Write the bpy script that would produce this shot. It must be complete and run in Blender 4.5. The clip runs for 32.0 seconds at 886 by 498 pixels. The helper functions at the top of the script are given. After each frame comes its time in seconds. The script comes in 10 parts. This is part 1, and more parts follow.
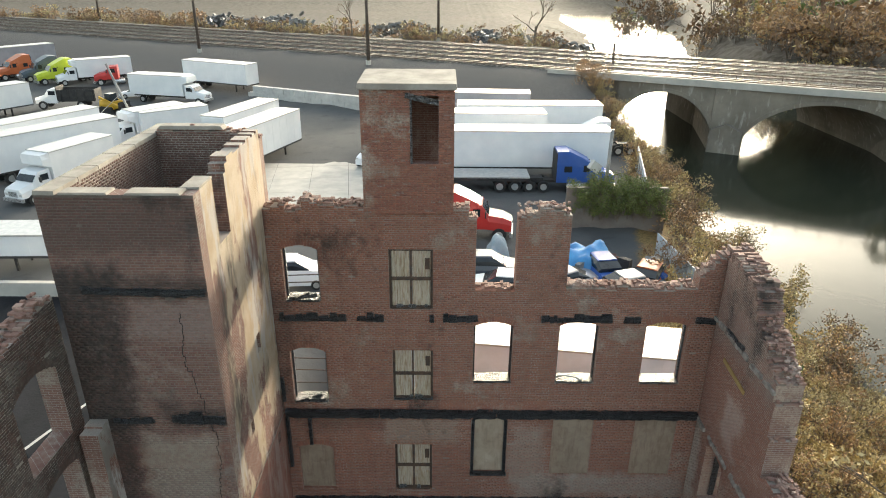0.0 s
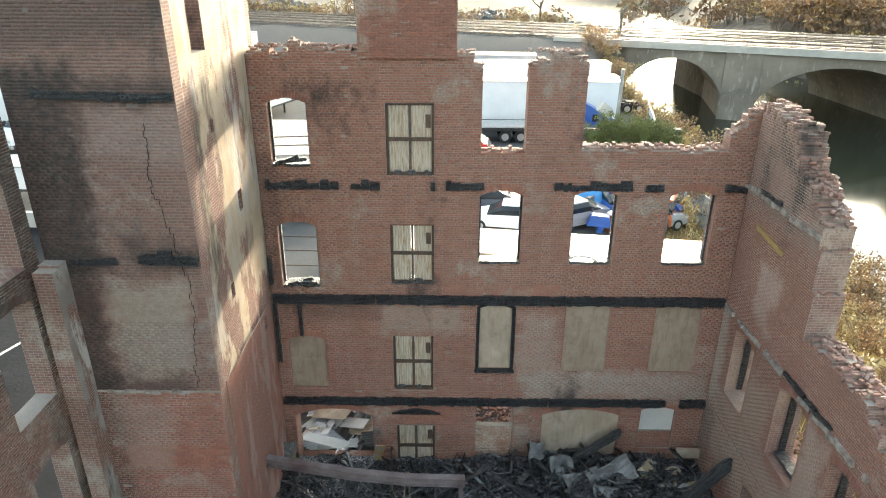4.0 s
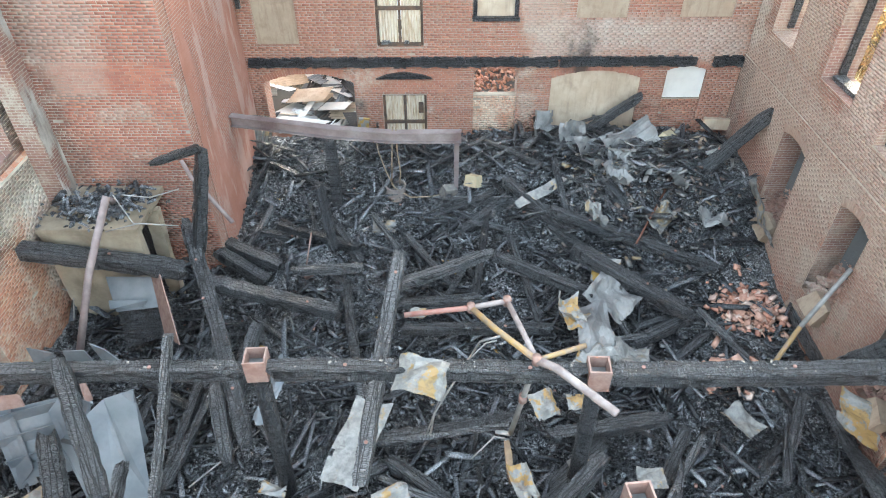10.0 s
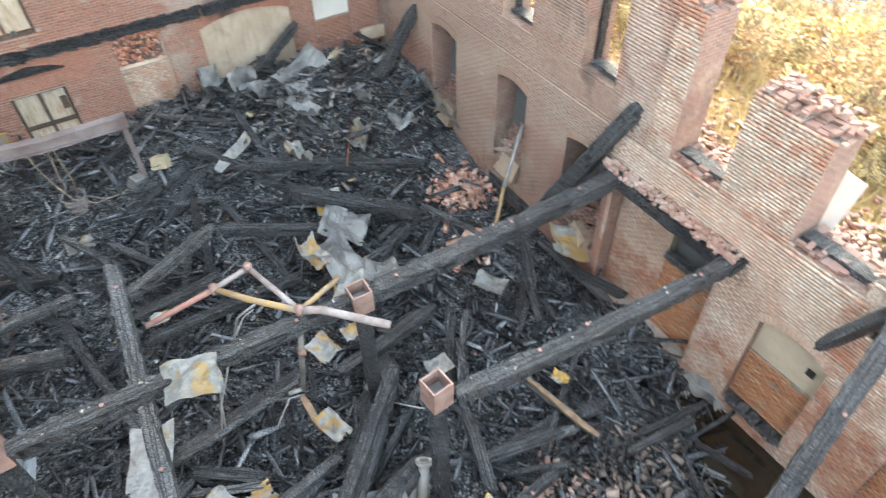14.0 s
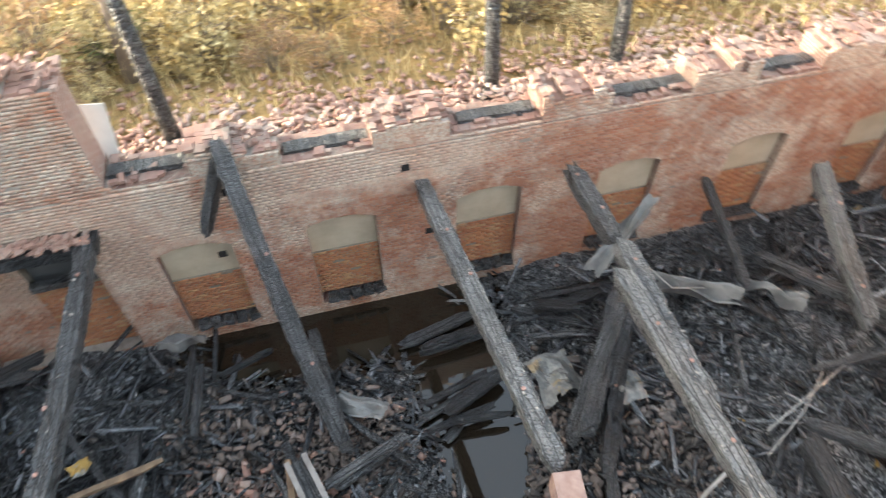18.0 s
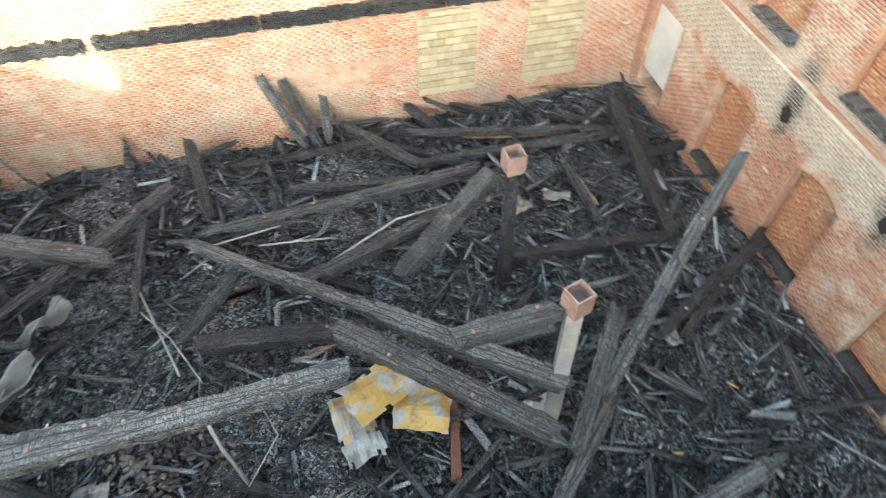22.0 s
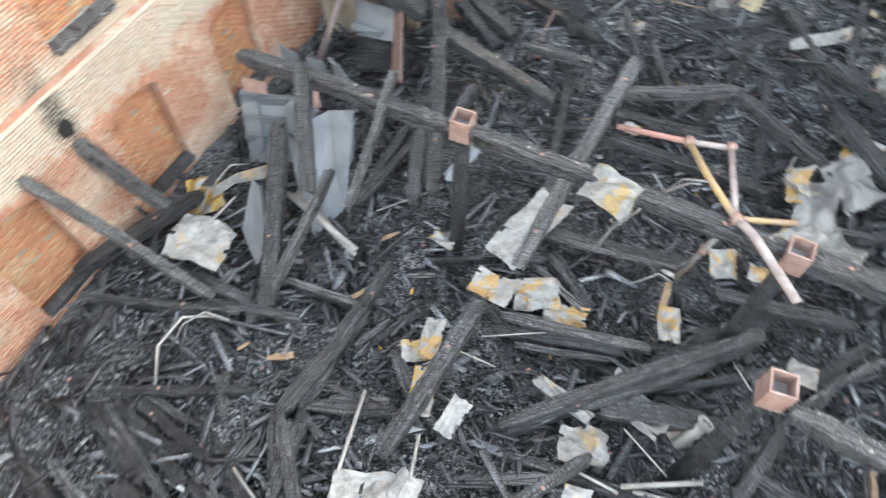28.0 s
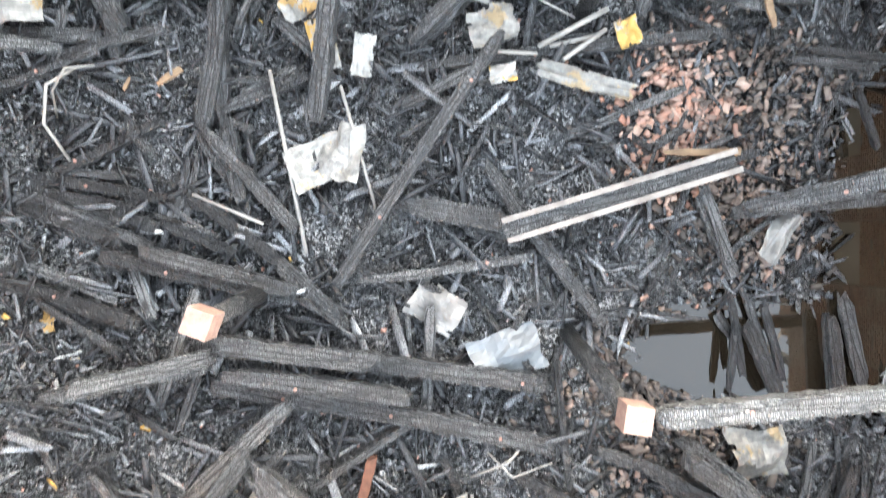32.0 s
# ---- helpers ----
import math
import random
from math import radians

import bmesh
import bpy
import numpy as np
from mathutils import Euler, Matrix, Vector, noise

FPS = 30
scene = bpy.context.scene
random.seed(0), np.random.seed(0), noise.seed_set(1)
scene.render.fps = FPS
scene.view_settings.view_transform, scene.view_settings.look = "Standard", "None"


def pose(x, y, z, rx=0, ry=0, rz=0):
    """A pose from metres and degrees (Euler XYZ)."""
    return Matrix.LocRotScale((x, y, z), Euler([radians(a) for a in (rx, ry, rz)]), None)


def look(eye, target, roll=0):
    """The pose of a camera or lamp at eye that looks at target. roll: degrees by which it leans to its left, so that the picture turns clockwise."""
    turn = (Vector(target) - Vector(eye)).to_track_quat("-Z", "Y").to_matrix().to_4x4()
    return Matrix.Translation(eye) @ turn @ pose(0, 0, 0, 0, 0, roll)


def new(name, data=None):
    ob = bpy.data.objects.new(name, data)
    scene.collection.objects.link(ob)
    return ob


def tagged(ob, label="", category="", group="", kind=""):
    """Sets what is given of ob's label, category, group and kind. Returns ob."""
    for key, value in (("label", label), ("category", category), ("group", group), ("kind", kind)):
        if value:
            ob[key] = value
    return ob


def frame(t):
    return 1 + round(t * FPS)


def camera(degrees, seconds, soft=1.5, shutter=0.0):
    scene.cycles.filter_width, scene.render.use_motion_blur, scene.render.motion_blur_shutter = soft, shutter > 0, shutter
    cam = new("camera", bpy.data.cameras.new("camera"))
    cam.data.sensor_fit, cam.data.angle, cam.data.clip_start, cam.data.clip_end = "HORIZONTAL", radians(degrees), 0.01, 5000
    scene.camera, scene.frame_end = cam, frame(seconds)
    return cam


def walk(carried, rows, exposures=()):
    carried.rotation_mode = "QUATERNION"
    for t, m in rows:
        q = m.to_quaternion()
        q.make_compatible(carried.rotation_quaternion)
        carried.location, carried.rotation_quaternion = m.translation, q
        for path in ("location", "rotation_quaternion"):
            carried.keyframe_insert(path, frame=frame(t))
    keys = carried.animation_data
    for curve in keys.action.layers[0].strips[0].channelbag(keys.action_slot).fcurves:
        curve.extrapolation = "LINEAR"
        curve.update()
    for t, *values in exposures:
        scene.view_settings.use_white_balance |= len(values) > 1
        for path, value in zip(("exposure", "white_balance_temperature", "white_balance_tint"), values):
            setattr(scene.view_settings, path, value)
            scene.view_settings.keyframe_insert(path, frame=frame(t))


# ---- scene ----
cam = camera(68.59, 32.0, soft=1.0, shutter=0.5)
PATH = [  # seconds, place, tilt, lean, heading
    (0.0, -0.180, -0.556, 21.156, 66.67, -0.35, 0.20),
    (0.5, -0.147, -0.526, 20.760, 66.64, -0.36, 0.37),
    (1.0, -0.119, -0.488, 20.316, 66.67, -0.23, 0.40),
    (1.5, -0.066, -0.428, 19.799, 66.67, -0.37, 0.56),
    (2.0, -0.041, -0.453, 19.275, 66.64, -0.31, 0.59),
    (2.5, -0.041, -0.493, 18.646, 66.69, -0.27, 0.57),
    (4.5, -0.154, -0.297, 16.107, 66.73, -0.30, 0.47),
    (5.0, -0.178, -0.244, 15.418, 66.80, -0.42, 0.34),
    (5.5, -0.213, -0.203, 14.639, 66.82, -0.57, 0.22),
    (6.0, -0.328, -0.135, 13.841, 66.85, -0.63, 0.01),
    (6.5, -0.304, -0.053, 13.046, 66.88, -0.59, 0.31),
    (7.0, -0.318, 0.023, 12.289, 66.93, -0.57, 0.37),
    (7.5, -0.286, 0.076, 11.613, 66.71, -0.35, 0.47),
    (8.0, -0.265, 0.053, 11.363, 65.39, -0.35, 0.51),
    (8.5, -0.170, -0.002, 11.389, 58.27, -0.12, 0.54),
    (9.0, 0.001, 0.000, 11.324, 51.66, 0.33, 0.71),
    (9.5, 0.001, 0.000, 11.324, 50.36, 0.31, 0.59),
    (10.0, 0.001, 0.000, 11.324, 50.22, 0.23, -0.09),
    (10.5, 0.001, 0.000, 11.324, 50.12, 0.18, -0.19),
    (11.0, 0.001, 0.000, 11.324, 50.00, 0.10, -1.03),
    (11.5, 0.001, 0.000, 11.324, 49.96, 0.18, -3.87),
    (12.0, 0.001, 0.000, 11.324, 49.91, 0.34, -8.83),
    (12.5, 0.001, 0.000, 11.324, 49.87, 0.53, -14.93),
    (13.0, 0.001, 0.000, 11.324, 49.87, 0.66, -20.52),
    (13.5, 0.001, 0.000, 11.324, 47.40, 0.86, -26.01),
    (15.5, 0.001, 0.000, 11.324, 40.84, -0.00, -54.42),
    (16.0, 0.001, 0.000, 11.324, 40.60, 0.14, -63.33),
    (16.5, 0.001, 0.000, 11.324, 40.35, 0.32, -73.55),
    (17.0, 0.001, 0.000, 11.324, 40.03, 0.16, -83.88),
    (17.5, 0.001, 0.000, 11.324, 39.89, 0.21, -94.04),
    (18.0, 0.001, 0.000, 11.324, 39.65, 0.23, -104.94),
    (18.5, 0.001, 0.000, 11.324, 39.50, -0.06, -117.33),
    (19.0, 0.001, 0.000, 11.324, 39.57, -0.32, -131.30),
    (19.5, 0.001, 0.000, 11.324, 39.52, -0.32, -147.15),
    (20.0, 0.001, 0.000, 11.324, 39.40, -0.68, -164.91),
    (20.5, 0.001, 0.000, 11.324, 39.42, -0.57, -180.62),
    (21.0, 0.001, 0.000, 11.324, 39.42, -0.49, -181.36),
    (21.5, 0.001, 0.000, 11.324, 39.35, -0.48, -186.01),
    (22.0, 0.001, 0.000, 11.324, 38.98, -0.51, -194.30),
    (22.5, 0.001, 0.000, 11.324, 33.09, -0.53, -202.33),
    (23.0, 0.001, 0.000, 11.324, 32.55, -0.63, -209.43),
    (23.5, 0.001, 0.000, 11.324, 32.56, -0.64, -217.99),
    (24.0, 0.001, 0.000, 11.324, 32.65, -0.68, -228.67),
    (24.5, 0.001, 0.000, 11.324, 32.69, -0.74, -240.17),
    (26.5, 0.001, 0.000, 11.324, 32.88, 0.72, -291.39),
    (27.0, 0.001, 0.000, 11.324, 32.55, 0.71, -305.34),
    (27.5, 0.001, 0.000, 11.324, 32.23, 0.61, -320.17),
    (28.0, 0.001, 0.000, 11.324, 31.96, 0.39, -334.15),
    (28.5, 0.001, 0.000, 11.324, 31.82, 0.21, -348.03),
    (29.0, 0.001, 0.000, 11.324, 31.76, 0.17, -355.17),
    (29.5, 0.001, 0.000, 11.324, 31.77, 0.19, -359.29),
    (30.0, 0.001, 0.000, 11.324, 28.00, 0.26, -359.39),
    (30.5, 0.001, 0.000, 11.324, 20.68, 0.37, -359.60),
    (31.0, 0.001, 0.000, 11.324, 13.39, 0.45, -359.78),
    (31.5, 0.001, 0.000, 11.324, 6.23, 0.46, -359.94),
    (32.0, 0.001, 0.000, 11.324, -0.61, 0.41, -359.94),
]
EXPOSURE = [(0, 2.15, 6200, 3), (2, 2.32, 6180, 2), (5, 3.25, 6080, -1), (6, 3.52, 6000, -3), (7, 3.8, 6000, -3), (8, 3.78, 5980, 1), (9, 4.3, 5950, 0), (10, 4.52, 6150, 4), (12, 4.5, 6450, 6), (13, 4.46, 6400, 5), (17, 3.9, 6300, 6), (19.2, 3.45, 6350, 5), (20.4, 3.35, 5700, 2), (22, 3.5, 5720, -2), (23, 3.86, 5720, -1), (24, 3.84, 6000, 2), (27, 4.15, 6400, 7), (28, 4.6, 6600, 8), (29.5, 4.95, 6700, 7), (32, 5.05, 6700, 8)]
walk(cam, [(row[0], pose(*row[1:])) for row in PATH], EXPOSURE)

# ---- light ----
world = bpy.data.worlds.new("world")
scene.world = world
world.use_nodes = True
wn = world.node_tree
sky = wn.nodes.new("ShaderNodeTexSky")
sky.sky_type, sky.sun_disc = "NISHITA", False
SUN_AZ, SUN_EL = 17.0, 9.0  # degrees to the right of the y axis, degrees up
sky.sun_elevation, sky.sun_rotation = radians(SUN_EL), radians(SUN_AZ)
sky.air_density, sky.dust_density, sky.ozone_density = 1.0, 5.0, 0.4
haze = wn.nodes.new("ShaderNodeHueSaturation")  # thin white haze
haze.inputs["Saturation"].default_value = 0.6
wn.links.new(sky.outputs[0], haze.inputs["Color"])
wn.links.new(haze.outputs[0], wn.nodes["Background"].inputs[0])
wn.nodes["Background"].inputs[1].default_value = 0.15
sun = new("sun", bpy.data.lights.new("sun", "SUN"))
sun.data.energy, sun.data.angle, sun.data.color = 1.2, radians(1.5), (1.0, 0.84, 0.64)
sx, sy, sz = math.sin(radians(SUN_AZ)), math.cos(radians(SUN_AZ)), math.tan(radians(SUN_EL))
sun.matrix_world = look((sx * 60, sy * 60, sz * 60), (0, 0, 0))

# ---- shapes ----
rng = random.Random(7)
nrg = np.random.default_rng(11)


class Geo:
    """A growing mesh: boxes, rods, tubes and sheets."""

    def __init__(self):
        self.v, self.f = [], []

    def add(self, vs, fs):
        n = len(self.v)
        self.v += [tuple(p) for p in vs]
        self.f += [tuple(i + n for i in q) for q in fs]
        return self

    def box(self, c, s, m=None, taper=1.0, skip=()):
        """A box of full size s round c, turned by m; its top shrunk by taper."""
        x, y, z = (a / 2 for a in s)
        ps = [Vector((i * x * k, j * y * k, z * h)) for h, k in ((-1, 1), (1, taper)) for i, j in ((-1, -1), (1, -1), (1, 1), (-1, 1))]
        c = Vector(c)
        ps = [c + (m @ p if m else p) for p in ps]
        fs = [(3, 2, 1, 0), (4, 5, 6, 7), (0, 1, 5, 4), (1, 2, 6, 5), (2, 3, 7, 6), (3, 0, 4, 7)]
        return self.add(ps, [f for i, f in enumerate(fs) if i not in skip])

    def span(self, a, b):
        """A box between two corners."""
        return self.box([(p + q) / 2 for p, q in zip(a, b)], [abs(q - p) for p, q in zip(a, b)])

    def bar(self, p, q, w, h, jag=0.0, seg=1):
        """A squared timber or bar from p to q, w across and h high, its section uneven by jag."""
        p, q = Vector(p), Vector(q)
        d = (q - p).normalized()
        side = d.cross(Vector((0, 0, 1)))
        side = side.normalized() if side.length > 0.05 else Vector((1, 0, 0))
        up = side.cross(d).normalized()
        ps = []
        for i in range(seg + 1):
            o = p.lerp(q, i / seg)
            for a, b in ((-1, -1), (1, -1), (1, 1), (-1, 1)):
                k = 1 + jag * rng.uniform(-1, 1)
                l = 1 + jag * rng.uniform(-1, 1)
                ps.append(o + side * (a * w / 2 * k) + up * (b * h / 2 * l) + d * (jag * rng.uniform(-1, 1) * w if i in (0, seg) else 0))
        fs = [(3, 2, 1, 0), tuple(4 * seg + i for i in range(4))]
        for i in range(seg):
            for k in range(4):
                fs.append((4 * i + k, 4 * i + (k + 1) % 4, 4 * i + 4 + (k + 1) % 4, 4 * i + 4 + k))
        return self.add(ps, fs)

    def rod(self, p, q, r, n=8, r2=None, caps=True):
        return self.tube([p, q], r, n, r2, caps)

    def tube(self, pts, r, n=8, r2=None, caps=True):
        pts = [Vector(p) for p in pts]
        ps, fs = [], []
        ref = None
        for i, p in enumerate(pts):
            d = (pts[min(i + 1, len(pts) - 1)] - pts[max(i - 1, 0)]).normalized()
            if ref is None:
                ref = Vector((0, 0, 1)) if abs(d.z) < 0.9 else Vector((1, 0, 0))
            a = d.cross(ref).normalized()
            ref = a.cross(d).normalized()
            rr = r if r2 is None else r + (r2 - r) * i / (len(pts) - 1)
            for k in range(n):
                t = 2 * math.pi * k / n
                ps.append(p + a * math.cos(t) * rr + ref * math.sin(t) * rr)
        for i in range(len(pts) - 1):
            for k in range(n):
                fs.append((i * n + k, i * n + (k + 1) % n, (i + 1) * n + (k + 1) % n, (i + 1) * n + k))
        if caps:
            fs += [tuple(range(n - 1, -1, -1)), tuple((len(pts) - 1) * n + k for k in range(n))]
        return self.add(ps, fs)

    def prism(self, outline, y0, y1):
        """An outline in x and z, pushed from y0 to y1."""
        n = len(outline)
        ps = [(x, y0, z) for x, z in outline] + [(x, y1, z) for x, z in outline]
        fs = [tuple(range(n)), tuple(range(2 * n - 1, n - 1, -1))]
        fs += [((i + 1) % n, i, n + i, n + (i + 1) % n) for i in range(n)]
        return self.add(ps, fs)

    def moved(self, m):
        self.v = [tuple(m @ Vector(p)) for p in self.v]
        return self


def mesh(name, vs, fs, material, smooth=False):
    me = bpy.data.meshes.new(name)
    me.from_pydata(vs, [], fs)
    me.materials.append(material)
    if smooth:
        me.polygons.foreach_set("use_smooth", [True] * len(me.polygons))
    me.update()
    return me


def thing(name, label, category, at=(0, 0, 0), turn=0.0, group="", kind=""):
    """An empty at a thing's base, which parents its parts."""
    ob = new(name)
    ob.matrix_basis = pose(*at, 0, 0, turn)
    return tagged(ob, label, category, group, kind)


def part(name, geo, material, parent, label="", smooth=False, kind=""):
    """One mesh under a thing or under a part."""
    ob = new(name, mesh(name, geo.v, geo.f, material, smooth))
    ob.parent = parent
    return tagged(ob, label, kind=kind)


def single(name, geo, material, label, category="", group="", kind="", smooth=False):
    """A thing of one mesh, with its origin in its middle foot."""
    vs = np.array(geo.v)
    o = Vector(((vs[:, 0].min() + vs[:, 0].max()) / 2, (vs[:, 1].min() + vs[:, 1].max()) / 2, vs[:, 2].min()))
    ob = new(name, mesh(name, [tuple(p) for p in vs - np.array(o)], geo.f, material, smooth))
    ob.location = o
    return tagged(ob, label, category, group, kind)


# ---- materials ----
class Mat:
    """A node material with a Principled shader; textures follow the world's metres."""

    def __init__(self, name, rough=0.8, metal=0.0):
        self.m = bpy.data.materials.new(name)
        self.m.use_nodes = True
        self.t = self.m.node_tree
        self.b = self.t.nodes["Principled BSDF"]
        self.b.inputs["Roughness"].default_value = rough
        self.b.inputs["Metallic"].default_value = metal
        self.pos = self.t.nodes.new("ShaderNodeNewGeometry").outputs["Position"]

    def node(self, kind, props=(), **inputs):
        n = self.t.nodes.new(kind)
        for k, v in dict(props).items():
            setattr(n, k, v)
        for k, v in inputs.items():
            k = k.replace("_", " ")
            slot = n.inputs[int(k[1:])] if k[0] == "i" and k[1:].isdigit() else n.inputs[k]
            self.put(v, slot)
        return n

    def put(self, v, slot):
        if isinstance(v, bpy.types.NodeSocket):
            self.t.links.new(v, slot)
        elif isinstance(v, (tuple, list)) and len(v) == 3 and slot.type == "RGBA":
            slot.default_value = (*v, 1)
        else:
            slot.default_value = v

    def noise(self, scale, detail=4.0, rough=0.6, vec=None, stretch=None):
        vec = vec or self.pos
        if stretch:
            vec = self.node("ShaderNodeVectorMath", {"operation": "MULTIPLY"}, i0=vec, i1=stretch).outputs[0]
        return self.node("ShaderNodeTexNoise", Vector=vec, Scale=scale, Detail=detail, Roughness=rough).outputs[0]

    def cells(self, scale, feature="F1", vec=None, stretch=None):
        vec = vec or self.pos
        if stretch:
            vec = self.node("ShaderNodeVectorMath", {"operation": "MULTIPLY"}, i0=vec, i1=stretch).outputs[0]
        return self.node("ShaderNodeTexVoronoi", {"feature": feature}, Vector=vec, Scale=scale).outputs[0]

    def ramp(self, fac, stops):
        n = self.node("ShaderNodeValToRGB", Fac=fac)
        e = n.color_ramp.elements
        while len(e) < len(stops):
            e.new(0.5)
        for i, (p, c) in enumerate(stops):
            e[i].position = p
            e[i].color = (*c, 1) if len(c) == 3 else c
        return n.outputs[0]

    def step(self, fac, a, b):
        return self.node("ShaderNodeMapRange", {"clamp": True}, i0=fac, i1=a, i2=b, i3=0.0, i4=1.0).outputs[0]

    def math(self, op, a, b=0.0):
        return self.node("ShaderNodeMath", {"operation": op}, i0=a, i1=b).outputs[0]

    def mix(self, fac, a, b, blend="MIX"):
        n = self.node("ShaderNodeMix", {"data_type": "RGBA", "blend_type": blend})
        self.put(fac, n.inputs[0])
        self.put(a, n.inputs[6])
        self.put(b, n.inputs[7])
        return n.outputs[2]

    def axis(self, i):
        return self.node("ShaderNodeSeparateXYZ", i0=self.pos).outputs[i]

    def random(self):
        a = self.node("ShaderNodeNewGeometry").outputs["Random Per Island"]
        b = self.node("ShaderNodeObjectInfo").outputs["Random"]
        return self.math("FRACT", self.math("ADD", a, b))

    def color(self, c):
        self.put(c, self.b.inputs["Base Color"])
        return self

    def rough(self, r):
        self.put(r, self.b.inputs["Roughness"])
        return self

    def bump(self, height, strength=0.4, distance=0.02):
        n = self.node("ShaderNodeBump", Height=height, Strength=strength, Distance=distance)
        self.put(n.outputs[0], self.b.inputs["Normal"])
        return self


def plain(name, a, b, scale=3.0, rough=0.7, metal=0.0, bump=0.2, fine=30.0, dist=0.01):
    """Two tones mingled in patches, with a finer grain in relief."""
    m = Mat(name, rough, metal)
    n = m.noise(scale, 5)
    g = m.noise(fine, 4)
    m.color(m.mix(m.step(n, 0.35, 0.65), a, b))
    m.rough(m.node("ShaderNodeMapRange", i0=g, i1=0.3, i2=0.7, i3=max(0.05, rough - 0.12), i4=min(1, rough + 0.1)).outputs[0])
    m.bump(m.math("ADD", m.math("MULTIPLY", n, 0.6), g), bump, dist)
    return m.m


def brick_mat(name, cols, white=0.0, wash=(0.62, 0.56, 0.44), soot=0.3, core=False, band=None, spots=(), dusty=0.34, spread=1.0, coats=(), along=0):
    """Old brick: each piece its own tone; limewash left in patches and soot in clouds.
    core: the wall's body behind, drawn as courses on the cut sides. band: a height that was once rendered grey.
    spots: burnt sockets, (place along y, height), with smoke stains round them.
    coats: stains and remains of wash with a shape of their own, (start, end, foot, head, colour, strength)."""
    m = Mat(name, 0.9)
    mean = [sum(q[i] for q in cols) / len(cols) for i in range(3)]
    cols = [tuple(mean[i] + (q[i] - mean[i]) * spread for i in range(3)) for q in cols]
    r = m.random()
    k = len(cols)
    c = m.ramp(r, [(i / (k - 1), q) for i, q in enumerate(cols)])
    xyz = m.node("ShaderNodeSeparateXYZ", i0=m.pos)
    if core:
        u = m.math("ADD", xyz.outputs[0], xyz.outputs[1])
        uv = m.node("ShaderNodeCombineXYZ", i0=u, i1=xyz.outputs[2], i2=0.0).outputs[0]
        bt = m.node("ShaderNodeTexBrick", Vector=uv, Scale=1.0, Mortar_Size=0.006, Brick_Width=0.21, Row_Height=0.068, Color1=cols[0], Color2=cols[1], Mortar=(0.36, 0.32, 0.28))
        c = bt.outputs[0]
    g = m.noise(38, 5)
    c = m.mix(m.math("MULTIPLY", m.step(g, 0.42, 0.75), 0.45), c, (0.13, 0.085, 0.07))
    big = m.noise(0.5, 6, 0.62)
    mid = m.noise(2.3, 6, 0.68)
    dust = m.noise(6.5, 5, 0.7)
    c = m.mix(m.math("MULTIPLY", m.step(dust, 0.42, 0.68), dusty), c, (0.30, 0.235, 0.18))
    if white > 0:
        w = m.math("ADD", m.math("MULTIPLY", big, 0.6), m.math("MULTIPLY", mid, 0.4))
        w = m.step(w, 0.62 - white * 0.24, 0.70 - white * 0.22)
        fleck = m.node("ShaderNodeMapRange", {"clamp": True}, i0=m.noise(19, 5, 0.7), i1=0.36, i2=0.58, i3=0.35 if spread < 1 else 0.12, i4=1.0).outputs[0]
        tone = m.mix(m.step(m.noise(1.1, 4), 0.4, 0.62), wash, tuple(v * 0.66 for v in wash))
        c = m.mix(m.math("MULTIPLY", w, m.math("MULTIPLY", fleck, 0.88)), c, tone)
    if band:
        z = m.math("ADD", xyz.outputs[2], m.math("MULTIPLY", m.math("SUBTRACT", mid, 0.5), 1.3))
        b = m.math("MULTIPLY", m.step(z, band[0] - 0.12, band[0] + 0.12), m.step(m.math("MULTIPLY", z, -1.0), -band[1] - 0.15, -band[1] + 0.15))
        c = m.mix(m.math("MULTIPLY", b, m.node("ShaderNodeMapRange", i0=dust, i1=0.35, i2=0.6, i3=0.5, i4=0.95).outputs[0]), c, band[2])
    for u0, u1, z0, z1, tint, much in coats:
        wide = m.math("SUBTRACT", big, 0.5)
        u = m.math("ADD", xyz.outputs[along], m.math("ADD", m.math("MULTIPLY", wide, 1.5), m.math("MULTIPLY", m.math("SUBTRACT", mid, 0.5), 0.9)))
        z = m.math("ADD", xyz.outputs[2], m.math("ADD", m.math("MULTIPLY", wide, -1.2), m.math("MULTIPLY", m.math("SUBTRACT", mid, 0.5), 0.9)))
        d = m.math("MINIMUM", m.math("MINIMUM", m.math("SUBTRACT", u, u0), m.math("SUBTRACT", u1, u)), m.math("MINIMUM", m.math("SUBTRACT", z, z0), m.math("SUBTRACT", z1, z)))
        thin = m.node("ShaderNodeMapRange", {"clamp": True}, i0=dust, i1=0.34, i2=0.6, i3=much * 0.6, i4=much).outputs[0]
        c = m.mix(m.math("MULTIPLY", m.step(d, -0.12, 0.22), thin), c, tint)
    s = m.noise(0.42, 6, 0.6, stretch=(1, 1, 0.55))
    s = m.step(m.math("ADD", m.math("MULTIPLY", s, 0.75), m.math("MULTIPLY", mid, 0.25)), 0.67 - soot * 0.38, 0.76 - soot * 0.36)
    for y, z in spots:
        dy = m.math("MULTIPLY", m.math("SUBTRACT", xyz.outputs[1], y), 2.2)
        dz = m.math("MULTIPLY", m.math("SUBTRACT", xyz.outputs[2], z + 0.34), 0.66)
        d = m.math("SQRT", m.math("ADD", m.math("MULTIPLY", dy, dy), m.math("MULTIPLY", dz, dz)))
        d = m.math("ADD", d, m.math("MULTIPLY", m.math("SUBTRACT", mid, 0.5), 1.1))
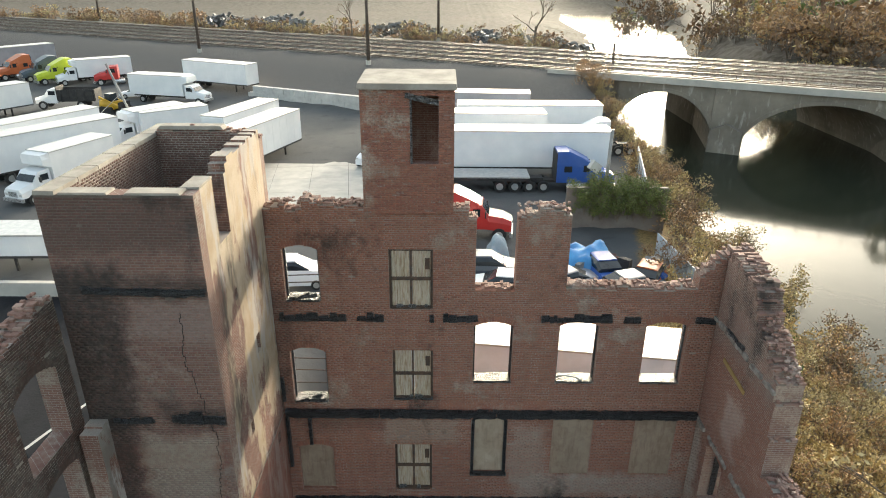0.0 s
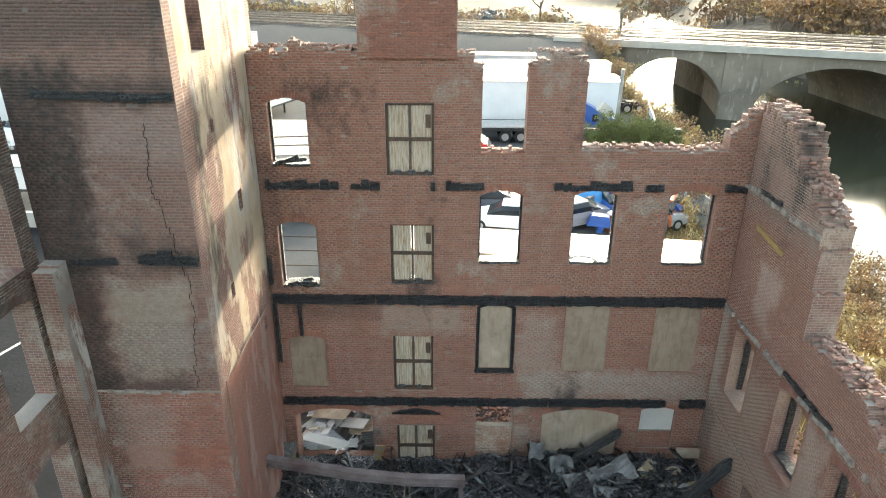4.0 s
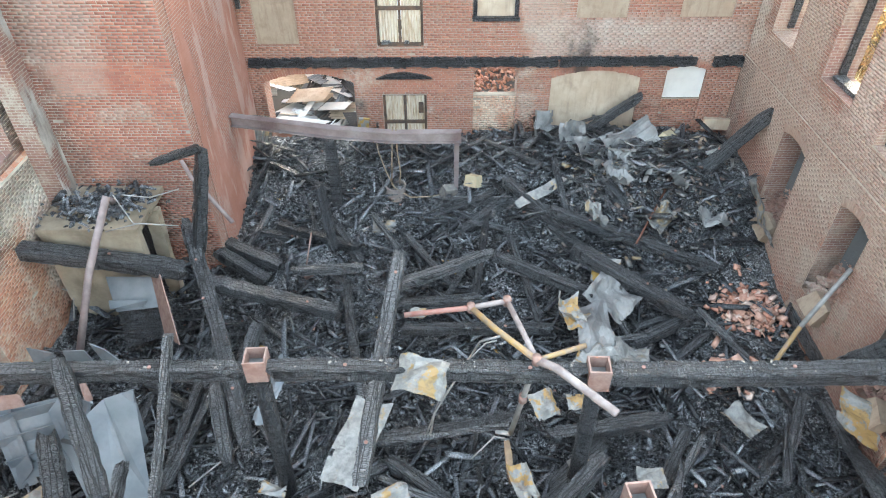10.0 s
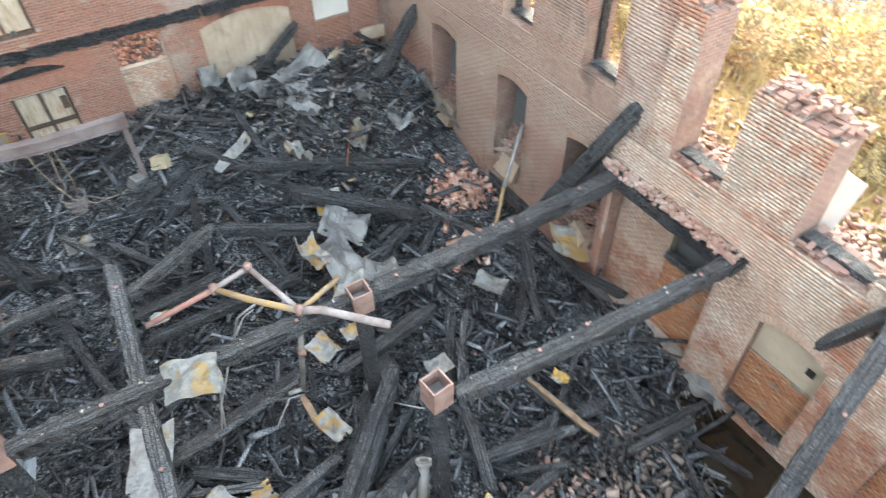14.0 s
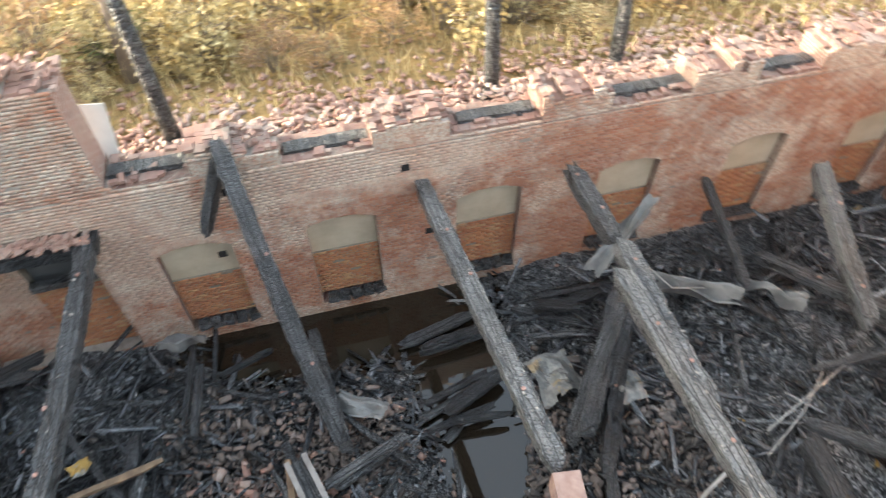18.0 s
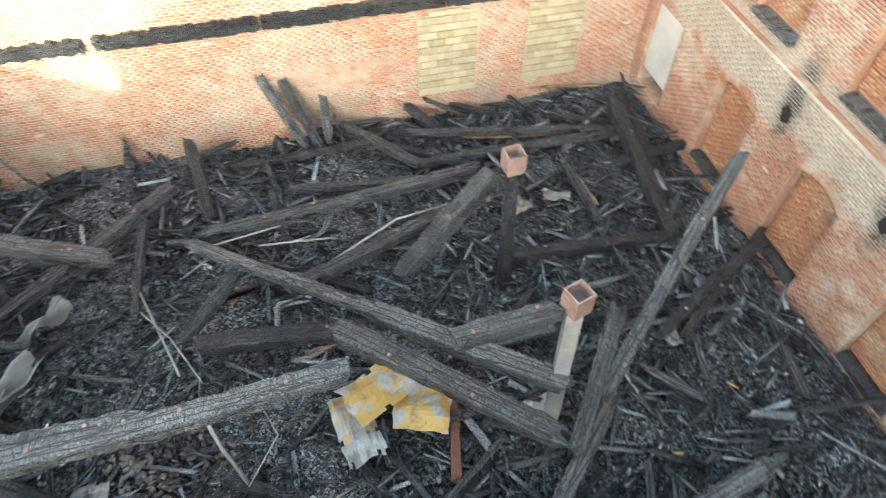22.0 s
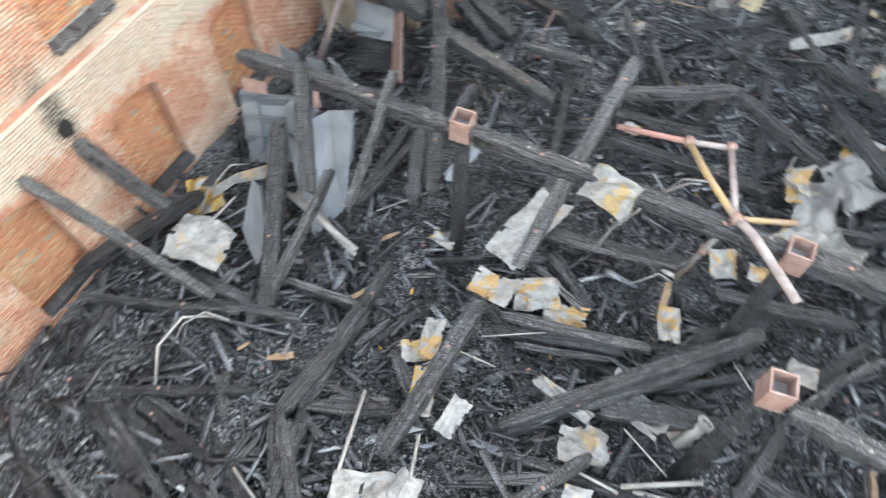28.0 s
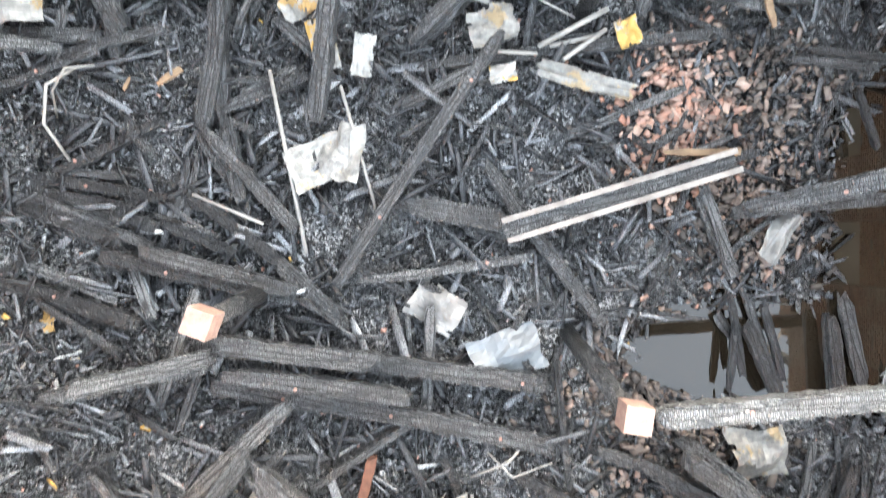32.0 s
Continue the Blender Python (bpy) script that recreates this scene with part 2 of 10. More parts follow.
        s = m.node("ShaderNodeMath", {"operation": "MAXIMUM"}, i0=s, i1=m.node("ShaderNodeMapRange", {"clamp": True}, i0=d, i1=0.26, i2=0.80, i3=1.0, i4=0.0).outputs[0]).outputs[0]
    c = m.mix(m.math("MULTIPLY", s, 0.85), c, (0.030, 0.027, 0.025))
    m.color(c)
    m.bump(m.math("ADD", g, m.math("MULTIPLY", mid, 0.7)), 0.5, 0.012)
    return m.m


SOCKETS = [(-7.9, 3.3), (-5.0, 3.3), (-2.15, 3.3), (0.78, 3.3), (3.9, 3.3)]
RED = [(0.24, 0.098, 0.066), (0.32, 0.140, 0.092), (0.19, 0.085, 0.062), (0.36, 0.150, 0.094), (0.28, 0.128, 0.088), (0.35, 0.130, 0.084)]
BROWN = [(0.17, 0.085, 0.068), (0.23, 0.115, 0.088), (0.14, 0.075, 0.062), (0.26, 0.135, 0.105), (0.19, 0.095, 0.075)]
ORANGE = [(0.36, 0.150, 0.090), (0.43, 0.200, 0.120), (0.31, 0.125, 0.078), (0.47, 0.260, 0.165), (0.38, 0.150, 0.090)]
M_JOINT = plain("old_mortar", (0.20, 0.175, 0.15), (0.40, 0.36, 0.31), 1.3, 0.95, 0, 0.3, 40)
M_JOINTD = plain("limy_mortar", (0.36, 0.32, 0.26), (0.56, 0.51, 0.42), 0.9, 0.95, 0, 0.3, 40)
M_PLASTER = plain("plaster_crumbs", (0.22, 0.20, 0.18), (0.40, 0.375, 0.34), 9.0, 0.9, 0, 0.2, 40)
FRONT_COATS = [(2.3, 8.3, 3.85, 4.95, (0.40, 0.36, 0.31), 0.62), (-2.2, 0.4, 6.3, 7.4, (0.36, 0.29, 0.22), 0.6), (2.1, 3.4, 4.3, 6.9, (0.40, 0.34, 0.28), 0.5), (-5.6, -4.9, 7.6, 12.0, (0.09, 0.055, 0.045), 0.5), (-5.0, -2.2, 6.9, 7.5, (0.07, 0.05, 0.04), 0.5)]
M_FRONT = brick_mat("brick_front", RED, 0.30, (0.43, 0.37, 0.30), 0.24, dusty=0.16, spread=0.6, coats=FRONT_COATS)
M_FRONTJ = brick_mat("front_mortar", [(0.25, 0.19, 0.155), (0.30, 0.24, 0.20), (0.34, 0.29, 0.25)], 0, soot=0.24, dusty=0.3, coats=FRONT_COATS[3:])
M_FRONTC = brick_mat("brick_front_body", RED, 0.4, (0.47, 0.43, 0.38), 0.22, True)
SOOT = (0.040, 0.032, 0.028)
TOWER_COATS = [(-7.3, -5.4, 13.1, 14.3, (0.34, 0.27, 0.24), 0.4), (-7.8, -5.8, 7.9, 10.5, (0.36, 0.315, 0.255), 0.75),
               (-10.5, -7.35, 10.6, 15.2, SOOT, 0.92), (-10.5, -7.9, 7.2, 11.2, SOOT, 0.85), (-8.6, -6.2, 7.2, 8.0, SOOT, 0.6), (-7.1, -5.0, 10.7, 11.4, SOOT, 0.8), (-9.5, -5.0, 14.3, 14.8, SOOT, 0.85), (-9.5, -5.0, 15.4, 17.0, SOOT, 0.5)]
M_TOWER = brick_mat("brick_tower", [(0.19, 0.098, 0.078), (0.225, 0.118, 0.092), (0.165, 0.09, 0.072), (0.245, 0.125, 0.096)], 0.25, (0.38, 0.33, 0.28), 0.26, dusty=0.2, spread=0.8, coats=TOWER_COATS)
M_TOWERJ = brick_mat("tower_mortar", [(0.15, 0.12, 0.10), (0.26, 0.215, 0.185), (0.36, 0.315, 0.275)], 0, soot=0.26, dusty=0.3, coats=TOWER_COATS[2:])
M_STUB = brick_mat("brick_stub_limed", BROWN, 0.55, (0.40, 0.365, 0.315), 0.40, dusty=0.2, spread=0.7, coats=[(8.5, 13.0, 8.8, 14.8, SOOT, 0.8), (11.5, 13.0, 4.0, 9.0, SOOT, 0.6)], along=1)
M_TOWERC = brick_mat("brick_tower_body", BROWN, 0.4, (0.42, 0.38, 0.32), 0.28, True)
RED2 = [(0.31, 0.11, 0.075), (0.38, 0.145, 0.095), (0.26, 0.10, 0.072), (0.42, 0.17, 0.115)]
M_FOOT = brick_mat("brick_tower_foot", RED2, 0.38, (0.46, 0.38, 0.31), 0.24, dusty=0.15, spread=0.75, coats=[(-9.2, -8.0, 3.0, 7.6, SOOT, 0.6), (-8.3, -7.0, 5.0, 7.4, (0.40, 0.35, 0.30), 0.4), (-7.4, -5.3, 2.2, 3.6, (0.10, 0.06, 0.05), 0.5)])
def plaster_mat(name, cols, coat_a=(0.42, 0.325, 0.215), coat_b=(0.52, 0.44, 0.34), skim_c=(0.44, 0.41, 0.38), skim_k=0.8, soot_k=0.8, bare=0.455):
    """Brick under failing plaster: tan coat in large sheets, grey-white skim, bare brick and soot runs."""
    m = Mat(name, 0.9)
    xyz = m.node("ShaderNodeSeparateXYZ", i0=m.pos)
    uv = m.node("ShaderNodeCombineXYZ", i0=m.math("ADD", xyz.outputs[0], xyz.outputs[1]), i1=xyz.outputs[2], i2=0.0).outputs[0]
    bt = m.node("ShaderNodeTexBrick", Vector=uv, Scale=1.0, Mortar_Size=0.006, Brick_Width=0.21, Row_Height=0.068, Color1=cols[0], Color2=cols[1], Mortar=(0.34, 0.29, 0.24))
    c = bt.outputs[0]
    big, mid, g = m.noise(0.42, 6, 0.62, stretch=(1, 1, 0.5)), m.noise(1.5, 6, 0.66, stretch=(1, 1, 0.45)), m.noise(34, 5)
    coat = m.step(m.math("ADD", m.math("MULTIPLY", big, 0.62), m.math("MULTIPLY", mid, 0.38)), bare, bare + 0.035)
    tan = m.mix(m.step(m.noise(0.9, 5), 0.38, 0.62), coat_a, coat_b)
    c = m.mix(m.math("MULTIPLY", coat, 0.95), c, m.mix(m.math("MULTIPLY", m.step(g, 0.45, 0.7), 0.25), tan, tuple(v * 0.72 for v in coat_a)))
    skim = m.step(m.noise(0.55, 6, 0.68, stretch=(1, 1.4, 0.35)), 0.52, 0.57)
    c = m.mix(m.math("MULTIPLY", skim, skim_k), c, skim_c)
    soot = m.step(m.noise(0.8, 6, 0.66, stretch=(1.2, 1.2, 0.3)), 0.55, 0.66)
    c = m.mix(m.math("MULTIPLY", soot, soot_k), c, (0.045, 0.04, 0.036))
    m.color(c)
    m.bump(m.math("ADD", m.math("ADD", m.math("MULTIPLY", coat, 1.4), g), m.math("MULTIPLY", bt.outputs[1], -0.8)), 0.6, 0.015)
    return m.m


# the default tan of this plaster has warm sunlight put into its colour
M_PLASTERED = plaster_mat("failing_plaster", BROWN)
M_SIDE2 = plaster_mat("rubbed_red_brick", [(0.30, 0.125, 0.09), (0.35, 0.15, 0.105)], (0.33, 0.145, 0.10), (0.40, 0.20, 0.15), (0.50, 0.40, 0.35), 0.42, 0.25, 0.47)
M_PILASTER = plaster_mat("white_plastered_brick", BROWN, (0.24, 0.21, 0.185), (0.40, 0.375, 0.34), (0.55, 0.53, 0.495), 0.8, 0.75, 0.47)
M_RIGHT = brick_mat("brick_river_wall", ORANGE, 0.66, (0.68, 0.60, 0.50), 0.10, dusty=0.12, coats=[(2.0, 7.0, 1.2, 4.2, (0.62, 0.53, 0.43), 0.55), (-3.0, 1.5, 2.9, 4.2, (0.64, 0.55, 0.45), 0.5)], along=1)
M_RIGHTU = brick_mat("brick_river_wall_head", ORANGE, 0.9, (0.66, 0.60, 0.50), 0.10, dusty=0.2)
M_RIGHTB = brick_mat("brick_river_wall_sooty", [(0.25, 0.118, 0.087), (0.30, 0.142, 0.102), (0.22, 0.108, 0.08), (0.33, 0.15, 0.105)], 0.45, (0.42, 0.35, 0.28), 0.22, dusty=0.2, spread=0.6, coats=[(6.5, 17.5, 2.6, 4.2, (0.35, 0.265, 0.205), 0.75), (11.2, 12.9, 0.5, 3.4, (0.37, 0.28, 0.22), 0.65), (8.6, 9.8, 0.2, 3.2, (0.36, 0.25, 0.19), 0.5), (16.4, 17.6, -1, 4.2, (0.10, 0.07, 0.06), 0.6)], along=1)
M_RIGHTC = brick_mat("brick_river_wall_body", BROWN, 0.62, (0.42, 0.33, 0.26), 0.3, True)
M_RIGHTT = brick_mat("brick_river_wall_corner_head", [(0.26, 0.115, 0.082), (0.30, 0.138, 0.098), (0.22, 0.10, 0.075), (0.33, 0.148, 0.102)], 0.22, (0.42, 0.35, 0.29), 0.26, dusty=0.18, spread=0.6, coats=[(6.4, 17.6, 3.7, 4.85, (0.35, 0.27, 0.215), 0.72), (13.5, 15.0, 4.8, 6.6, (0.38, 0.30, 0.235), 0.65), (11.0, 12.1, 4.8, 7.2, (0.47, 0.385, 0.32), 0.6), (8.4, 9.9, 4.8, 6.4, (0.42, 0.33, 0.27), 0.5), (6.4, 7.3, 4.2, 7.0, (0.52, 0.45, 0.39), 0.6), (14.4, 15.7, 8.0, 9.6, (0.50, 0.41, 0.36), 0.55), (16.7, 17.6, 4.4, 7.5, (0.48, 0.43, 0.36), 0.75), (13.3, 17.6, 10.6, 13.5, (0.27, 0.20, 0.165), 0.6)], along=1)
M_BACK = brick_mat("brick_back", ORANGE, 0.68, (0.455, 0.395, 0.31), 0.06, dusty=0.14)
M_BACKC = brick_mat("brick_back_body", ORANGE, 0.8, (0.60, 0.53, 0.37), 0.03, True)
M_LEFT = brick_mat("brick_left", ORANGE, 0.54, (0.63, 0.545, 0.435), 0.14, False, (3.0, 4.35, (0.40, 0.36, 0.295)), SOCKETS, dusty=0.12, coats=[(9.2, 10.6, 2.6, 4.4, SOOT, 0.6), (11.0, 12.6, -1.0, 3.6, (0.52, 0.49, 0.44), 0.6), (10.2, 12.6, 3.4, 4.4, SOOT, 0.5)], along=1)
M_LEFTC = brick_mat("brick_left_body", ORANGE, 0.6, (0.58, 0.53, 0.43), 0.05, True)
M_INFILL = brick_mat("brick_niche_filling", [(0.43, 0.17, 0.075), (0.49, 0.225, 0.105), (0.37, 0.13, 0.062), (0.52, 0.32, 0.16)], 0.34, (0.54, 0.47, 0.32), 0.08, dusty=0.12)
PINKISH = [(0.31, 0.17, 0.13), (0.38, 0.235, 0.185), (0.25, 0.13, 0.10), (0.46, 0.34, 0.28), (0.34, 0.155, 0.105)]
ASHEN = [(0.15, 0.115, 0.10), (0.24, 0.185, 0.16), (0.09, 0.08, 0.075), (0.32, 0.26, 0.23), (0.21, 0.13, 0.105)]
M_RUBBLE = brick_mat("brick_rubble", PINKISH, 0.42, (0.50, 0.44, 0.39), 0.16)
M_HEAD = brick_mat("broken_brick_head", [(0.25, 0.13, 0.10), (0.31, 0.18, 0.14), (0.20, 0.11, 0.09), (0.37, 0.26, 0.21)], 0.35, (0.46, 0.40, 0.34), 0.22)
M_BRIGHT = brick_mat("fresh_brick_rubble", [(0.44, 0.215, 0.15), (0.52, 0.32, 0.24), (0.38, 0.17, 0.115), (0.60, 0.48, 0.41), (0.47, 0.24, 0.165)], 0.25, (0.62, 0.56, 0.50), 0.0, dusty=0.1)
M_SOOTY = brick_mat("sooty_rubble", ASHEN, 0.30, (0.36, 0.33, 0.31), 0.60)


def char_mat(name, ash=0.25, tone=(0.012, 0.012, 0.013), grey=(0.16, 0.16, 0.165), scales=36.0, seams=9.0, each=False):
    """Charred timber: black, crazed into glossy scales, each with its own film of silver ash, and a few long splits.
    each: loose lumps, one tone to a lump."""
    m = Mat(name, 0.4)
    g = m.node("ShaderNodeTexCoord").outputs["Object"]
    n = m.noise(1.7, 6, 0.68)
    f = m.noise(46, 4)
    wob = m.noise(3.2, 3, 0.55, g)
    a = m.step(m.math("ADD", m.math("MULTIPLY", n, 0.6), m.math("MULTIPLY", f, 0.4)), 0.60 - ash * 0.42, 0.80 - ash * 0.22)
    c = m.mix(a, tuple(v0 * 2.2 for v0 in tone), grey)
    if each:
        lit = m.step(m.math("ADD", m.math("MULTIPLY", f, 0.7), m.math("MULTIPLY", wob, 0.3)), 0.32, 0.6)
        height = m.math("ADD", wob, m.math("MULTIPLY", f, 0.5))
        c = m.mix(1.0, c, m.ramp(m.node("ShaderNodeNewGeometry").outputs["Random Per Island"], [(0.0, (0.09, 0.09, 0.095)), (0.45, (0.42, 0.42, 0.43)), (0.8, (0.95, 0.95, 0.96)), (0.95, (1.4, 1.4, 1.4)), (1.0, (2.2, 2.2, 2.15))]), "MULTIPLY")
    else:
        bent = m.node("ShaderNodeVectorMath", {"operation": "MULTIPLY"}, i0=g, i1=(1.0, 0.30, 0.30)).outputs[0]
        cell = m.node("ShaderNodeTexVoronoi", {"feature": "F1"}, Vector=bent, Scale=scales, Randomness=0.72)
        gap = m.node("ShaderNodeTexVoronoi", {"feature": "DISTANCE_TO_EDGE"}, Vector=bent, Scale=scales, Randomness=0.72).outputs["Distance"]
        tint = m.node("ShaderNodeSeparateXYZ", i0=cell.outputs["Color"]).outputs[0]
        seam = m.step(m.cells(1.0, "DISTANCE_TO_EDGE", g, (seams * 0.07, seams, seams)), 0.015, 0.075)
        lit = m.math("MULTIPLY", m.math("MULTIPLY", m.step(gap, 0.0, 0.13), seam), m.node("ShaderNodeMapRange", i0=tint, i1=0.0, i2=1.0, i3=0.64, i4=1.0).outputs[0])
        height = m.math("ADD", m.math("MULTIPLY", m.math("MULTIPLY", m.step(gap, 0.0, 0.3), seam), 1.0), m.math("ADD", m.math("MULTIPLY", tint, 0.35), m.math("MULTIPLY", f, 0.35)))
    m.color(m.mix(lit, tuple(v0 * 0.4 for v0 in tone), c))
    m.put(0.38 if each else 0.6, m.b.inputs["Specular IOR Level"])
    m.rough(m.node("ShaderNodeMapRange", i0=f, i1=0.3, i2=0.7, i3=0.16 if each else 0.2, i4=0.42 if each else 0.46).outputs[0])
    m.bump(height, 1.0, 0.03)
    return m.m


def ash_mat():
    """A bed of charcoal crumbs, each its own grey, under drifts of pale ash."""
    m = Mat("ash_bed", 0.36)
    m.put(0.36, m.b.inputs["Specular IOR Level"])
    def crumbs(scale):
        n = m.node("ShaderNodeTexVoronoi", {"feature": "F1"}, Vector=m.pos, Scale=scale)
        return m.node("ShaderNodeSeparateXYZ", i0=n.outputs["Color"]).outputs[0], n.outputs["Distance"]
    c1, d1 = crumbs(19.0)
    c2, d2 = crumbs(46.0)
    n = m.noise(0.8, 6, 0.7)
    v = m.math("ADD", m.math("MULTIPLY", c1, 0.5), m.math("MULTIPLY", c2, 0.5))
    c = m.ramp(v, [(0.22, (0.007, 0.0075, 0.0085)), (0.42, (0.038, 0.040, 0.043)), (0.60, (0.138, 0.143, 0.150)), (0.80, (0.39, 0.395, 0.40))])
    c = m.mix(m.math("MULTIPLY", m.step(n, 0.50, 0.72), 0.5), c, (0.17, 0.17, 0.168))
    m.color(c)
    m.bump(m.math("ADD", d1, m.math("MULTIPLY", d2, 0.6)), 1.0, 0.06)
    return m.m


# char tones lean blue: the sky's reflection is put into their colour
M_CHAR = char_mat("charred_wood", 0.66, (0.016, 0.017, 0.019), (0.215, 0.222, 0.232))
M_CHAR2 = char_mat("ashen_wood", 0.82, (0.036, 0.037, 0.039), (0.30, 0.306, 0.312))
M_CHAR3 = char_mat("black_wood", 0.46, (0.014, 0.015, 0.017), (0.13, 0.135, 0.142))
M_LUMP = char_mat("charcoal_crumbs", 0.70, (0.019, 0.020, 0.023), (0.285, 0.296, 0.312), each=True)
M_ASH = ash_mat()
M_CONCRETE = plain("concrete", (0.40, 0.38, 0.34), (0.50, 0.47, 0.42), 0.8, 0.9, 0, 0.2, 20)
M_NICHE = plain("tan_render", (0.42, 0.35, 0.255), (0.54, 0.465, 0.35), 1.6, 0.9, 0, 0.2, 30)


# ---- walls ----
def raw_mesh(name, vs, quads, material, second=None, which=None):
    """A mesh from arrays of corners and four-sided faces; which marks the faces of the second material."""
    me = bpy.data.meshes.new(name)
    n = len(quads)
    me.vertices.add(len(vs))
    me.vertices.foreach_set("co", np.ascontiguousarray(vs, dtype=np.float32).ravel())
    me.loops.add(4 * n)
    me.loops.foreach_set("vertex_index", np.ascontiguousarray(quads, dtype=np.int32).ravel())
    me.polygons.add(n)
    me.polygons.foreach_set("loop_start", np.arange(0, 4 * n, 4, dtype=np.int32))
    me.materials.append(material)
    if second:
        me.materials.append(second)
        me.polygons.foreach_set("material_index", np.ascontiguousarray(which, dtype=np.int32))
    me.update(calc_edges=True)
    me.validate()
    return me


BOXQ = np.array([(0, 1, 5, 4), (1, 2, 6, 5), (2, 3, 7, 6), (3, 0, 4, 7), (4, 5, 6, 7), (3, 2, 1, 0)])


class Plane:
    """A wall's frame: u runs along it, z up, d out of its inner face into the room."""

    def __init__(self, along, at, side):
        self.along, self.at, self.side = along, at, side

    def world(self, u, d, z):
        u, d, z = np.broadcast_arrays(np.asarray(u, float), np.asarray(d, float), np.asarray(z, float))
        o = self.at + self.side * d
        return np.stack([u, o, z] if self.along == "x" else [o, u, z], -1)


def hole_top(h, u):
    a, b, z0, z1, rise = h
    if not rise:
        return np.full_like(u, z1)
    t = (u - (a + b) / 2) / ((b - a) / 2)
    return z1 - rise * np.clip(t, -1, 1) ** 2


def keeper(tops, holes):
    """Whether (u, z) is solid: under the broken top and in no opening."""
    us = np.array([p[0] for p in tops], float)
    zs = np.array([p[1] for p in tops], float)

    def keep(u, z):
        u, z = np.asarray(u, float), np.asarray(z, float)
        ok = z < zs[np.clip(np.searchsorted(us, u, "right") - 1, 0, len(zs) - 1)]
        for h in holes:
            ok &= ~((u > h[0]) & (u < h[1]) & (z > h[2]) & (z < hole_top(h, u)))
        return ok
    return keep


COURSE = 0.068


def ragged(points, step=0.23, jag=0.16, seed=1):
    """A broken top edge: steps a brick or two high along a line of (u, z) corners."""
    r = random.Random(seed)
    out = []
    us, zs = zip(*points)
    u = us[0]
    while u < us[-1]:
        z = float(np.interp(u, us, zs)) + r.uniform(-jag, jag)
        out.append((u, round(z / COURSE) * COURSE))
        u += step * r.uniform(0.6, 1.5)
    return out


def core(plane, u0, u1, z0, tops, holes, thick):
    """The wall's solid body: cells of a grid that are kept, with faces wherever they border on air."""
    keep = keeper(tops, holes)
    ub = {u0, u1, *[t[0] for t in tops if u0 < t[0] < u1]}
    zb = {z0, *[t[1] for t in tops]}
    for a, b, c, d, rise in holes:
        ub |= {a, b}
        zb |= {c, d}
        if rise:
            ub |= {a + (b - a) * i / 14 for i in range(1, 14)}
            zb |= {d - rise * i / 7 for i in range(1, 8)}
    ub = np.array(sorted(u for u in ub if u0 <= u <= u1))
    ztop = max(t[1] for t in tops)
    zb = np.array(sorted(z for z in zb if z0 <= z <= ztop))
    uc, zc = (ub[:-1] + ub[1:]) / 2, (zb[:-1] + zb[1:]) / 2
    k = keep(uc[:, None], zc[None, :])
    big = np.zeros((k.shape[0] + 2, k.shape[1] + 2), bool)
    big[1:-1, 1:-1] = k
    vs, qs, inner = [], [], []

    def quad(*ps):
        n = len(vs)
        vs.extend(ps)
        qs.append((n, n + 1, n + 2, n + 3))
        inner.append(int(all(p[1] == 0 for p in ps)))
    for i, j in zip(*np.nonzero(k)):
        a, b, c, d = ub[i], ub[i + 1], zb[j], zb[j + 1]
        quad((a, 0, c), (b, 0, c), (b, 0, d), (a, 0, d))
        quad((a, -thick, c), (a, -thick, d), (b, -thick, d), (b, -thick, c))
        if not big[i, j + 1]:
            quad((a, 0, c), (a, 0, d), (a, -thick, d), (a, -thick, c))
        if not big[i + 2, j + 1]:
            quad((b, 0, c), (b, -thick, c), (b, -thick, d), (b, 0, d))
        if not big[i + 1, j]:
            quad((a, 0, c), (a, -thick, c), (b, -thick, c), (b, 0, c))
        if not big[i + 1, j + 2]:
            quad((a, 0, d), (b, 0, d), (b, -thick, d), (a, -thick, d))
    v = np.array(vs)
    return plane.world(v[:, 0], v[:, 1], v[:, 2]), np.array(qs), inner


def brick_places(u0, u1, z0, z1, keep, seed):
    """The faces of the bricks of a wall in running bond, every sixth course of headers, cut at ends and openings: u, z and length."""
    r = np.random.default_rng(seed)
    out = []
    fine = np.arange(u0 + 0.005, u1, 0.01)
    for i in range(int((z1 - z0) / COURSE)):
        z = z0 + (i + 0.5) * COURSE
        l = 0.105 if i % 6 == 5 else 0.21
        k = np.concatenate([[False], keep(fine, np.full_like(fine, z)), [False]])
        starts, ends = np.nonzero(k[1:] & ~k[:-1])[0], np.nonzero(~k[1:] & k[:-1])[0]
        grid = np.arange(u0 - l + (l * 0.5 if i % 2 else 0) + r.uniform(-0.01, 0.01), u1 + l, l)
        for a, b in zip(starts, ends):
            p, q = u0 + a * 0.01, u0 + b * 0.01
            if q - p < 0.04:
                continue
            e = np.concatenate([[p], grid[(grid > p + 0.045) & (grid < q - 0.045)], [q]])
            out.append(np.stack([(e[1:] + e[:-1]) / 2, np.full(len(e) - 1, z), e[1:] - e[:-1]], 1))
    return np.concatenate(out)


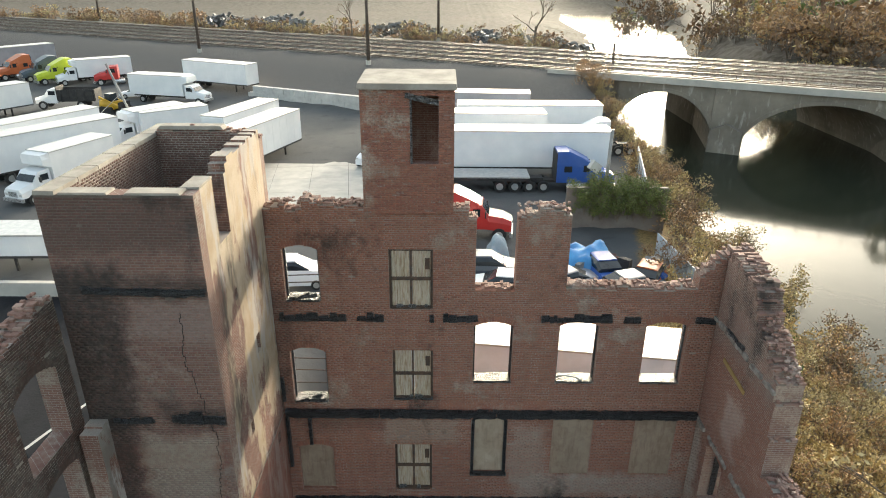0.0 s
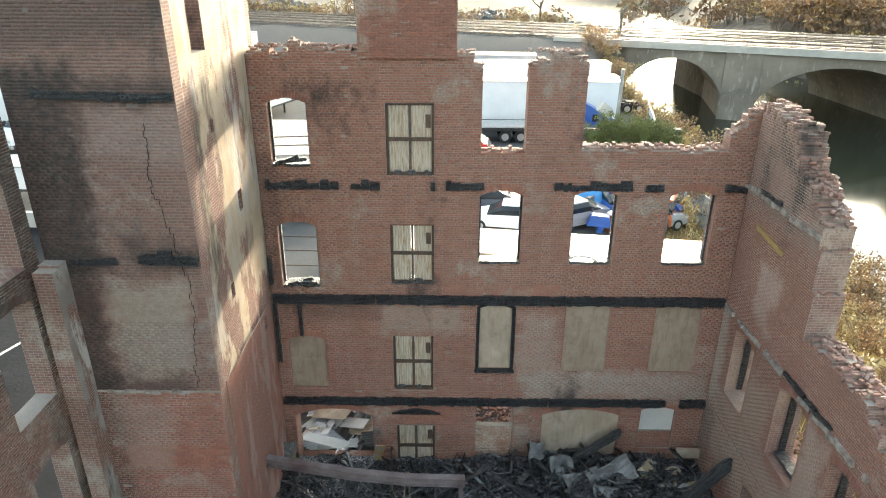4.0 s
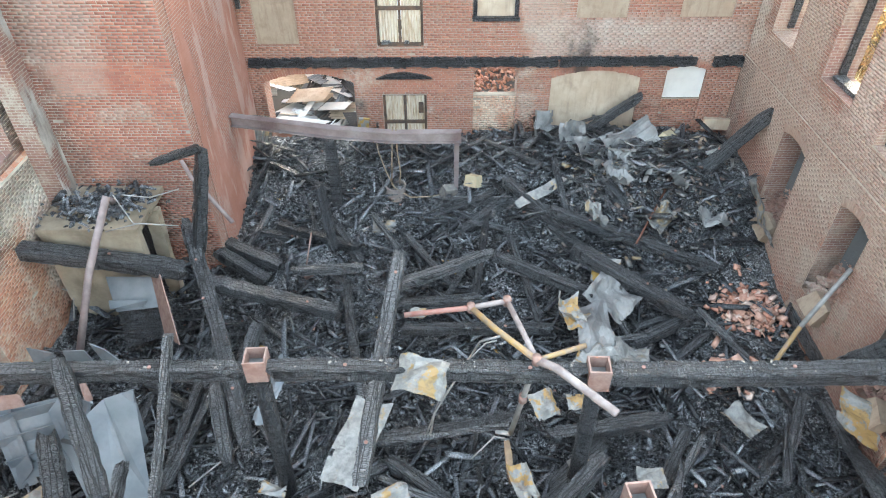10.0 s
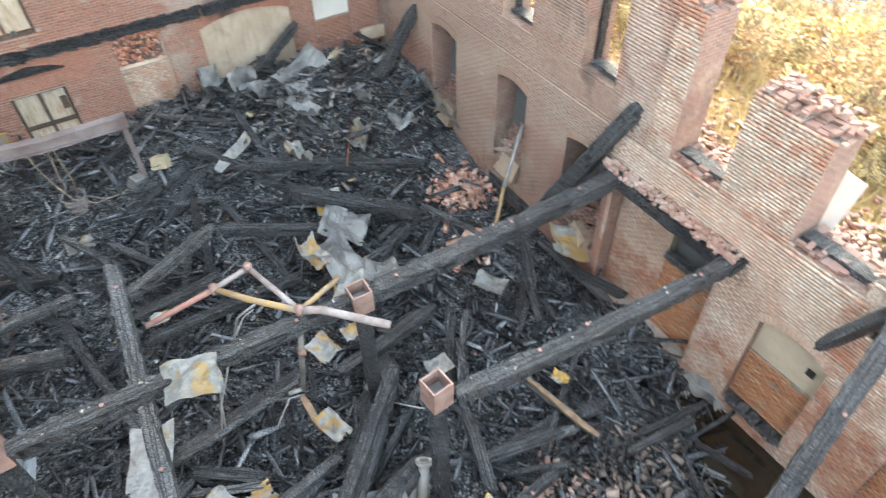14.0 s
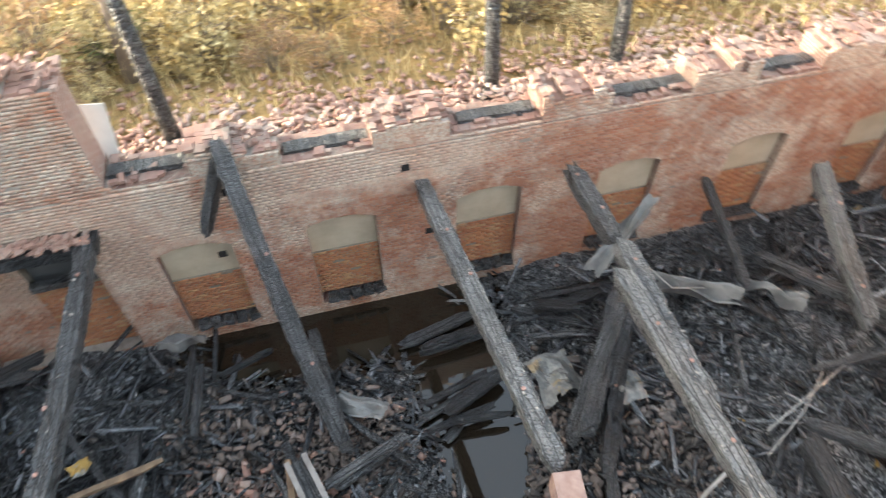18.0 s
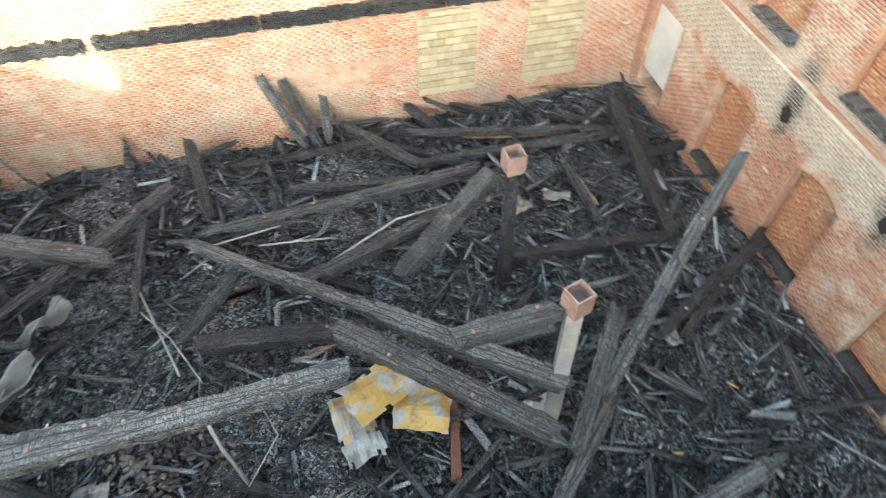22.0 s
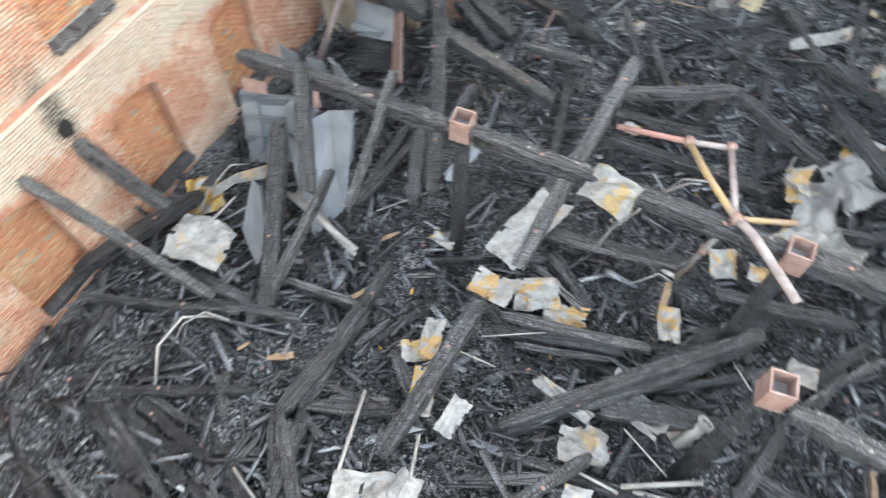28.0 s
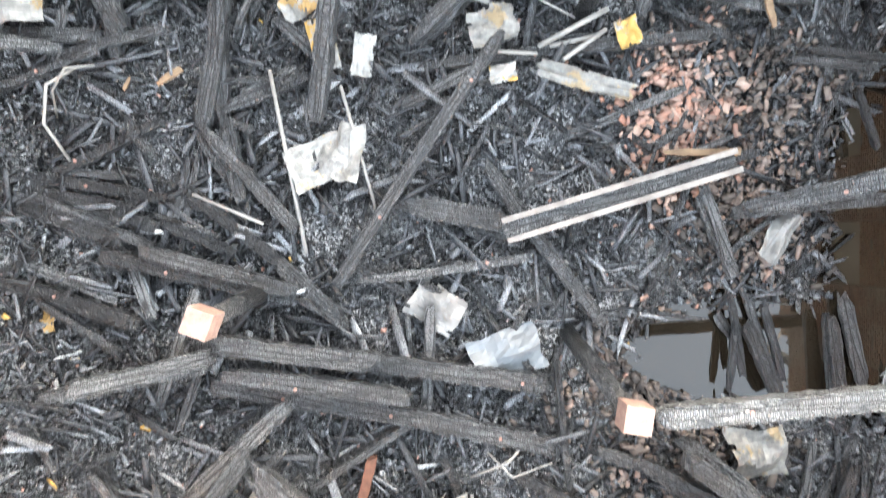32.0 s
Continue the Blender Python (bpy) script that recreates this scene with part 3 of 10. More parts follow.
def brick_boxes(plane, places, seed, miss=0.0015, proud=1.0):
    r = np.random.default_rng(seed)
    places = places[r.random(len(places)) > miss]
    n = len(places)
    u, z, l = places.T
    hu, hz = l / 2 - 0.005 - r.uniform(0, 0.002, n), COURSE / 2 - 0.005 - r.uniform(0, 0.003, n)
    pr = r.uniform(0.005, 0.013, n) * proud
    tilt = r.normal(0, 0.0016, (n, 4)) * proud
    du, dz = np.array([-1, 1, 1, -1]), np.array([-1, -1, 1, 1])
    uu = u[:, None] + du * hu[:, None]
    zz = z[:, None] + dz * hz[:, None] + r.normal(0, 0.0012, (n, 1))
    back = plane.world(uu, -0.02, zz)
    front = plane.world(u[:, None] + du * (hu[:, None] - 0.002), pr[:, None] + tilt, z[:, None] + dz * (hz[:, None] - 0.002))
    vs = np.concatenate([back, front], 1).reshape(-1, 3)
    qs = (np.arange(n) * 8)[:, None, None] + BOXQ[:5][None]
    return vs, qs.reshape(-1, 4)


brick_unit = {}


def brick_parts(plane, places, material, parent, seed):
    """Bricks as pieces of their own, on shared meshes."""
    r = random.Random(seed)
    for u, z, l in places:
        key = (material.name, round(l, 2), plane.along, r.randrange(3))
        if key not in brick_unit:
            g = Geo()
            s = (l - 0.011, 0.05, COURSE - 0.011)
            g.box((0, 0, 0), s if plane.along == "x" else (s[1], s[0], s[2]), pose(0, 0, 0, r.uniform(-1, 1), r.uniform(-1, 1), r.uniform(-1.2, 1.2)).to_3x3(), 0.985)
            brick_unit[key] = mesh("brick", g.v, g.f, material)
        ob = new("brick", brick_unit[key])
        ob.location = plane.world(u, -0.025 + r.uniform(0.006, 0.014), z)
        ob.parent = parent


def voussoirs(geo, plane, hole, depth=0.2, ring=0.2):
    """The bricks of an arch standing on end along its curve."""
    a, b, z0, z1, rise = hole
    if not rise:
        return
    n = int((b - a) / 0.075)
    for i in range(n):
        u = a + (b - a) * (i + 0.5) / n
        t = (u - (a + b) / 2) / ((b - a) / 2)
        z = z1 - rise * t * t
        lean = math.atan(2 * rise * t / ((b - a) / 2))
        c, s = math.cos(lean), math.sin(lean)
        ps = []
        for d in (0.016, -depth):
            for p, q in ((-0.031, 0.0), (0.031, 0.0), (0.033, ring), (-0.033, ring)):
                ps.append(plane.world(u + p * c + q * s, d + rng.uniform(-0.004, 0.004), z - p * s + q * c))
        geo.add(ps, [(0, 1, 2, 3), (7, 6, 5, 4), (0, 4, 5, 1), (1, 5, 6, 2), (2, 6, 7, 3), (3, 7, 4, 0)])


def cap_bricks(plane, u1, tops, thick, material, parent, seed):
    """Broken courses of loose bricks on a ragged wall head."""
    r = random.Random(seed)
    g = Geo()
    for (a, z), b in zip(tops, [t[0] for t in tops[1:]] + [u1]):
        u = a
        while u < b - 0.03:
            l = min(r.choice([0.1, 0.1, 0.2]), b - u + 0.03)
            d = 0.03
            while d < thick - 0.02:
                w = r.choice([0.1, 0.2])
                if r.random() > 0.16:
                    p = plane.world(u + l / 2, -min(d + w / 2, thick - w / 2 + 0.03), z + 0.024 + r.choice([0, 0, 0, 0.06]) + r.uniform(0, 0.012))
                    e = (l - 0.008, w - 0.008, 0.058) if plane.along == "x" else (w - 0.008, l - 0.008, 0.058)
                    g.box(p, e, pose(0, 0, 0, r.gauss(0, 3), r.gauss(0, 3), r.gauss(0, 6)).to_3x3(), 0.97)
                d += w
            u += l
    if g.v:
        part("head_bricks", g, material, parent, kind="stuff")


WALL_BRICKS = []  # (plane, places, material, wall, seed), laid as pieces at the end of the file


def wall(name, label, along, at, side, u0, u1, z0, tops, holes, thick, face, body, seed, near=None, laid=True, joint=M_JOINTD, proud=1.0):
    """A brick wall: its body, its bricks joined as one part, arches, and, in the stretch near=(u0, u1, z0, z1), bricks as pieces."""
    plane = Plane(along, at, side)
    vs, qs, inner = core(plane, u0, u1, z0, tops, holes, thick)
    ob = new(name, raw_mesh(name, vs, qs, body, joint, inner))
    tagged(ob, label, "wall", kind="structure")
    if laid:
        keep = keeper(tops, holes)
        places = brick_places(u0, u1, z0, max(t[1] for t in tops), keep, seed)
        if near:
            inside = (places[:, 0] > near[0]) & (places[:, 0] < near[1]) & (places[:, 1] > near[2]) & (places[:, 1] < near[3])
            WALL_BRICKS.append((plane, places[inside][:300], face, ob, seed))
            chosen = np.nonzero(inside)[0][:300]
            places = np.delete(places, chosen, 0)
        b = new("bricks", raw_mesh("bricks", *brick_boxes(plane, places, seed, proud=proud), face))
        b.parent = ob
        tagged(b, kind="stuff")
        if len(tops) > 3:
            cap_bricks(plane, u1, tops, thick, M_HEAD, ob, seed)
        g = Geo()
        for h in holes:
            voussoirs(g, plane, h)
        if g.v:
            part("arch_bricks", g, face, ob, kind="stuff")
    return ob


# openings: start, end, foot, head, rise of the arch
FRONT_LOW = [(-5.08, -3.92, 4.25, 6.2, 0.12), (-1.8, -0.53, 4.2, 6.22, 0), (0.8, 2.02, 4.98, 7.42, 0.14), (3.55, 4.9, 4.96, 7.36, 0), (6.3, 7.7, 4.98, 7.36, 0),
             (-5.1, -2.55, 1.2, 3.45, 0.28), (-1.75, -0.48, 0.9, 2.78, 0), (0.87, 2.1, 1.2, 3.62, 0.1), (3.07, 5.6, 1.6, 3.5, 0.22), (6.3, 7.42, 1.9, 3.62, 0.12)]
FRONT_UP = [(-5.06, -3.97, 11.65, 13.55, 0.14), (-1.84, -0.5, 11.4, 13.43, 0), (0.83, 2.03, 12.05, 19, 0),
            (-5.1, -3.95, 7.87, 10.0, 0.16), (-1.8, -0.5, 8.0, 9.93, 0), (0.8, 2.05, 8.69, 10.97, 0.16), (3.5, 4.77, 8.7, 11.0, 0.16), (6.25, 7.57, 8.7, 11.02, 0.16)]
wall("wall_front", "soot-stained red brick mill wall with bricked and boarded windows", "x", 17.2, -1, -5.5, 9.1, -1.0, [(-5.5, 7.52)], FRONT_LOW, 0.6, M_FRONT, M_FRONTC, 21, (-2.4, 0.4, 2.85, 3.7), joint=M_FRONTJ, proud=0.6)
tops = ragged([(-5.5, 14.8), (0.2, 14.72), (0.5, 14.4), (0.8, 14.2)], seed=3) + [(0.8, 12.05)] + [(2.02, 14.4)] + ragged([(2.1, 14.6), (3.5, 14.66)], seed=4) + ragged([(3.6, 12.15), (7.6, 12.16)], 0.3, 0.06, 5) + ragged([(7.65, 12.5), (7.9, 12.9), (8.3, 13.3), (9.1, 13.4)], 0.12, 0.08, seed=6)
wall("wall_front_upper", "broken upper brick wall with empty arched windows", "x", 17.3, -1, -5.5, 9.1, 7.52, tops, FRONT_UP, 0.5, M_FRONT, M_FRONTC, 22, (-0.4, 3.4, 7.55, 8.0), joint=M_FRONTJ, proud=0.6)

# river wall
RIGHT_LOW = [(12.85, 14.05, 0.9, 3.45, 0.12), (9.9, 11.05, 0.9, 3.4, 0.12), (7.15, 8.45, 0.6, 3.15, 0.12), (4.15, 6.9, -0.2, 3.1, 0),
             *[(c - 0.66, c + 0.66, -0.05, 2.5, 0.16) for c in (2.45, -0.22, -3.12, -6.1, -9.05, -12.0)]]
RIGHT_UP = [(15.0, 16.2, 5.0, 7.25, 0.14), (12.1, 13.45, 5.0, 7.2, 0.14), (9.95, 11.0, 4.75, 6.95, 0.14), (7.42, 8.4, 4.7, 6.9, 0.14), (4.72, 5.85, 4.12, 12, 0), (1.98, 3.3, 4.08, 12, 0)]
wall("wall_right", "orange brick river wall with arched bricked-up niches and old limewash", "y", 8.34, -1, -13.9, 7.0, -1.0, [(-13.9, 3.84), (-1.0, 3.95), (4.0, 4.0)],
     RIGHT_LOW[3:], 0.75, M_RIGHT, M_RIGHTC, 23, (-2.3, 0.6, 2.62, 3.3), joint=M_JOINT)
M_TANJOINT = plain("tan_mortar", (0.30, 0.235, 0.185), (0.46, 0.385, 0.315), 1.1, 0.95, 0, 0.3, 30)
wall("wall_right_corner", "grey-washed sooty brick river wall with open low arches", "y", 8.34, -1, 7.0, 17.2, -1.0, [(7.0, 4.0)], RIGHT_LOW[:3], 0.75, M_RIGHTB, M_RIGHTC, 29, joint=M_TANJOINT, proud=0.6)
tops = ([(-13.9, 3.95)] + [p for c in (-11.8, -8.9, -6.2, -3.25, -0.22) for p in ragged([(c - 2.1, 4.3), (c - 0.77, 4.25)], 0.22, 0.13, int(c) + 90) + [(c - 0.76, 3.9)]]
        + ragged([(0.56, 4.3), (1.95, 4.45)], 0.2, 0.12, 8) + [(1.98, 4.05)] + ragged([(3.2, 5.95), (4.7, 6.1)], 0.3, 0.07, 9) + [(4.72, 4.1)] + ragged([(5.85, 6.75), (7.3, 7.2), (9.2, 7.9), (10.6, 8.7), (12.3, 8.75), (13.0, 8.75)], 0.14, 0.10, seed=10)
        + ragged([(13.05, 9.9), (13.3, 11.4), (14.8, 12.4), (15.2, 13.1), (17.2, 13.4)], 0.13, 0.12, 11))
wall("wall_right_upper", "broken brick river wall stepping down, with empty windows", "y", 8.36, -1, -13.9, 6.4, 3.84, [t for t in tops if t[0] < 6.4], RIGHT_UP[4:], 0.73, M_RIGHTU, M_RIGHTC, 24, (-2.5, 2.0, 3.85, 4.3), joint=M_JOINT)
wall("wall_right_upper_corner", "broken sooty brick river wall stepping up to the corner", "y", 8.36, -1, 6.4, 17.2, 3.84, [(6.4, 6.8)] + [t for t in tops if t[0] > 6.4], RIGHT_UP[:4], 0.73, M_RIGHTT, M_RIGHTC, 30, (7.0, 9.5, 4.1, 4.65), joint=M_TANJOINT, proud=0.6)

# back wall
BACK = [(-4.38, -2.86, 0.7, 3.1, 0.14), (-7.15, -5.65, 0.75, 3.2, 0.14)]
wall("wall_back", "brick back wall with limewash and two block-filled openings", "x", -13.42, 1, -8.9, 8.34, -1.0, [(-8.9, 8.5)], BACK, 0.5, M_BACK, M_BACKC, 25, (-2.6, 0.8, 1.2, 2.0))

# left wall
NICHES = [-9.3, -6.45, -3.52, -0.75, 2.22, 5.2, 8.1]
LEFT_LOW = [(c - 0.66, c + 0.66, 0.45, 2.86, 0.2) for c in NICHES] + [(-13.0, -11.75, 0.5, 2.8, 0)]
LEFT_UP = [(c - 0.68, c + 0.68, 4.28, 6.7, 0.14) for c in NICHES + [-12.2]] + [(10.5, 11.85, 4.2, 6.6, 0.14), (10.55, 11.95, 7.75, 10.3, 0.14), (10.4, 12.0, 10.9, 13.0, 0.25)]
wall("wall_left", "brick side wall with bricked-up arched niches and flaking limewash", "y", -8.9, 1, -13.9, 12.5, -1.0, [(-13.9, 4.02)], LEFT_LOW, 0.8, M_LEFT, M_LEFTC, 26, (-2.9, -0.2, 2.95, 3.7))
tops = ragged([(-13.9, 8.6), (2.0, 9.4), (5.0, 10.2), (8.9, 12.9)], seed=12)
wall("wall_left_upper", "tall brick side wall with arched windows", "y", -9.05, 1, -13.9, 9.0, 4.02, tops, [h for h in LEFT_UP if h[1] < 9], 0.5, M_LEFT, M_LEFTC, 27, (-2.8, -0.1, 6.9, 7.6))
wall("wall_left_stub", "sooty broken brick wall with open windows beside the tower", "y", -9.05, 1, 9.0, 12.5, 4.02, ragged([(9.0, 13.0), (10.4, 13.85), (11.8, 14.2), (12.5, 14.3)], 0.14, 0.06, 13), [h for h in LEFT_UP if h[1] > 9], 0.5, M_STUB, M_TOWERC, 28, joint=M_JOINT)


# ---- ground, river, railway ----
def sm(t):
    t = np.clip(t, 0, 1)
    return t * t * (3 - 2 * t)


def ground_z(x, y):
    """The lie of the land: yard, river bank, river bed, railway bank."""
    x, y = np.asarray(x, float), np.asarray(y, float)
    z = 3.5 + 0.6 * np.clip((y - 60) / 30, 0, 1)
    front = np.clip((y - 21) / 9, 0, 1)
    z = np.where((x > -7) & (x < 9.5) & (y > 17), 0.9 + 2.6 * sm(front), z)
    s = y - (80 - 0.5 * x)
    bank = 4.1 + 3.9 * np.clip(s / 20, 0, 1) - 3.0 * sm((s - 54) / 10)
    z = np.where(s > 0, bank, z)
    edge = np.where(y < 30, 10.2, np.clip(10.2 + (y - 30) * 0.23, 10.2, 18))
    shore = 24.5 + np.clip((y - 95) / 150, 0, 1) * 30
    slope = z + (-0.9 - z) * sm((x - edge) / (shore - edge) * 0.92 + 0.04 * np.sin(y * 0.7))
    z = np.where(x > edge, slope, z)
    far = 62 - 7 * sm((y - 108) / 22) + np.clip((y - 150) / 150, 0, 1) * 40
    z = np.where((x > shore) & (x < far), -2.5, z)
    z = np.where(x >= far, -1.5 + 8 * sm((x - far) / 14), z)
    inside = (x > -9.4) & (x < 8.9) & (y > -13.7) & (y < 17.6)
    z = np.where(inside, -1.2, z)
    hill = sm((y - 330) / 300) * 22 + sm((x - 130) / 200) * 25
    return z + hill


def axis_cuts(fine, mid, far, extra):
    a = list(np.arange(fine[0], fine[1], fine[2])) + list(np.arange(mid[0], mid[1], mid[2])) + list(far) + list(extra)
    return np.array(sorted(set(round(float(v), 2) for v in a)))


gx = axis_cuts((-12, 30, 1.0), (-120, 120, 6.0), (-2500, -900, -400, -220, -160, 160, 220, 400, 900, 2500), (-9.5, -9.3, 8.8, 9.0, 9.5, 10.2))
gy = axis_cuts((-20, 60, 1.25), (-60, 260, 5.0), (-2500, -900, -300, -120, 320, 420, 560, 800, 1300, 2500, 3500), (-13.8, -13.6, 17.5, 17.7))
X, Y = np.meshgrid(gx, gy)
Z = ground_z(X, Y) + np.where((X > 9.3) & (X < 26), 0.12, 0.02) * np.sin(X * 2.1 + 1.3 * np.sin(Y * 1.7)) * np.cos(Y * 1.9)
nx = len(gx)
I, J = np.meshgrid(np.arange(nx - 1), np.arange(len(gy) - 1))
base = (J * nx + I).ravel()
quads = np.stack([base, base + 1, base + nx + 1, base + nx], 1)
m = Mat("ground", 0.95)
m.b.inputs["Specular IOR Level"].default_value = 0.15
px, py = m.axis(0), m.axis(1)
n1, n2, n3 = m.noise(0.07, 5), m.noise(0.6, 5), m.noise(7, 5)
asphalt = m.mix(m.step(n1, 0.35, 0.65), (0.085, 0.086, 0.088), (0.13, 0.128, 0.124))
asphalt = m.mix(m.math("MULTIPLY", m.step(n2, 0.55, 0.72), 0.5), asphalt, (0.05, 0.05, 0.052))
grass = m.mix(m.step(n2, 0.3, 0.7), (0.20, 0.13, 0.055), (0.30, 0.20, 0.085))
grass = m.mix(m.step(n3, 0.45, 0.65), grass, (0.11, 0.085, 0.04))
ballast = m.mix(m.step(n3, 0.35, 0.65), (0.085, 0.078, 0.072), (0.16, 0.15, 0.14))
line = m.math("ADD", py, m.math("MULTIPLY", px, 0.5))
israil = m.math("MULTIPLY", m.step(m.math("ADD", line, m.math("MULTIPLY", n2, 3.0)), 79.5, 82), m.step(m.math("MULTIPLY", line, -1.0), -136, -133))
fence = m.math("ADD", m.math("MULTIPLY", m.math("SUBTRACT", m.node("ShaderNodeMath", {"operation": "MINIMUM"}, i0=py, i1=64.0).outputs[0], 30.0), 0.23), 10.5)
isbank = m.step(m.math("ADD", m.math("SUBTRACT", px, m.node("ShaderNodeMath", {"operation": "MAXIMUM"}, i0=fence, i1=9.5).outputs[0]), m.math("MULTIPLY", m.math("SUBTRACT", n2, 0.5), 2.0)), 0.0, 0.7)
isfar = m.step(line, 133, 138)
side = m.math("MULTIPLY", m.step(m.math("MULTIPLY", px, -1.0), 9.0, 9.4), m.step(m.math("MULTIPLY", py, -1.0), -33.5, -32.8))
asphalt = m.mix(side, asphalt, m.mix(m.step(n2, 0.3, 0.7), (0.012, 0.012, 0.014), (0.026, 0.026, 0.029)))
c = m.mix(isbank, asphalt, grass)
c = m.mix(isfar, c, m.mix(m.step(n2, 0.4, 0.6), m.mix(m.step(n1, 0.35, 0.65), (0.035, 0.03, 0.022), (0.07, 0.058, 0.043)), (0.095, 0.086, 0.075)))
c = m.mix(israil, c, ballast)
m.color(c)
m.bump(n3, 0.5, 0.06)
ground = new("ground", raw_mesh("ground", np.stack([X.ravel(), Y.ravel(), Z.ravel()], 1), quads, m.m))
tagged(ground, "asphalt yard, weedy river bank and gravel railway bank", "ground", kind="structure")

m = Mat("river_water", 0.09)
m.b.inputs["IOR"].default_value = 1.2
m.color(m.mix(m.noise(0.05, 3), (0.018, 0.022, 0.016), (0.03, 0.034, 0.022)))
m.bump(m.math("ADD", m.noise(1.3, 4), m.math("MULTIPLY", m.noise(0.25, 3), 1.5)), 0.10, 0.05)
M_WATER = m.m
g = Geo().add([(18, -400, -0.5), (900, -400, -0.5), (900, 900, -0.5), (18, 900, -0.5)], [(0, 1, 2, 3)])
river = new("water", mesh("water", g.v, g.f, M_WATER))
tagged(river, "dark calm river water with sky reflections", "river", kind="structure")

# ---- charred floor ----
def pond(x, y):
    """Where the floor sinks under water: by the river wall and in a pool beside it."""
    return np.exp(-((x - 7.9) ** 2 / 0.9 + (y - 0.4) ** 2 / 6.0)) + np.exp(-((x - 5.1) ** 2 / 3.8 + (y + 2.0) ** 2 / 0.8))


def floor_z(x, y):
    """The heaped debris over the basement floor; lowest by the river wall, where water stands."""
    x, y = np.asarray(x, float), np.asarray(y, float)
    z = -0.05 + 0.35 * sm((y - 9) / 6) - 0.02 * x
    z = z + 0.5 * np.exp(-((x - 5.5) ** 2 / 5 + (y - 14.5) ** 2 / 5)) + 0.35 * np.exp(-((x + 1) ** 2 / 9 + (y - 15) ** 2 / 3))
    z = z + 0.35 * np.exp(-((x + 8) ** 2 / 2 + (y + 2) ** 2 / 60))
    rise = sm((x + 0.5) / 2.0)  # the fallen storeys lie heaped against the front wall
    z = z + (1 - rise) * sm((y - 13.5) / 3.7) + rise * 1.35 * sm((y - 11.3) / 4.6)
    return z - 0.9 * np.clip(pond(x, y), 0, 1)


fx, fy = np.arange(-8.95, 8.5, 0.12), np.arange(-13.5, 17.35, 0.12)
FX, FY = np.meshgrid(fx, fy)
FZ = floor_z(FX, FY)
bumps = np.zeros_like(FZ)
for k in range(5):
    f = 1.1 * 1.9 ** k
    a, b, c, d = nrg.uniform(0, 6.28, 4)
    bumps += (0.10 / 1.5 ** k) * np.sin(f * FX + a + 1.7 * np.sin(0.8 * f * FY + b)) * np.cos(f * FY * 0.9 + c + 1.3 * np.sin(f * FX * 0.7 + d))
FZ = FZ + bumps + nrg.normal(0, 0.02, FZ.shape)
nfx = len(fx)
I, J = np.meshgrid(np.arange(nfx - 1), np.arange(len(fy) - 1))
base = (J * nfx + I).ravel()
floor = new("floor", raw_mesh("floor", np.stack([FX.ravel(), FY.ravel(), FZ.ravel()], 1), np.stack([base, base + 1, base + nfx + 1, base + nfx], 1), M_ASH))
tagged(floor, "basement floor deep in black ash and charcoal", "floor", kind="structure")


# ---- tower and penthouse ----
wall("wall_tower_near", "soot-blackened brick stair tower wall with a long crack", "x", 12.5, -1, -8.9, -5.5, 7.48, [(-8.9, 16.72)], [], 0.4, M_TOWER, M_TOWERC, 31, (-8.5, -5.6, 9.4, 10.1), joint=M_TOWERJ, proud=0.45)
wall("wall_tower_foot", "red brick foot of the stair tower", "x", 12.48, -1, -8.9, -5.5, -1.0, [(-8.9, 7.48)], [], 0.42, M_FOOT, M_FRONTC, 36, (-8.3, -5.6, 5.2, 5.9), joint=M_JOINT, proud=0.6)
wall("wall_tower_side", "tower wall of red brick with flaking plaster, sunlight painted into its tan", "y", -5.5, 1, 12.9, 17.75, 7.48, ragged([(12.9, 16.72), (13.65, 16.72)], 0.3, 0.03, 41) + [(13.7, 15.1)] + ragged([(14.5, 16.6), (14.7, 16.9), (17.75, 16.9)], 0.25, 0.07, 42),
     [(15.45, 15.75, 10.95, 11.5, 0), (14.2, 14.4, 13.3, 13.6, 0), (14.1, 14.35, 9.1, 9.5, 0)], 0.4, M_PLASTERED, M_TOWERC, 32, laid=False, joint=M_PLASTERED)
wall("wall_tower_side_foot", "red brick tower wall with traces of pink plaster", "y", -5.48, 1, 12.9, 17.2, -1.0, [(12.9, 7.48)], [(16.3, 16.6, 6.9, 7.3, 0)], 0.4, M_SIDE2, M_TOWERC, 37, laid=False, joint=M_SIDE2)
wall("wall_tower_left", "inner face of the tower's outer brick wall", "y", -8.42, 1, 12.9, 18.1, 11.0, [(12.9, 16.72)], [], 0.42, M_TOWER, M_TOWERC, 33, joint=M_JOINT, proud=0.3)
wall("wall_tower_back", "inner face of the tower's rear brick wall", "x", 17.75, -1, -8.42, -5.5, 11.0, ragged([(-8.4, 16.9), (-6.4, 16.9), (-6.2, 16.7), (-5.5, 16.6)], 0.3, 0.03, 43), [], 0.36, M_TOWER, M_TOWERC, 34, joint=M_JOINT, proud=0.3)
g = Geo().span((-8.42, 12.9, 11.6), (-5.9, 17.75, 11.9))
single("floor_tower", g, M_ASH, "dark landing inside the tower", "floor", kind="structure")
M_COPE = plain("coping_stone", (0.25, 0.225, 0.19), (0.37, 0.335, 0.285), 2.0, 0.9, 0, 0.3, 25)
cope = thing("trim_coping", "worn pale concrete coping on the tower walls", "coping", kind="structure")
y = 12.42
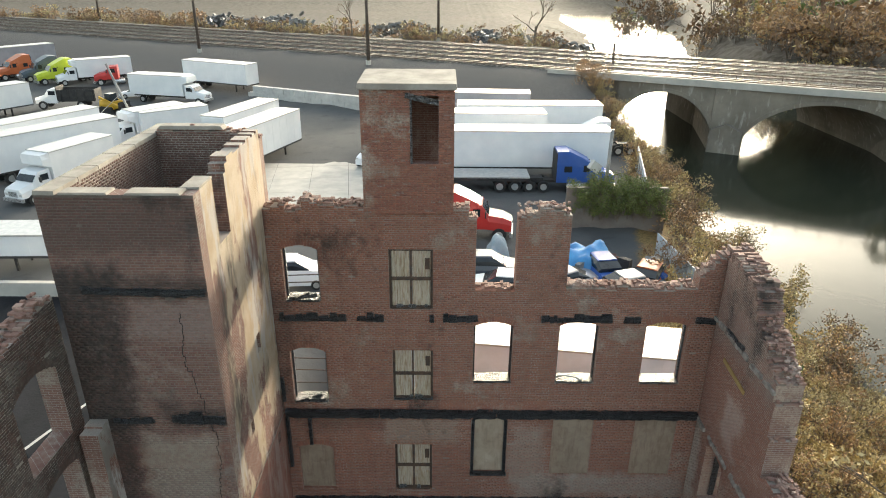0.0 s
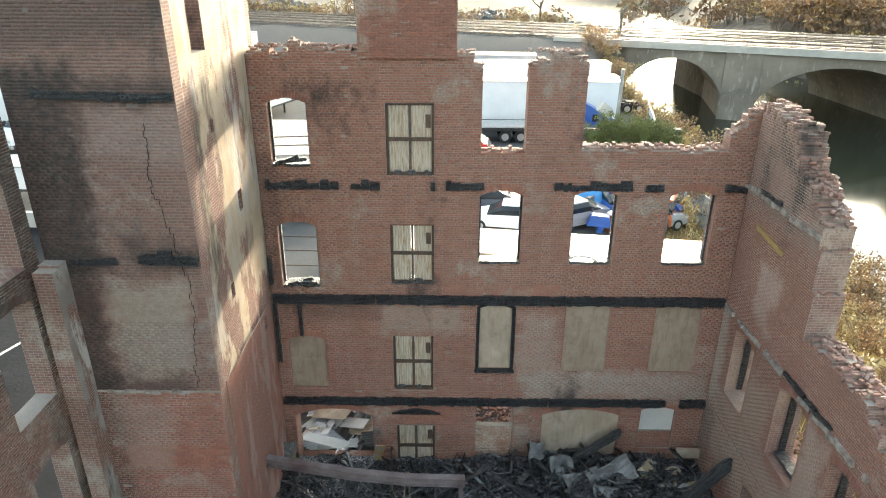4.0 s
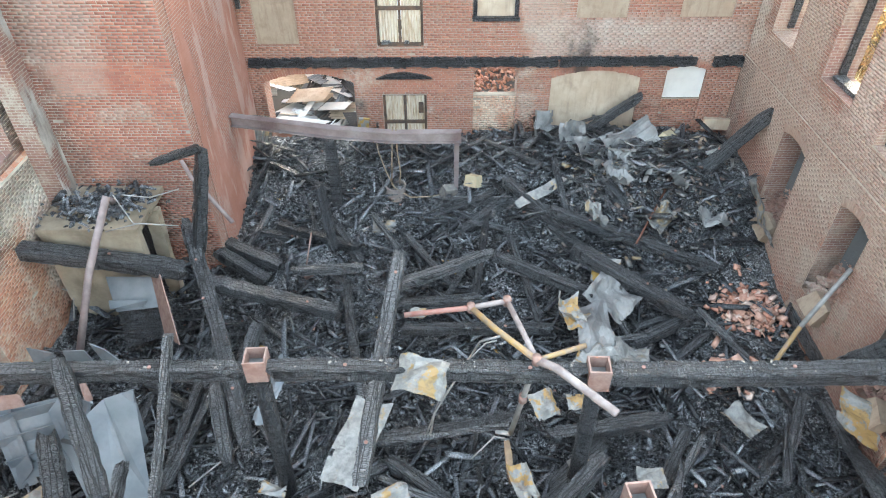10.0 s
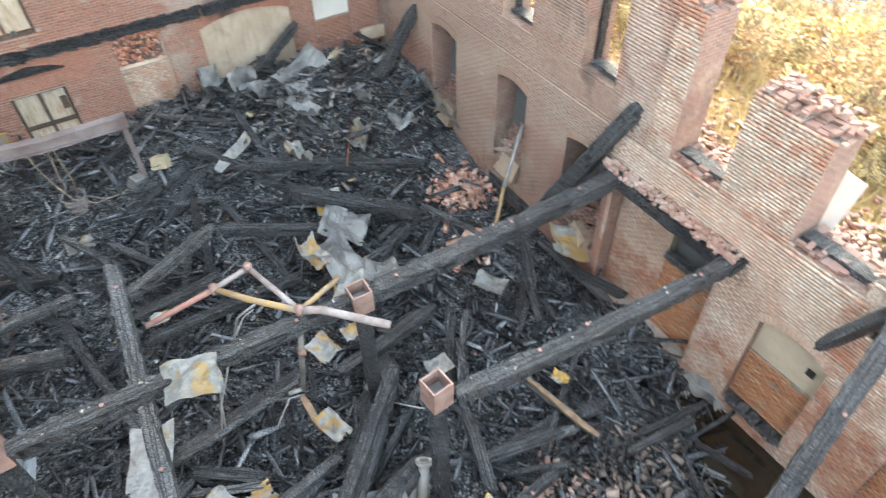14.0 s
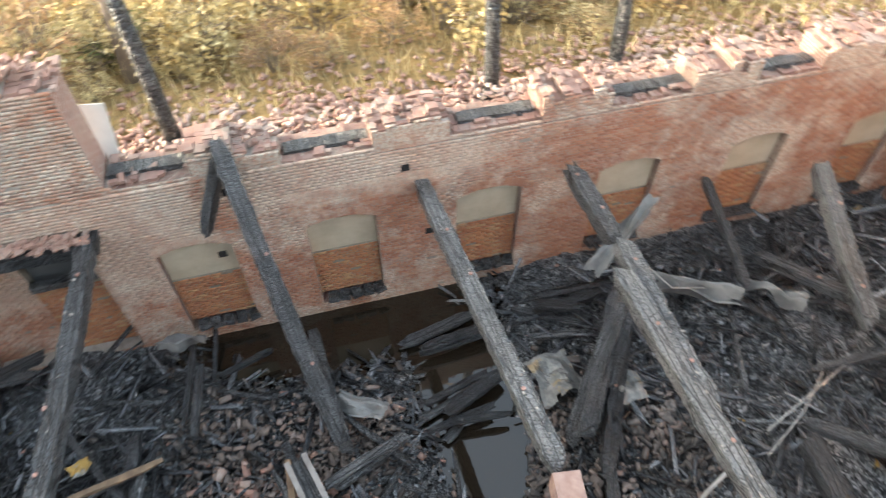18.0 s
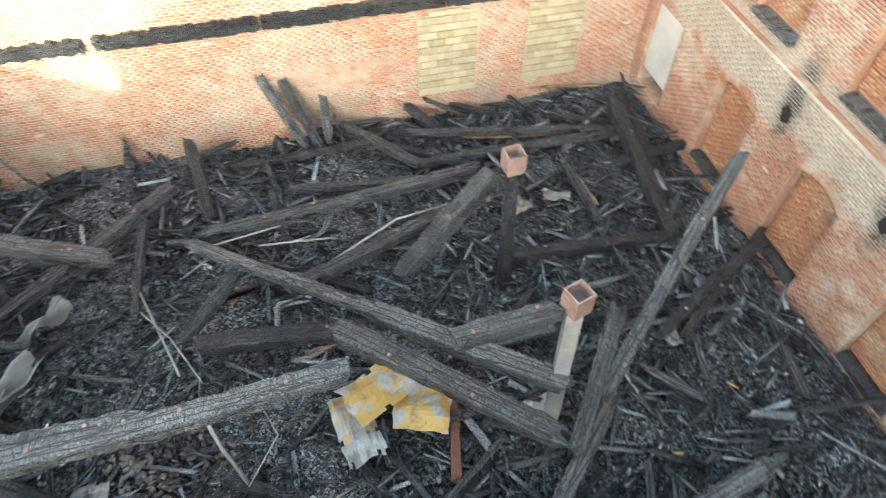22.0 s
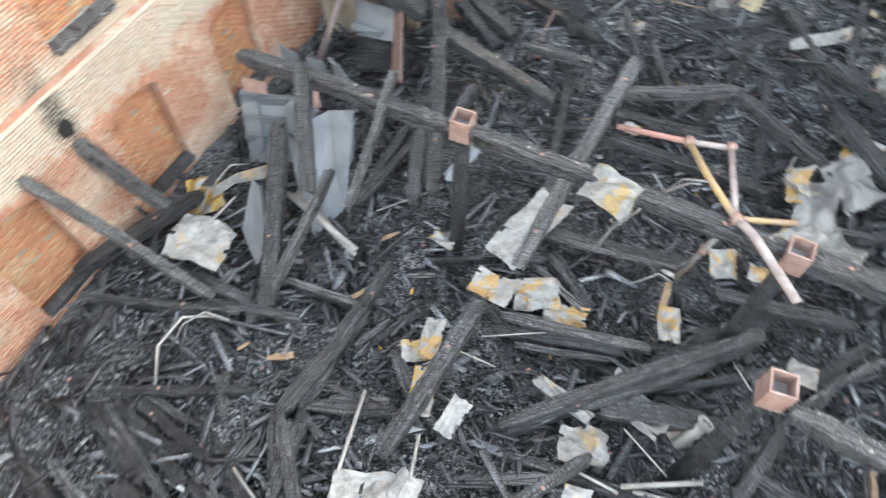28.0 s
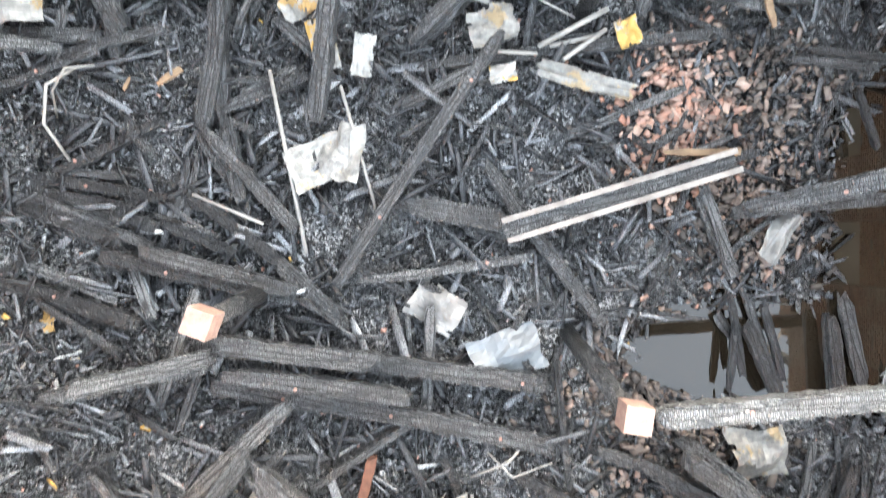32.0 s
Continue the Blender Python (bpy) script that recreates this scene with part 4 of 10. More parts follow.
while y < 18.1:
    l = rng.uniform(0.8, 1.4)
    part("coping_piece", Geo().box((-8.63, y + l / 2, 16.77), (0.46, l - 0.015, 0.09), pose(0, 0, 0, 0, rng.uniform(-1.5, 1.5), 0).to_3x3(), 0.96), M_COPE, cope)
    y += l
for a, b in ((-8.35, -7.3), (-6.95, -5.75)):
    part("coping_piece", Geo().box(((a + b) / 2, 12.66, 16.75), (b - a, 0.42, 0.05), pose(0, 0, 0, rng.uniform(-2, 2), 0, 0).to_3x3(), 0.95), M_COPE, cope)
part("coping_piece", Geo().box((-5.7, 13.3, 16.755), (0.42, 0.85, 0.05), None, 0.97), M_COPE, cope)
part("coping_piece", Geo().box((-7.4, 17.9, 16.97), (1.9, 0.4, 0.1), None, 0.9), M_COPE, cope)

pent = thing("penthouse", "square brick lift penthouse with a pale slab roof", "penthouse")
PH = Plane("x", 17.22, -1)
door = [(-1.13, -0.34, 16.1, 18.0, 0)]
pt = ragged([(-2.5, 18.2), (0.1, 18.15)], 0.3, 0.03, 51)
front = new("front_wall", raw_mesh("front_wall", *core(PH, -2.5, 0.1, 14.6, pt, door, 0.3)[:2], M_TOWERC))
front.parent = pent
b = new("bricks", raw_mesh("bricks", *brick_boxes(PH, brick_places(-2.5, 0.1, 14.6, 18.2, keeper(pt, door), 52), 53, 0.03), M_FRONT))
b.parent = pent
tagged(b, kind="stuff")
part("side_wall", Geo().span((-2.5, 17.52, 14.6), (-2.2, 19.2, 18.2)), M_TOWERC, pent)
part("side_wall", Geo().span((-0.2, 17.52, 14.6), (0.1, 19.2, 18.1)), M_TOWERC, pent)
part("rear_wall", Geo().span((-2.2, 18.95, 14.6), (-0.2, 19.25, 18.2)), M_TOWERC, pent)
part("roof_slab", Geo().box((-1.2, 18.2, 18.3), (2.72, 2.15, 0.16), pose(0, 0, 0, 2.5, 0, 0).to_3x3(), 0.98), M_COPE, pent, "pale weathered roof slab")
part("broken_lintel", Geo().bar((-1.25, 17.2, 18.02), (0.0, 17.3, 17.72), 0.1, 0.14, 0.1, 4), M_CHAR2, pent, "split sagging lintel")
part("door_post", Geo().bar((-1.1, 17.25, 16.1), (-1.1, 17.25, 18.0), 0.06, 0.08, 0.05, 3), M_CHAR2, pent)

# ---- window fillings and boards ----
M_PANEL = Mat("corrugated_sheet_pale", 0.55)
n1, n2 = M_PANEL.noise(1.2, 5), M_PANEL.noise(18, 4, stretch=(1, 1, 0.15))
M_PANEL.color(M_PANEL.mix(M_PANEL.step(n2, 0.45, 0.7), M_PANEL.mix(M_PANEL.step(n1, 0.3, 0.7), (0.45, 0.385, 0.30), (0.54, 0.48, 0.395)), (0.30, 0.205, 0.12)))
M_PANEL = M_PANEL.m
M_FRAME = plain("rusted_window_frame", (0.055, 0.045, 0.04), (0.12, 0.075, 0.05), 6, 0.75, 0.2, 0.4, 60)
def stained_mat(name, a, b, stain, amount):
    """Old render or board: two tones, run-down streaks and blotches of dirt."""
    m = Mat(name, 0.88)
    c = m.mix(m.step(m.noise(1.3, 5, 0.65), 0.35, 0.65), a, b)
    c = m.mix(m.math("MULTIPLY", m.step(m.noise(7.0, 5, 0.65, stretch=(1, 1, 0.18)), 0.48, 0.7), amount), c, stain)
    c = m.mix(m.math("MULTIPLY", m.step(m.noise(3.1, 6, 0.7), 0.52, 0.72), amount), c, stain)
    m.color(c)
    m.bump(m.noise(30, 4), 0.2, 0.01)
    return m.m


M_BOARD = stained_mat("weathered_board", (0.33, 0.26, 0.19), (0.44, 0.36, 0.275), (0.22, 0.165, 0.125), 0.55)
M_CEMENT = stained_mat("cement_render", (0.24, 0.18, 0.13), (0.32, 0.25, 0.185), (0.165, 0.11, 0.08), 0.6)
M_WHITEB = plain("whitened_board", (0.44, 0.425, 0.40), (0.55, 0.535, 0.50), 1.2, 0.8, 0, 0.12, 24)
m = Mat("concrete_block", 0.92)
c = m.ramp(m.random(), [(0.0, (0.25, 0.205, 0.125)), (0.4, (0.34, 0.285, 0.18)), (0.75, (0.40, 0.345, 0.235)), (1.0, (0.30, 0.25, 0.16))])
c = m.mix(m.math("MULTIPLY", m.step(m.noise(7, 5), 0.45, 0.7), 0.5), c, (0.47, 0.42, 0.32))
m.color(c)
m.bump(m.noise(45, 4), 0.35, 0.01)
M_BLOCK = m.m
M_MORTAR = plain("mortar", (0.19, 0.165, 0.13), (0.30, 0.265, 0.215), 2.0, 0.95, 0, 0.3, 60)


def corrugated(w, h, pitch=0.076, deep=0.012, rows=6):
    """A ribbed sheet standing in x and z round its foot's middle."""
    g = Geo()
    n = int(w / pitch * 4)
    xs = [-w / 2 + w * i / n for i in range(n + 1)]
    for j in range(rows + 1):
        for i, x in enumerate(xs):
            g.v.append((x, deep * math.sin(i * math.pi / 2), h * j / rows))
    for j in range(rows):
        for i in range(n):
            a = j * (n + 1) + i
            g.f.append((a, a + 1, a + n + 2, a + n + 1))
    return g


def mill_window(a, b, z0, z1, num):
    """A steel-framed window filled with four ribbed sheets."""
    w, h = b - a, z1 - z0
    y = 17.42 if z0 > 7.5 else 17.36
    t = thing(f"window_{num}", "rusty steel-framed window filled with pale ribbed sheets", "window", ((a + b) / 2, y, z0), kind="structure")
    for x in (-w / 2 + 0.035, w / 2 - 0.035):
        part("window_frame", Geo().span((x - 0.035, -0.05, 0), (x + 0.035, 0.05, h)), M_FRAME, t)
    part("window_frame", Geo().span((-w / 2 + 0.07, -0.05, h - 0.07), (w / 2 - 0.07, 0.05, h)), M_FRAME, t)
    part("window_sill", Geo().span((-w / 2 + 0.07, -0.12, 0), (w / 2 - 0.07, 0.05, 0.08)), M_FRAME, t)
    part("mullion", Geo().span((-0.03, -0.045, 0.08), (0.03, 0.03, h - 0.07)), M_FRAME, t)
    part("crossbar", Geo().span((-w / 2 + 0.07, -0.055, h * 0.48), (w / 2 - 0.07, 0.035, h * 0.48 + 0.1)), M_FRAME, t)
    for x in (-w / 4, w / 4):
        for zz, hh in ((0.08, h * 0.48 - 0.08), (h * 0.48 + 0.1, h * 0.52 - 0.17)):
            part("pane", corrugated(w / 2 - 0.09, hh).moved(pose(x, 0.0, zz)), M_PANEL, t)
    part("latch_plate", Geo().span((w / 2 - 0.24, -0.04, h * 0.66), (w / 2 - 0.1, 0.02, h * 0.84)), M_FRAME, t)
    for k in range(4):
        x = rng.uniform(-w / 2 + 0.1, w / 2 - 0.2)
        part("ash_lump", Geo().box((x, -0.08, 0.11), (rng.uniform(0.1, 0.3), 0.12, 0.08), pose(0, 0, 0, rng.uniform(-20, 20), 0, rng.uniform(-30, 30)).to_3x3(), 0.6), M_CHAR2, t)


mill_window(-1.84, -0.5, 11.4, 13.43, 1)
mill_window(-1.8, -0.5, 8.0, 9.93, 2)
mill_window(-1.8, -0.53, 4.2, 6.22, 3)
mill_window(-1.75, -0.48, 0.9, 2.78, 4)


def arch_panel(along, at, side, h, deep, thick, name, material, label, category="panel", z0=None, z1=None):
    """A board or render that closes an opening at some depth, with the opening's arched head."""
    a, b, lo, hi, rise = h
    lo, top = (z0 if z0 is not None else lo), hi
    plane = Plane(along, at, side)
    n = 12
    us = [a + 0.004 + (b - a - 0.008) * i / n for i in range(n + 1)]
    ts = [float(min(hole_top(h, np.array([u]))[0], z1 if z1 is not None else 99)) - 0.004 for u in us]
    g = Geo()
    for d in (-deep, -deep - thick):
        for u, t in zip(us, ts):
            g.v += [tuple(plane.world(u, d, lo + 0.004)), tuple(plane.world(u, d, t))]
    k = 2 * (n + 1)
    for i in range(n):
        p = 2 * i
        g.f += [(p, p + 2, p + 3, p + 1), (k + p, k + p + 1, k + p + 3, k + p + 2), (p + 1, p + 3, k + p + 3, k + p + 1)]
    g.f += [(0, 1, k + 1, k), (2 * n, k + 2 * n, k + 2 * n + 1, 2 * n + 1)]
    return single(name, g, material, label, category, kind="structure")


def infill(along, at, side, h, deep, material, seed, z0=None, z1=None, label="rough brick filling in an old opening"):
    """An opening bricked up at some depth."""
    a, b, lo, hi, rise = h
    lo = z0 if z0 is not None else lo
    plane = Plane(along, at - side * deep, side)
    arch = (a, b, lo, hi, rise)
    body = arch_panel(along, at, side, (a, b, lo, hi, rise), deep + 0.002, 0.2, "infill", M_MORTAR, label, "brick filling", z1=z1)
    keep0 = lambda u, z: (u > a) & (u < b) & (z > lo) & (z < np.minimum(hole_top(arch, u), z1 if z1 is not None else 99))
    pl = brick_places(a, b, lo, (z1 if z1 is not None else hi), keep0, seed)
    vs, qs = brick_boxes(plane, pl, seed, 0.02)
    o = body.location
    ob = new("bricks", raw_mesh("bricks", vs - np.array(o), qs, material))
    ob.parent = body
    tagged(ob, kind="stuff")
    return body


F = ("x", 17.2, -1)
arch_panel(*F, FRONT_LOW[0], 0.1, 0.1, "window_board", M_CEMENT, "grey-green rendered panel closing a window", "panel")
arch_panel(*F, FRONT_LOW[2], 0.16, 0.06, "window_board", M_BOARD, "weathered plywood closing an arched window", "board")
for x in (0.86, 1.96):
    single("window_jamb", Geo().bar((x, 17.3, 5.0), (x, 17.3, 7.26), 0.1, 0.1, 0.08, 8), M_CHAR3, "charred frame round a boarded window", "window frame", "window jambs")
single("window_jamb", Geo().tube([(0.84, 17.3, 7.22), (1.1, 17.3, 7.31), (1.41, 17.3, 7.35), (1.72, 17.3, 7.31), (1.98, 17.3, 7.22)], 0.06, 6), M_CHAR3, "charred arched head of a window frame", "window frame", "window jambs")
single("window_ledge", Geo().bar((0.78, 17.2, 4.97), (2.04, 17.2, 4.97), 0.14, 0.1, 0.1, 6), M_CHAR3, "charred sill under a boarded window", "sill", "window sills")
arch_panel(*F, FRONT_LOW[3], 0.03, 0.1, "window_panel", M_CEMENT, "tan cement panel closing a window", "panel")
arch_panel(*F, FRONT_LOW[4], 0.03, 0.1, "window_panel", M_CEMENT, "tan cement panel closing a window", "panel")
arch_panel(*F, FRONT_LOW[8], 0.06, 0.1, "arch_panel", M_BOARD, "pale rendered panel filling a wide low arch", "panel")
arch_panel(*F, FRONT_LOW[9], 0.1, 0.06, "arch_board", M_WHITEB, "whitish board in a low arch", "board", z0=2.62)
infill(*F, FRONT_LOW[9], 0.08, M_FRONT, 61, z1=2.62)
infill(*F, FRONT_LOW[7], 0.1, M_LEFT, 62, z1=2.72, label="pale brick filling under a small open window")
for i, h in enumerate(RIGHT_LOW[4:]):
    infill("y", 8.34, -1, h, 0.16, M_INFILL, 70 + i, z0=0.12, z1=1.42)
    arch_panel("y", 8.34, -1, (h[0], h[1], 1.42, h[3], h[4]), 0.19, 0.08, "niche_panel", M_NICHE, "tan render over the head of a bricked niche", "panel")
    s = Geo()
    for k in range(5):
        u = h[0] + 0.1 + k * 0.25
        s.box((8.38, u, 0.06), (0.24, 0.24, 0.14), pose(0, 0, 0, rng.uniform(-12, 12), rng.uniform(-12, 12), rng.uniform(-20, 20)).to_3x3(), 0.8)
    single("niche_sill", s, M_CHAR, "charred sill at the foot of a niche", "sill", "niche sills")
a, b, lo, hi, rise = RIGHT_LOW[3]
infill("y", 8.34, -1, (5.45, b, lo, hi, 0), 0.35, M_RIGHT, 80)
infill("y", 8.34, -1, (a, 5.45, lo, hi, 0), 0.3, M_INFILL, 81, z1=1.75)
infill("y", 8.34, -1, (a, 5.45, 2.6, hi, 0), 0.3, M_RIGHT, 82)
single("burnt_lintel", Geo().bar((8.58, 4.18, 2.0), (8.58, 5.42, 1.9), 0.16, 0.14, 0.15, 6), M_CHAR, "charred bar across a broken opening", "lintel")
single("burnt_lintel", Geo().bar((8.16, 3.75, 3.16), (8.16, 7.1, 3.18), 0.34, 0.24, 0.12, 14), M_CHAR3, "charred lintel timber strewn with broken bricks", "lintel")
for i, h in enumerate(LEFT_LOW[:-1]):
    infill("y", -8.9, 1, h, 0.24, M_INFILL, 90 + i, z0=0.6)
    s = Geo().bar((-8.98, h[0] + 0.02, 0.53), (-8.98, h[1] - 0.02, 0.53), 0.22, 0.13, 0.12, 8)
    single("niche_sill", s, M_CHAR, "charred sill at the foot of a niche", "sill", "niche sills")
arch_panel("y", -8.9, 1, LEFT_LOW[-1], 0.08, 0.08, "door_board", M_WHITEB, "white board over a doorway", "board", z0=0.9)
for i, h in enumerate(LEFT_UP[:8]):
    infill("y", -9.05, 1, h, 0.2, M_INFILL, 110 + i, z0=4.4)
    s = Geo().bar((-9.08, h[0] + 0.02, 4.34), (-9.08, h[1] - 0.02, 4.34), 0.26, 0.12, 0.12, 8)
    single("window_ledge", s, M_CHAR2, "ash-grey charred sill in a bricked window", "sill", "window sills")
for h in RIGHT_UP[1:6] + [(c - 0.75, c + 0.75, 3.93, 9, 0) for c in (-0.22, -3.25, -6.2, -8.9)]:
    g = Geo().bar((8.7, h[0] + 0.04, h[2] + 0.04), (8.7, h[1] - 0.04, h[2] + 0.04), 0.26, 0.12, 0.12, 7)
    single("window_ledge", g, M_CHAR, "charred timber sill in a broken window", "sill", "window sills")
for h in FRONT_UP[3:8] + FRONT_UP[:1]:
    g = Geo().bar((h[0] + 0.02, 17.54, h[2] + 0.03), (h[1] - 0.02, 17.54, h[2] + 0.03), 0.5, 0.08, 0.1, 6)
    single("window_ledge", g, M_CHAR, "blackened sill of an empty arched window", "sill", "window sills")
for h in FRONT_UP[3:8] + FRONT_UP[:1]:
    for x, w in ((h[0] + 0.03, 0.06), (h[1] - 0.03, 0.06)):
        g = Geo().bar((x, 17.55, h[2] + 0.08), (x, 17.55, h[3] - h[4] - 0.02), w, 0.1, 0.12, 6)
        single("window_jamb", g, M_CHAR, "charred remains of a window frame", "window frame", "window jambs")

for h in RIGHT_UP[:4]:
    for y in (h[0] + 0.035, h[1] - 0.035):
        g = Geo().bar((8.78, y, h[2] + 0.1), (8.78, y, h[3] - h[4] - 0.03), 0.16, 0.07, 0.14, 8)
        single("window_jamb", g, M_CHAR3, "charred remains of a window frame", "window frame", "window jambs")
for h in RIGHT_LOW[:3]:
    g = Geo()
    for k in range(420):
        e = rng.uniform(0.04, 0.10)
        d = rng.uniform(0.05, 0.95)
        g.box((8.34 + d, rng.uniform(h[0] + 0.06, h[1] - 0.06), h[2] + 0.04 + rng.uniform(0, 0.2) + 1.35 * d * d + 0.25 * d), (e * 1.8, e, e * 0.7), pose(0, 0, 0, rng.uniform(-30, 30), rng.uniform(-30, 30), rng.uniform(0, 180)).to_3x3(), 0.9)
    single("sill_rubble", g, M_HEAD, "broken bricks heaped in the mouth of a low arch", "rubble", kind="stuff")
    single("fallen_slab", Geo().box((0, 0, 0), (0.3, 0.7, 0.5), None, 0.8).moved(pose(8.3, (h[0] + h[1]) / 2 - 0.2, h[2] + 0.12, 12, 24, rng.uniform(-12, 12))), M_CEMENT, "tan lump of fallen render in a low arch", "rubble", "fallen render")

for z in (8.45, 8.95, 9.4):
    single("window_bar", Geo().rod((-5.05, 17.6, z), (-4.0, 17.6, z - 0.02), 0.018, 6), M_FRAME, "thin iron bar across an empty window", "bar", "window bars")
for z in (12.15, 12.4):
    single("window_bar", Geo().rod((-5.02, 17.6, z), (-4.0, 17.6, z + 0.04), 0.018, 6), M_FRAME, "thin iron bar across an empty window", "bar", "window bars")
single("curved_strip", Geo().tube([(3.5, 17.5, 8.78), (3.8, 17.45, 8.9), (4.2, 17.4, 8.86), (4.55, 17.35, 8.62)], 0.03, 6), M_WHITEB, "curved white strip hanging over a window sill", "strip", smooth=True)
for x, z0, z1, w in ((-5.36, 5.3, 7.4, 0.2), (-4.62, 6.25, 7.4, 0.16), (-5.4, 8.0, 8.9, 0.1)):
    single("charred_batten", Geo().bar((x, 17.17, z0), (x, 17.17, z1), 0.1, w, 0.14, 12), M_CHAR3, "charred upright batten on the brick wall", "batten", "battens")
for a, b in (((-4.9, 17.25, 7.98), (-4.2, 17.4, 8.12)), ((-4.6, 17.2, 8.05), (-4.05, 17.3, 8.0)), ((-4.95, 17.3, 11.76), (-4.1, 17.4, 11.84)), ((-4.7, 17.2, 11.8), (-4.3, 17.3, 11.95))):
    single("charred_stick", Geo().bar(a, b, 0.12, 0.1, 0.2, 6), M_CHAR, "charred piece of timber lying on a window sill", "timber", "sill timbers")

# blocks in the back wall's two openings
for h in BACK:
    a, b, lo, hi, rise = h
    t = arch_panel("x", -13.42, 1, h, 0.02, 0.2, "block_filling", M_MORTAR, "opening filled with tan concrete blocks", "block filling")
    o = t.location
    part("sill_slab", Geo().span((a + 0.02 - o.x, -13.44 - o.y, lo - o.z), (b - 0.02 - o.x, -13.405 - o.y, lo + 0.2 - o.z)), M_BLOCK, t)
    z = lo + 0.21
    row = 0
    while z < hi - 0.05:
        u = a + 0.02 - (0.2 if row % 2 else 0.0)
        while u < b - 0.03:
            p, q = max(u, a + 0.015), min(u + 0.4, b - 0.015)
            top = min(z + 0.19, float(hole_top(h, np.array([(p + q) / 2]))[0]) - 0.03)
            if q - p > 0.06 and top - z > 0.04:
                part("block", Geo().span((p + 0.012 - o.x, -13.45 - o.y, z + 0.011 - o.z), (q - 0.012 - o.x, -13.412 + rng.uniform(0, 0.008) - o.y, top - 0.011 - o.z)), M_BLOCK, t)
            u += 0.4
        z += 0.2
        row += 1


def ledger(p, q, h=0.24, w=0.16, material=None):
    """A charred nailing timber bedded in a wall."""
    p, q = Vector(p), Vector(q)
    n = max(4, int((q - p).length / 0.13))
    g = Geo().bar(p, q, w, h, 0.24, n)
    for k in range(n):
        c = p.lerp(q, rng.random()) + Vector((0, 0, (h / 2) * rng.choice([1, 1, -1])))
        g.box(c, (rng.uniform(0.05, 0.22), w * rng.uniform(0.5, 1.0) if abs(p.y - q.y) < 0.1 else 0.1, rng.uniform(0.03, 0.09)), pose(0, 0, 0, 0, rng.uniform(-14, 14), 0).to_3x3(), 0.8)
    single("ledger", g, material or M_CHAR3, "charred timber ledger along a brick wall", "ledger", "wall ledgers")


for a, b in ((-5.4, -2.3), (-2.27, 1.6), (1.63, 5.1), (5.14, 8.3)):
    ledger((a, 17.17, 7.5), (b, 17.17, 7.5))
for a, b in ((-5.4, 0.6), (0.63, 3.2), (3.24, 7.0), (7.5, 8.3)):
    ledger((a, 17.17, 3.78), (b, 17.17, 3.78))
for a, b in ((-8.85, -3.6), (-3.5, 0.6), (0.7, 4.1), (4.3, 8.2)):
    ledger((a, -13.36, 3.36), (b, -13.36, 3.36), 0.28, 0.2)
ledger((-8.3, 12.47, 14.45), (-5.55, 12.47, 14.4), 0.13, 0.09)
def broken_ledge(x, a, b, z, h, w, material, label):
    """The uneven lip where a storey's wall steps back, or what is left of a timber in it: short pieces of differing size, with gaps."""
    g = Geo()
    u = a
    while u < b:
        l = rng.uniform(0.1, 0.38)
        if rng.random() > 0.14:
            k = rng.uniform(0.55, 1.15)
            e = (w * rng.uniform(0.5, 1.1), l * 1.05, h * k)
            c = (x, u + l / 2, z - h * (1 - k) / 2 + rng.uniform(-0.02, 0.02))
            if abs(x) > 9:
                e, c = (e[1], e[0], e[2]), (u + l / 2, x, c[2])
            g.box(c, e, pose(0, 0, 0, rng.uniform(-6, 6), rng.uniform(-6, 6), rng.uniform(-5, 5)).to_3x3(), rng.uniform(0.72, 0.95))
        u += l
    single("ledge", g, material, label, "ledge", kind="stuff")


for a, b in ((-5.3, -2.3), (-0.6, 0.55), (2.9, 5.1), (5.5, 6.3), (7.75, 8.5)):
    broken_ledge(17.27, a, b, 11.12, 0.26, 0.12, M_CHAR3, "burnt-out remains of a timber ledger in the brickwork")
M_LEDGE = plain("limy_ledge", (0.16, 0.135, 0.115), (0.40, 0.36, 0.315), 4.5, 0.9, 0, 0.4, 30)
broken_ledge(12.48, -6.85, -5.6, 10.95, 0.30, 0.1, M_CHAR3, "charred stump of a timber in the tower wall")
broken_ledge(12.48, -8.3, -7.4, 10.85, 0.16, 0.08, M_CHAR3, "charred remains along the tower wall")
broken_ledge(12.47, -8.2, -5.7, 7.45, 0.08, 0.06, M_LEDGE, "worn brick offset across the tower")
for a, b, z in ((17.1, 14.9, 11.22), (14.6, 13.3, 11.2), (17.1, 13.4, 7.46), (12.6, 9.8, 7.4)):
    broken_ledge(8.34, b, a, z, 0.15, 0.13, M_LEDGE, "crumbling limy brick ledge on the river wall")
for a, b, z in ((13.3, 11.2, 7.56), (16.4, 15.2, 11.34)):
    broken_ledge(8.31, b, a, z, 0.1, 0.1, M_CHAR3, "blackened lip of a broken brick ledge")
single("yellow_strip", Geo().bar((8.33, 16.2, 10.35), (8.33, 14.7, 10.2), 0.03, 0.14), plain("ochre_strip", (0.30, 0.19, 0.06), (0.38, 0.27, 0.10), 3, 0.8), "ochre-yellow strip fixed high on the brick wall", "strip")
g = Geo().prism([(-1.9, 3.3), (-0.3, 3.3), (-0.6, 3.42), (-1.1, 3.5), (-1.6, 3.42)], 17.1, 17.19)
single("charred_lintel", g, M_CHAR3, "charred arched lintel board over a low window", "lintel")
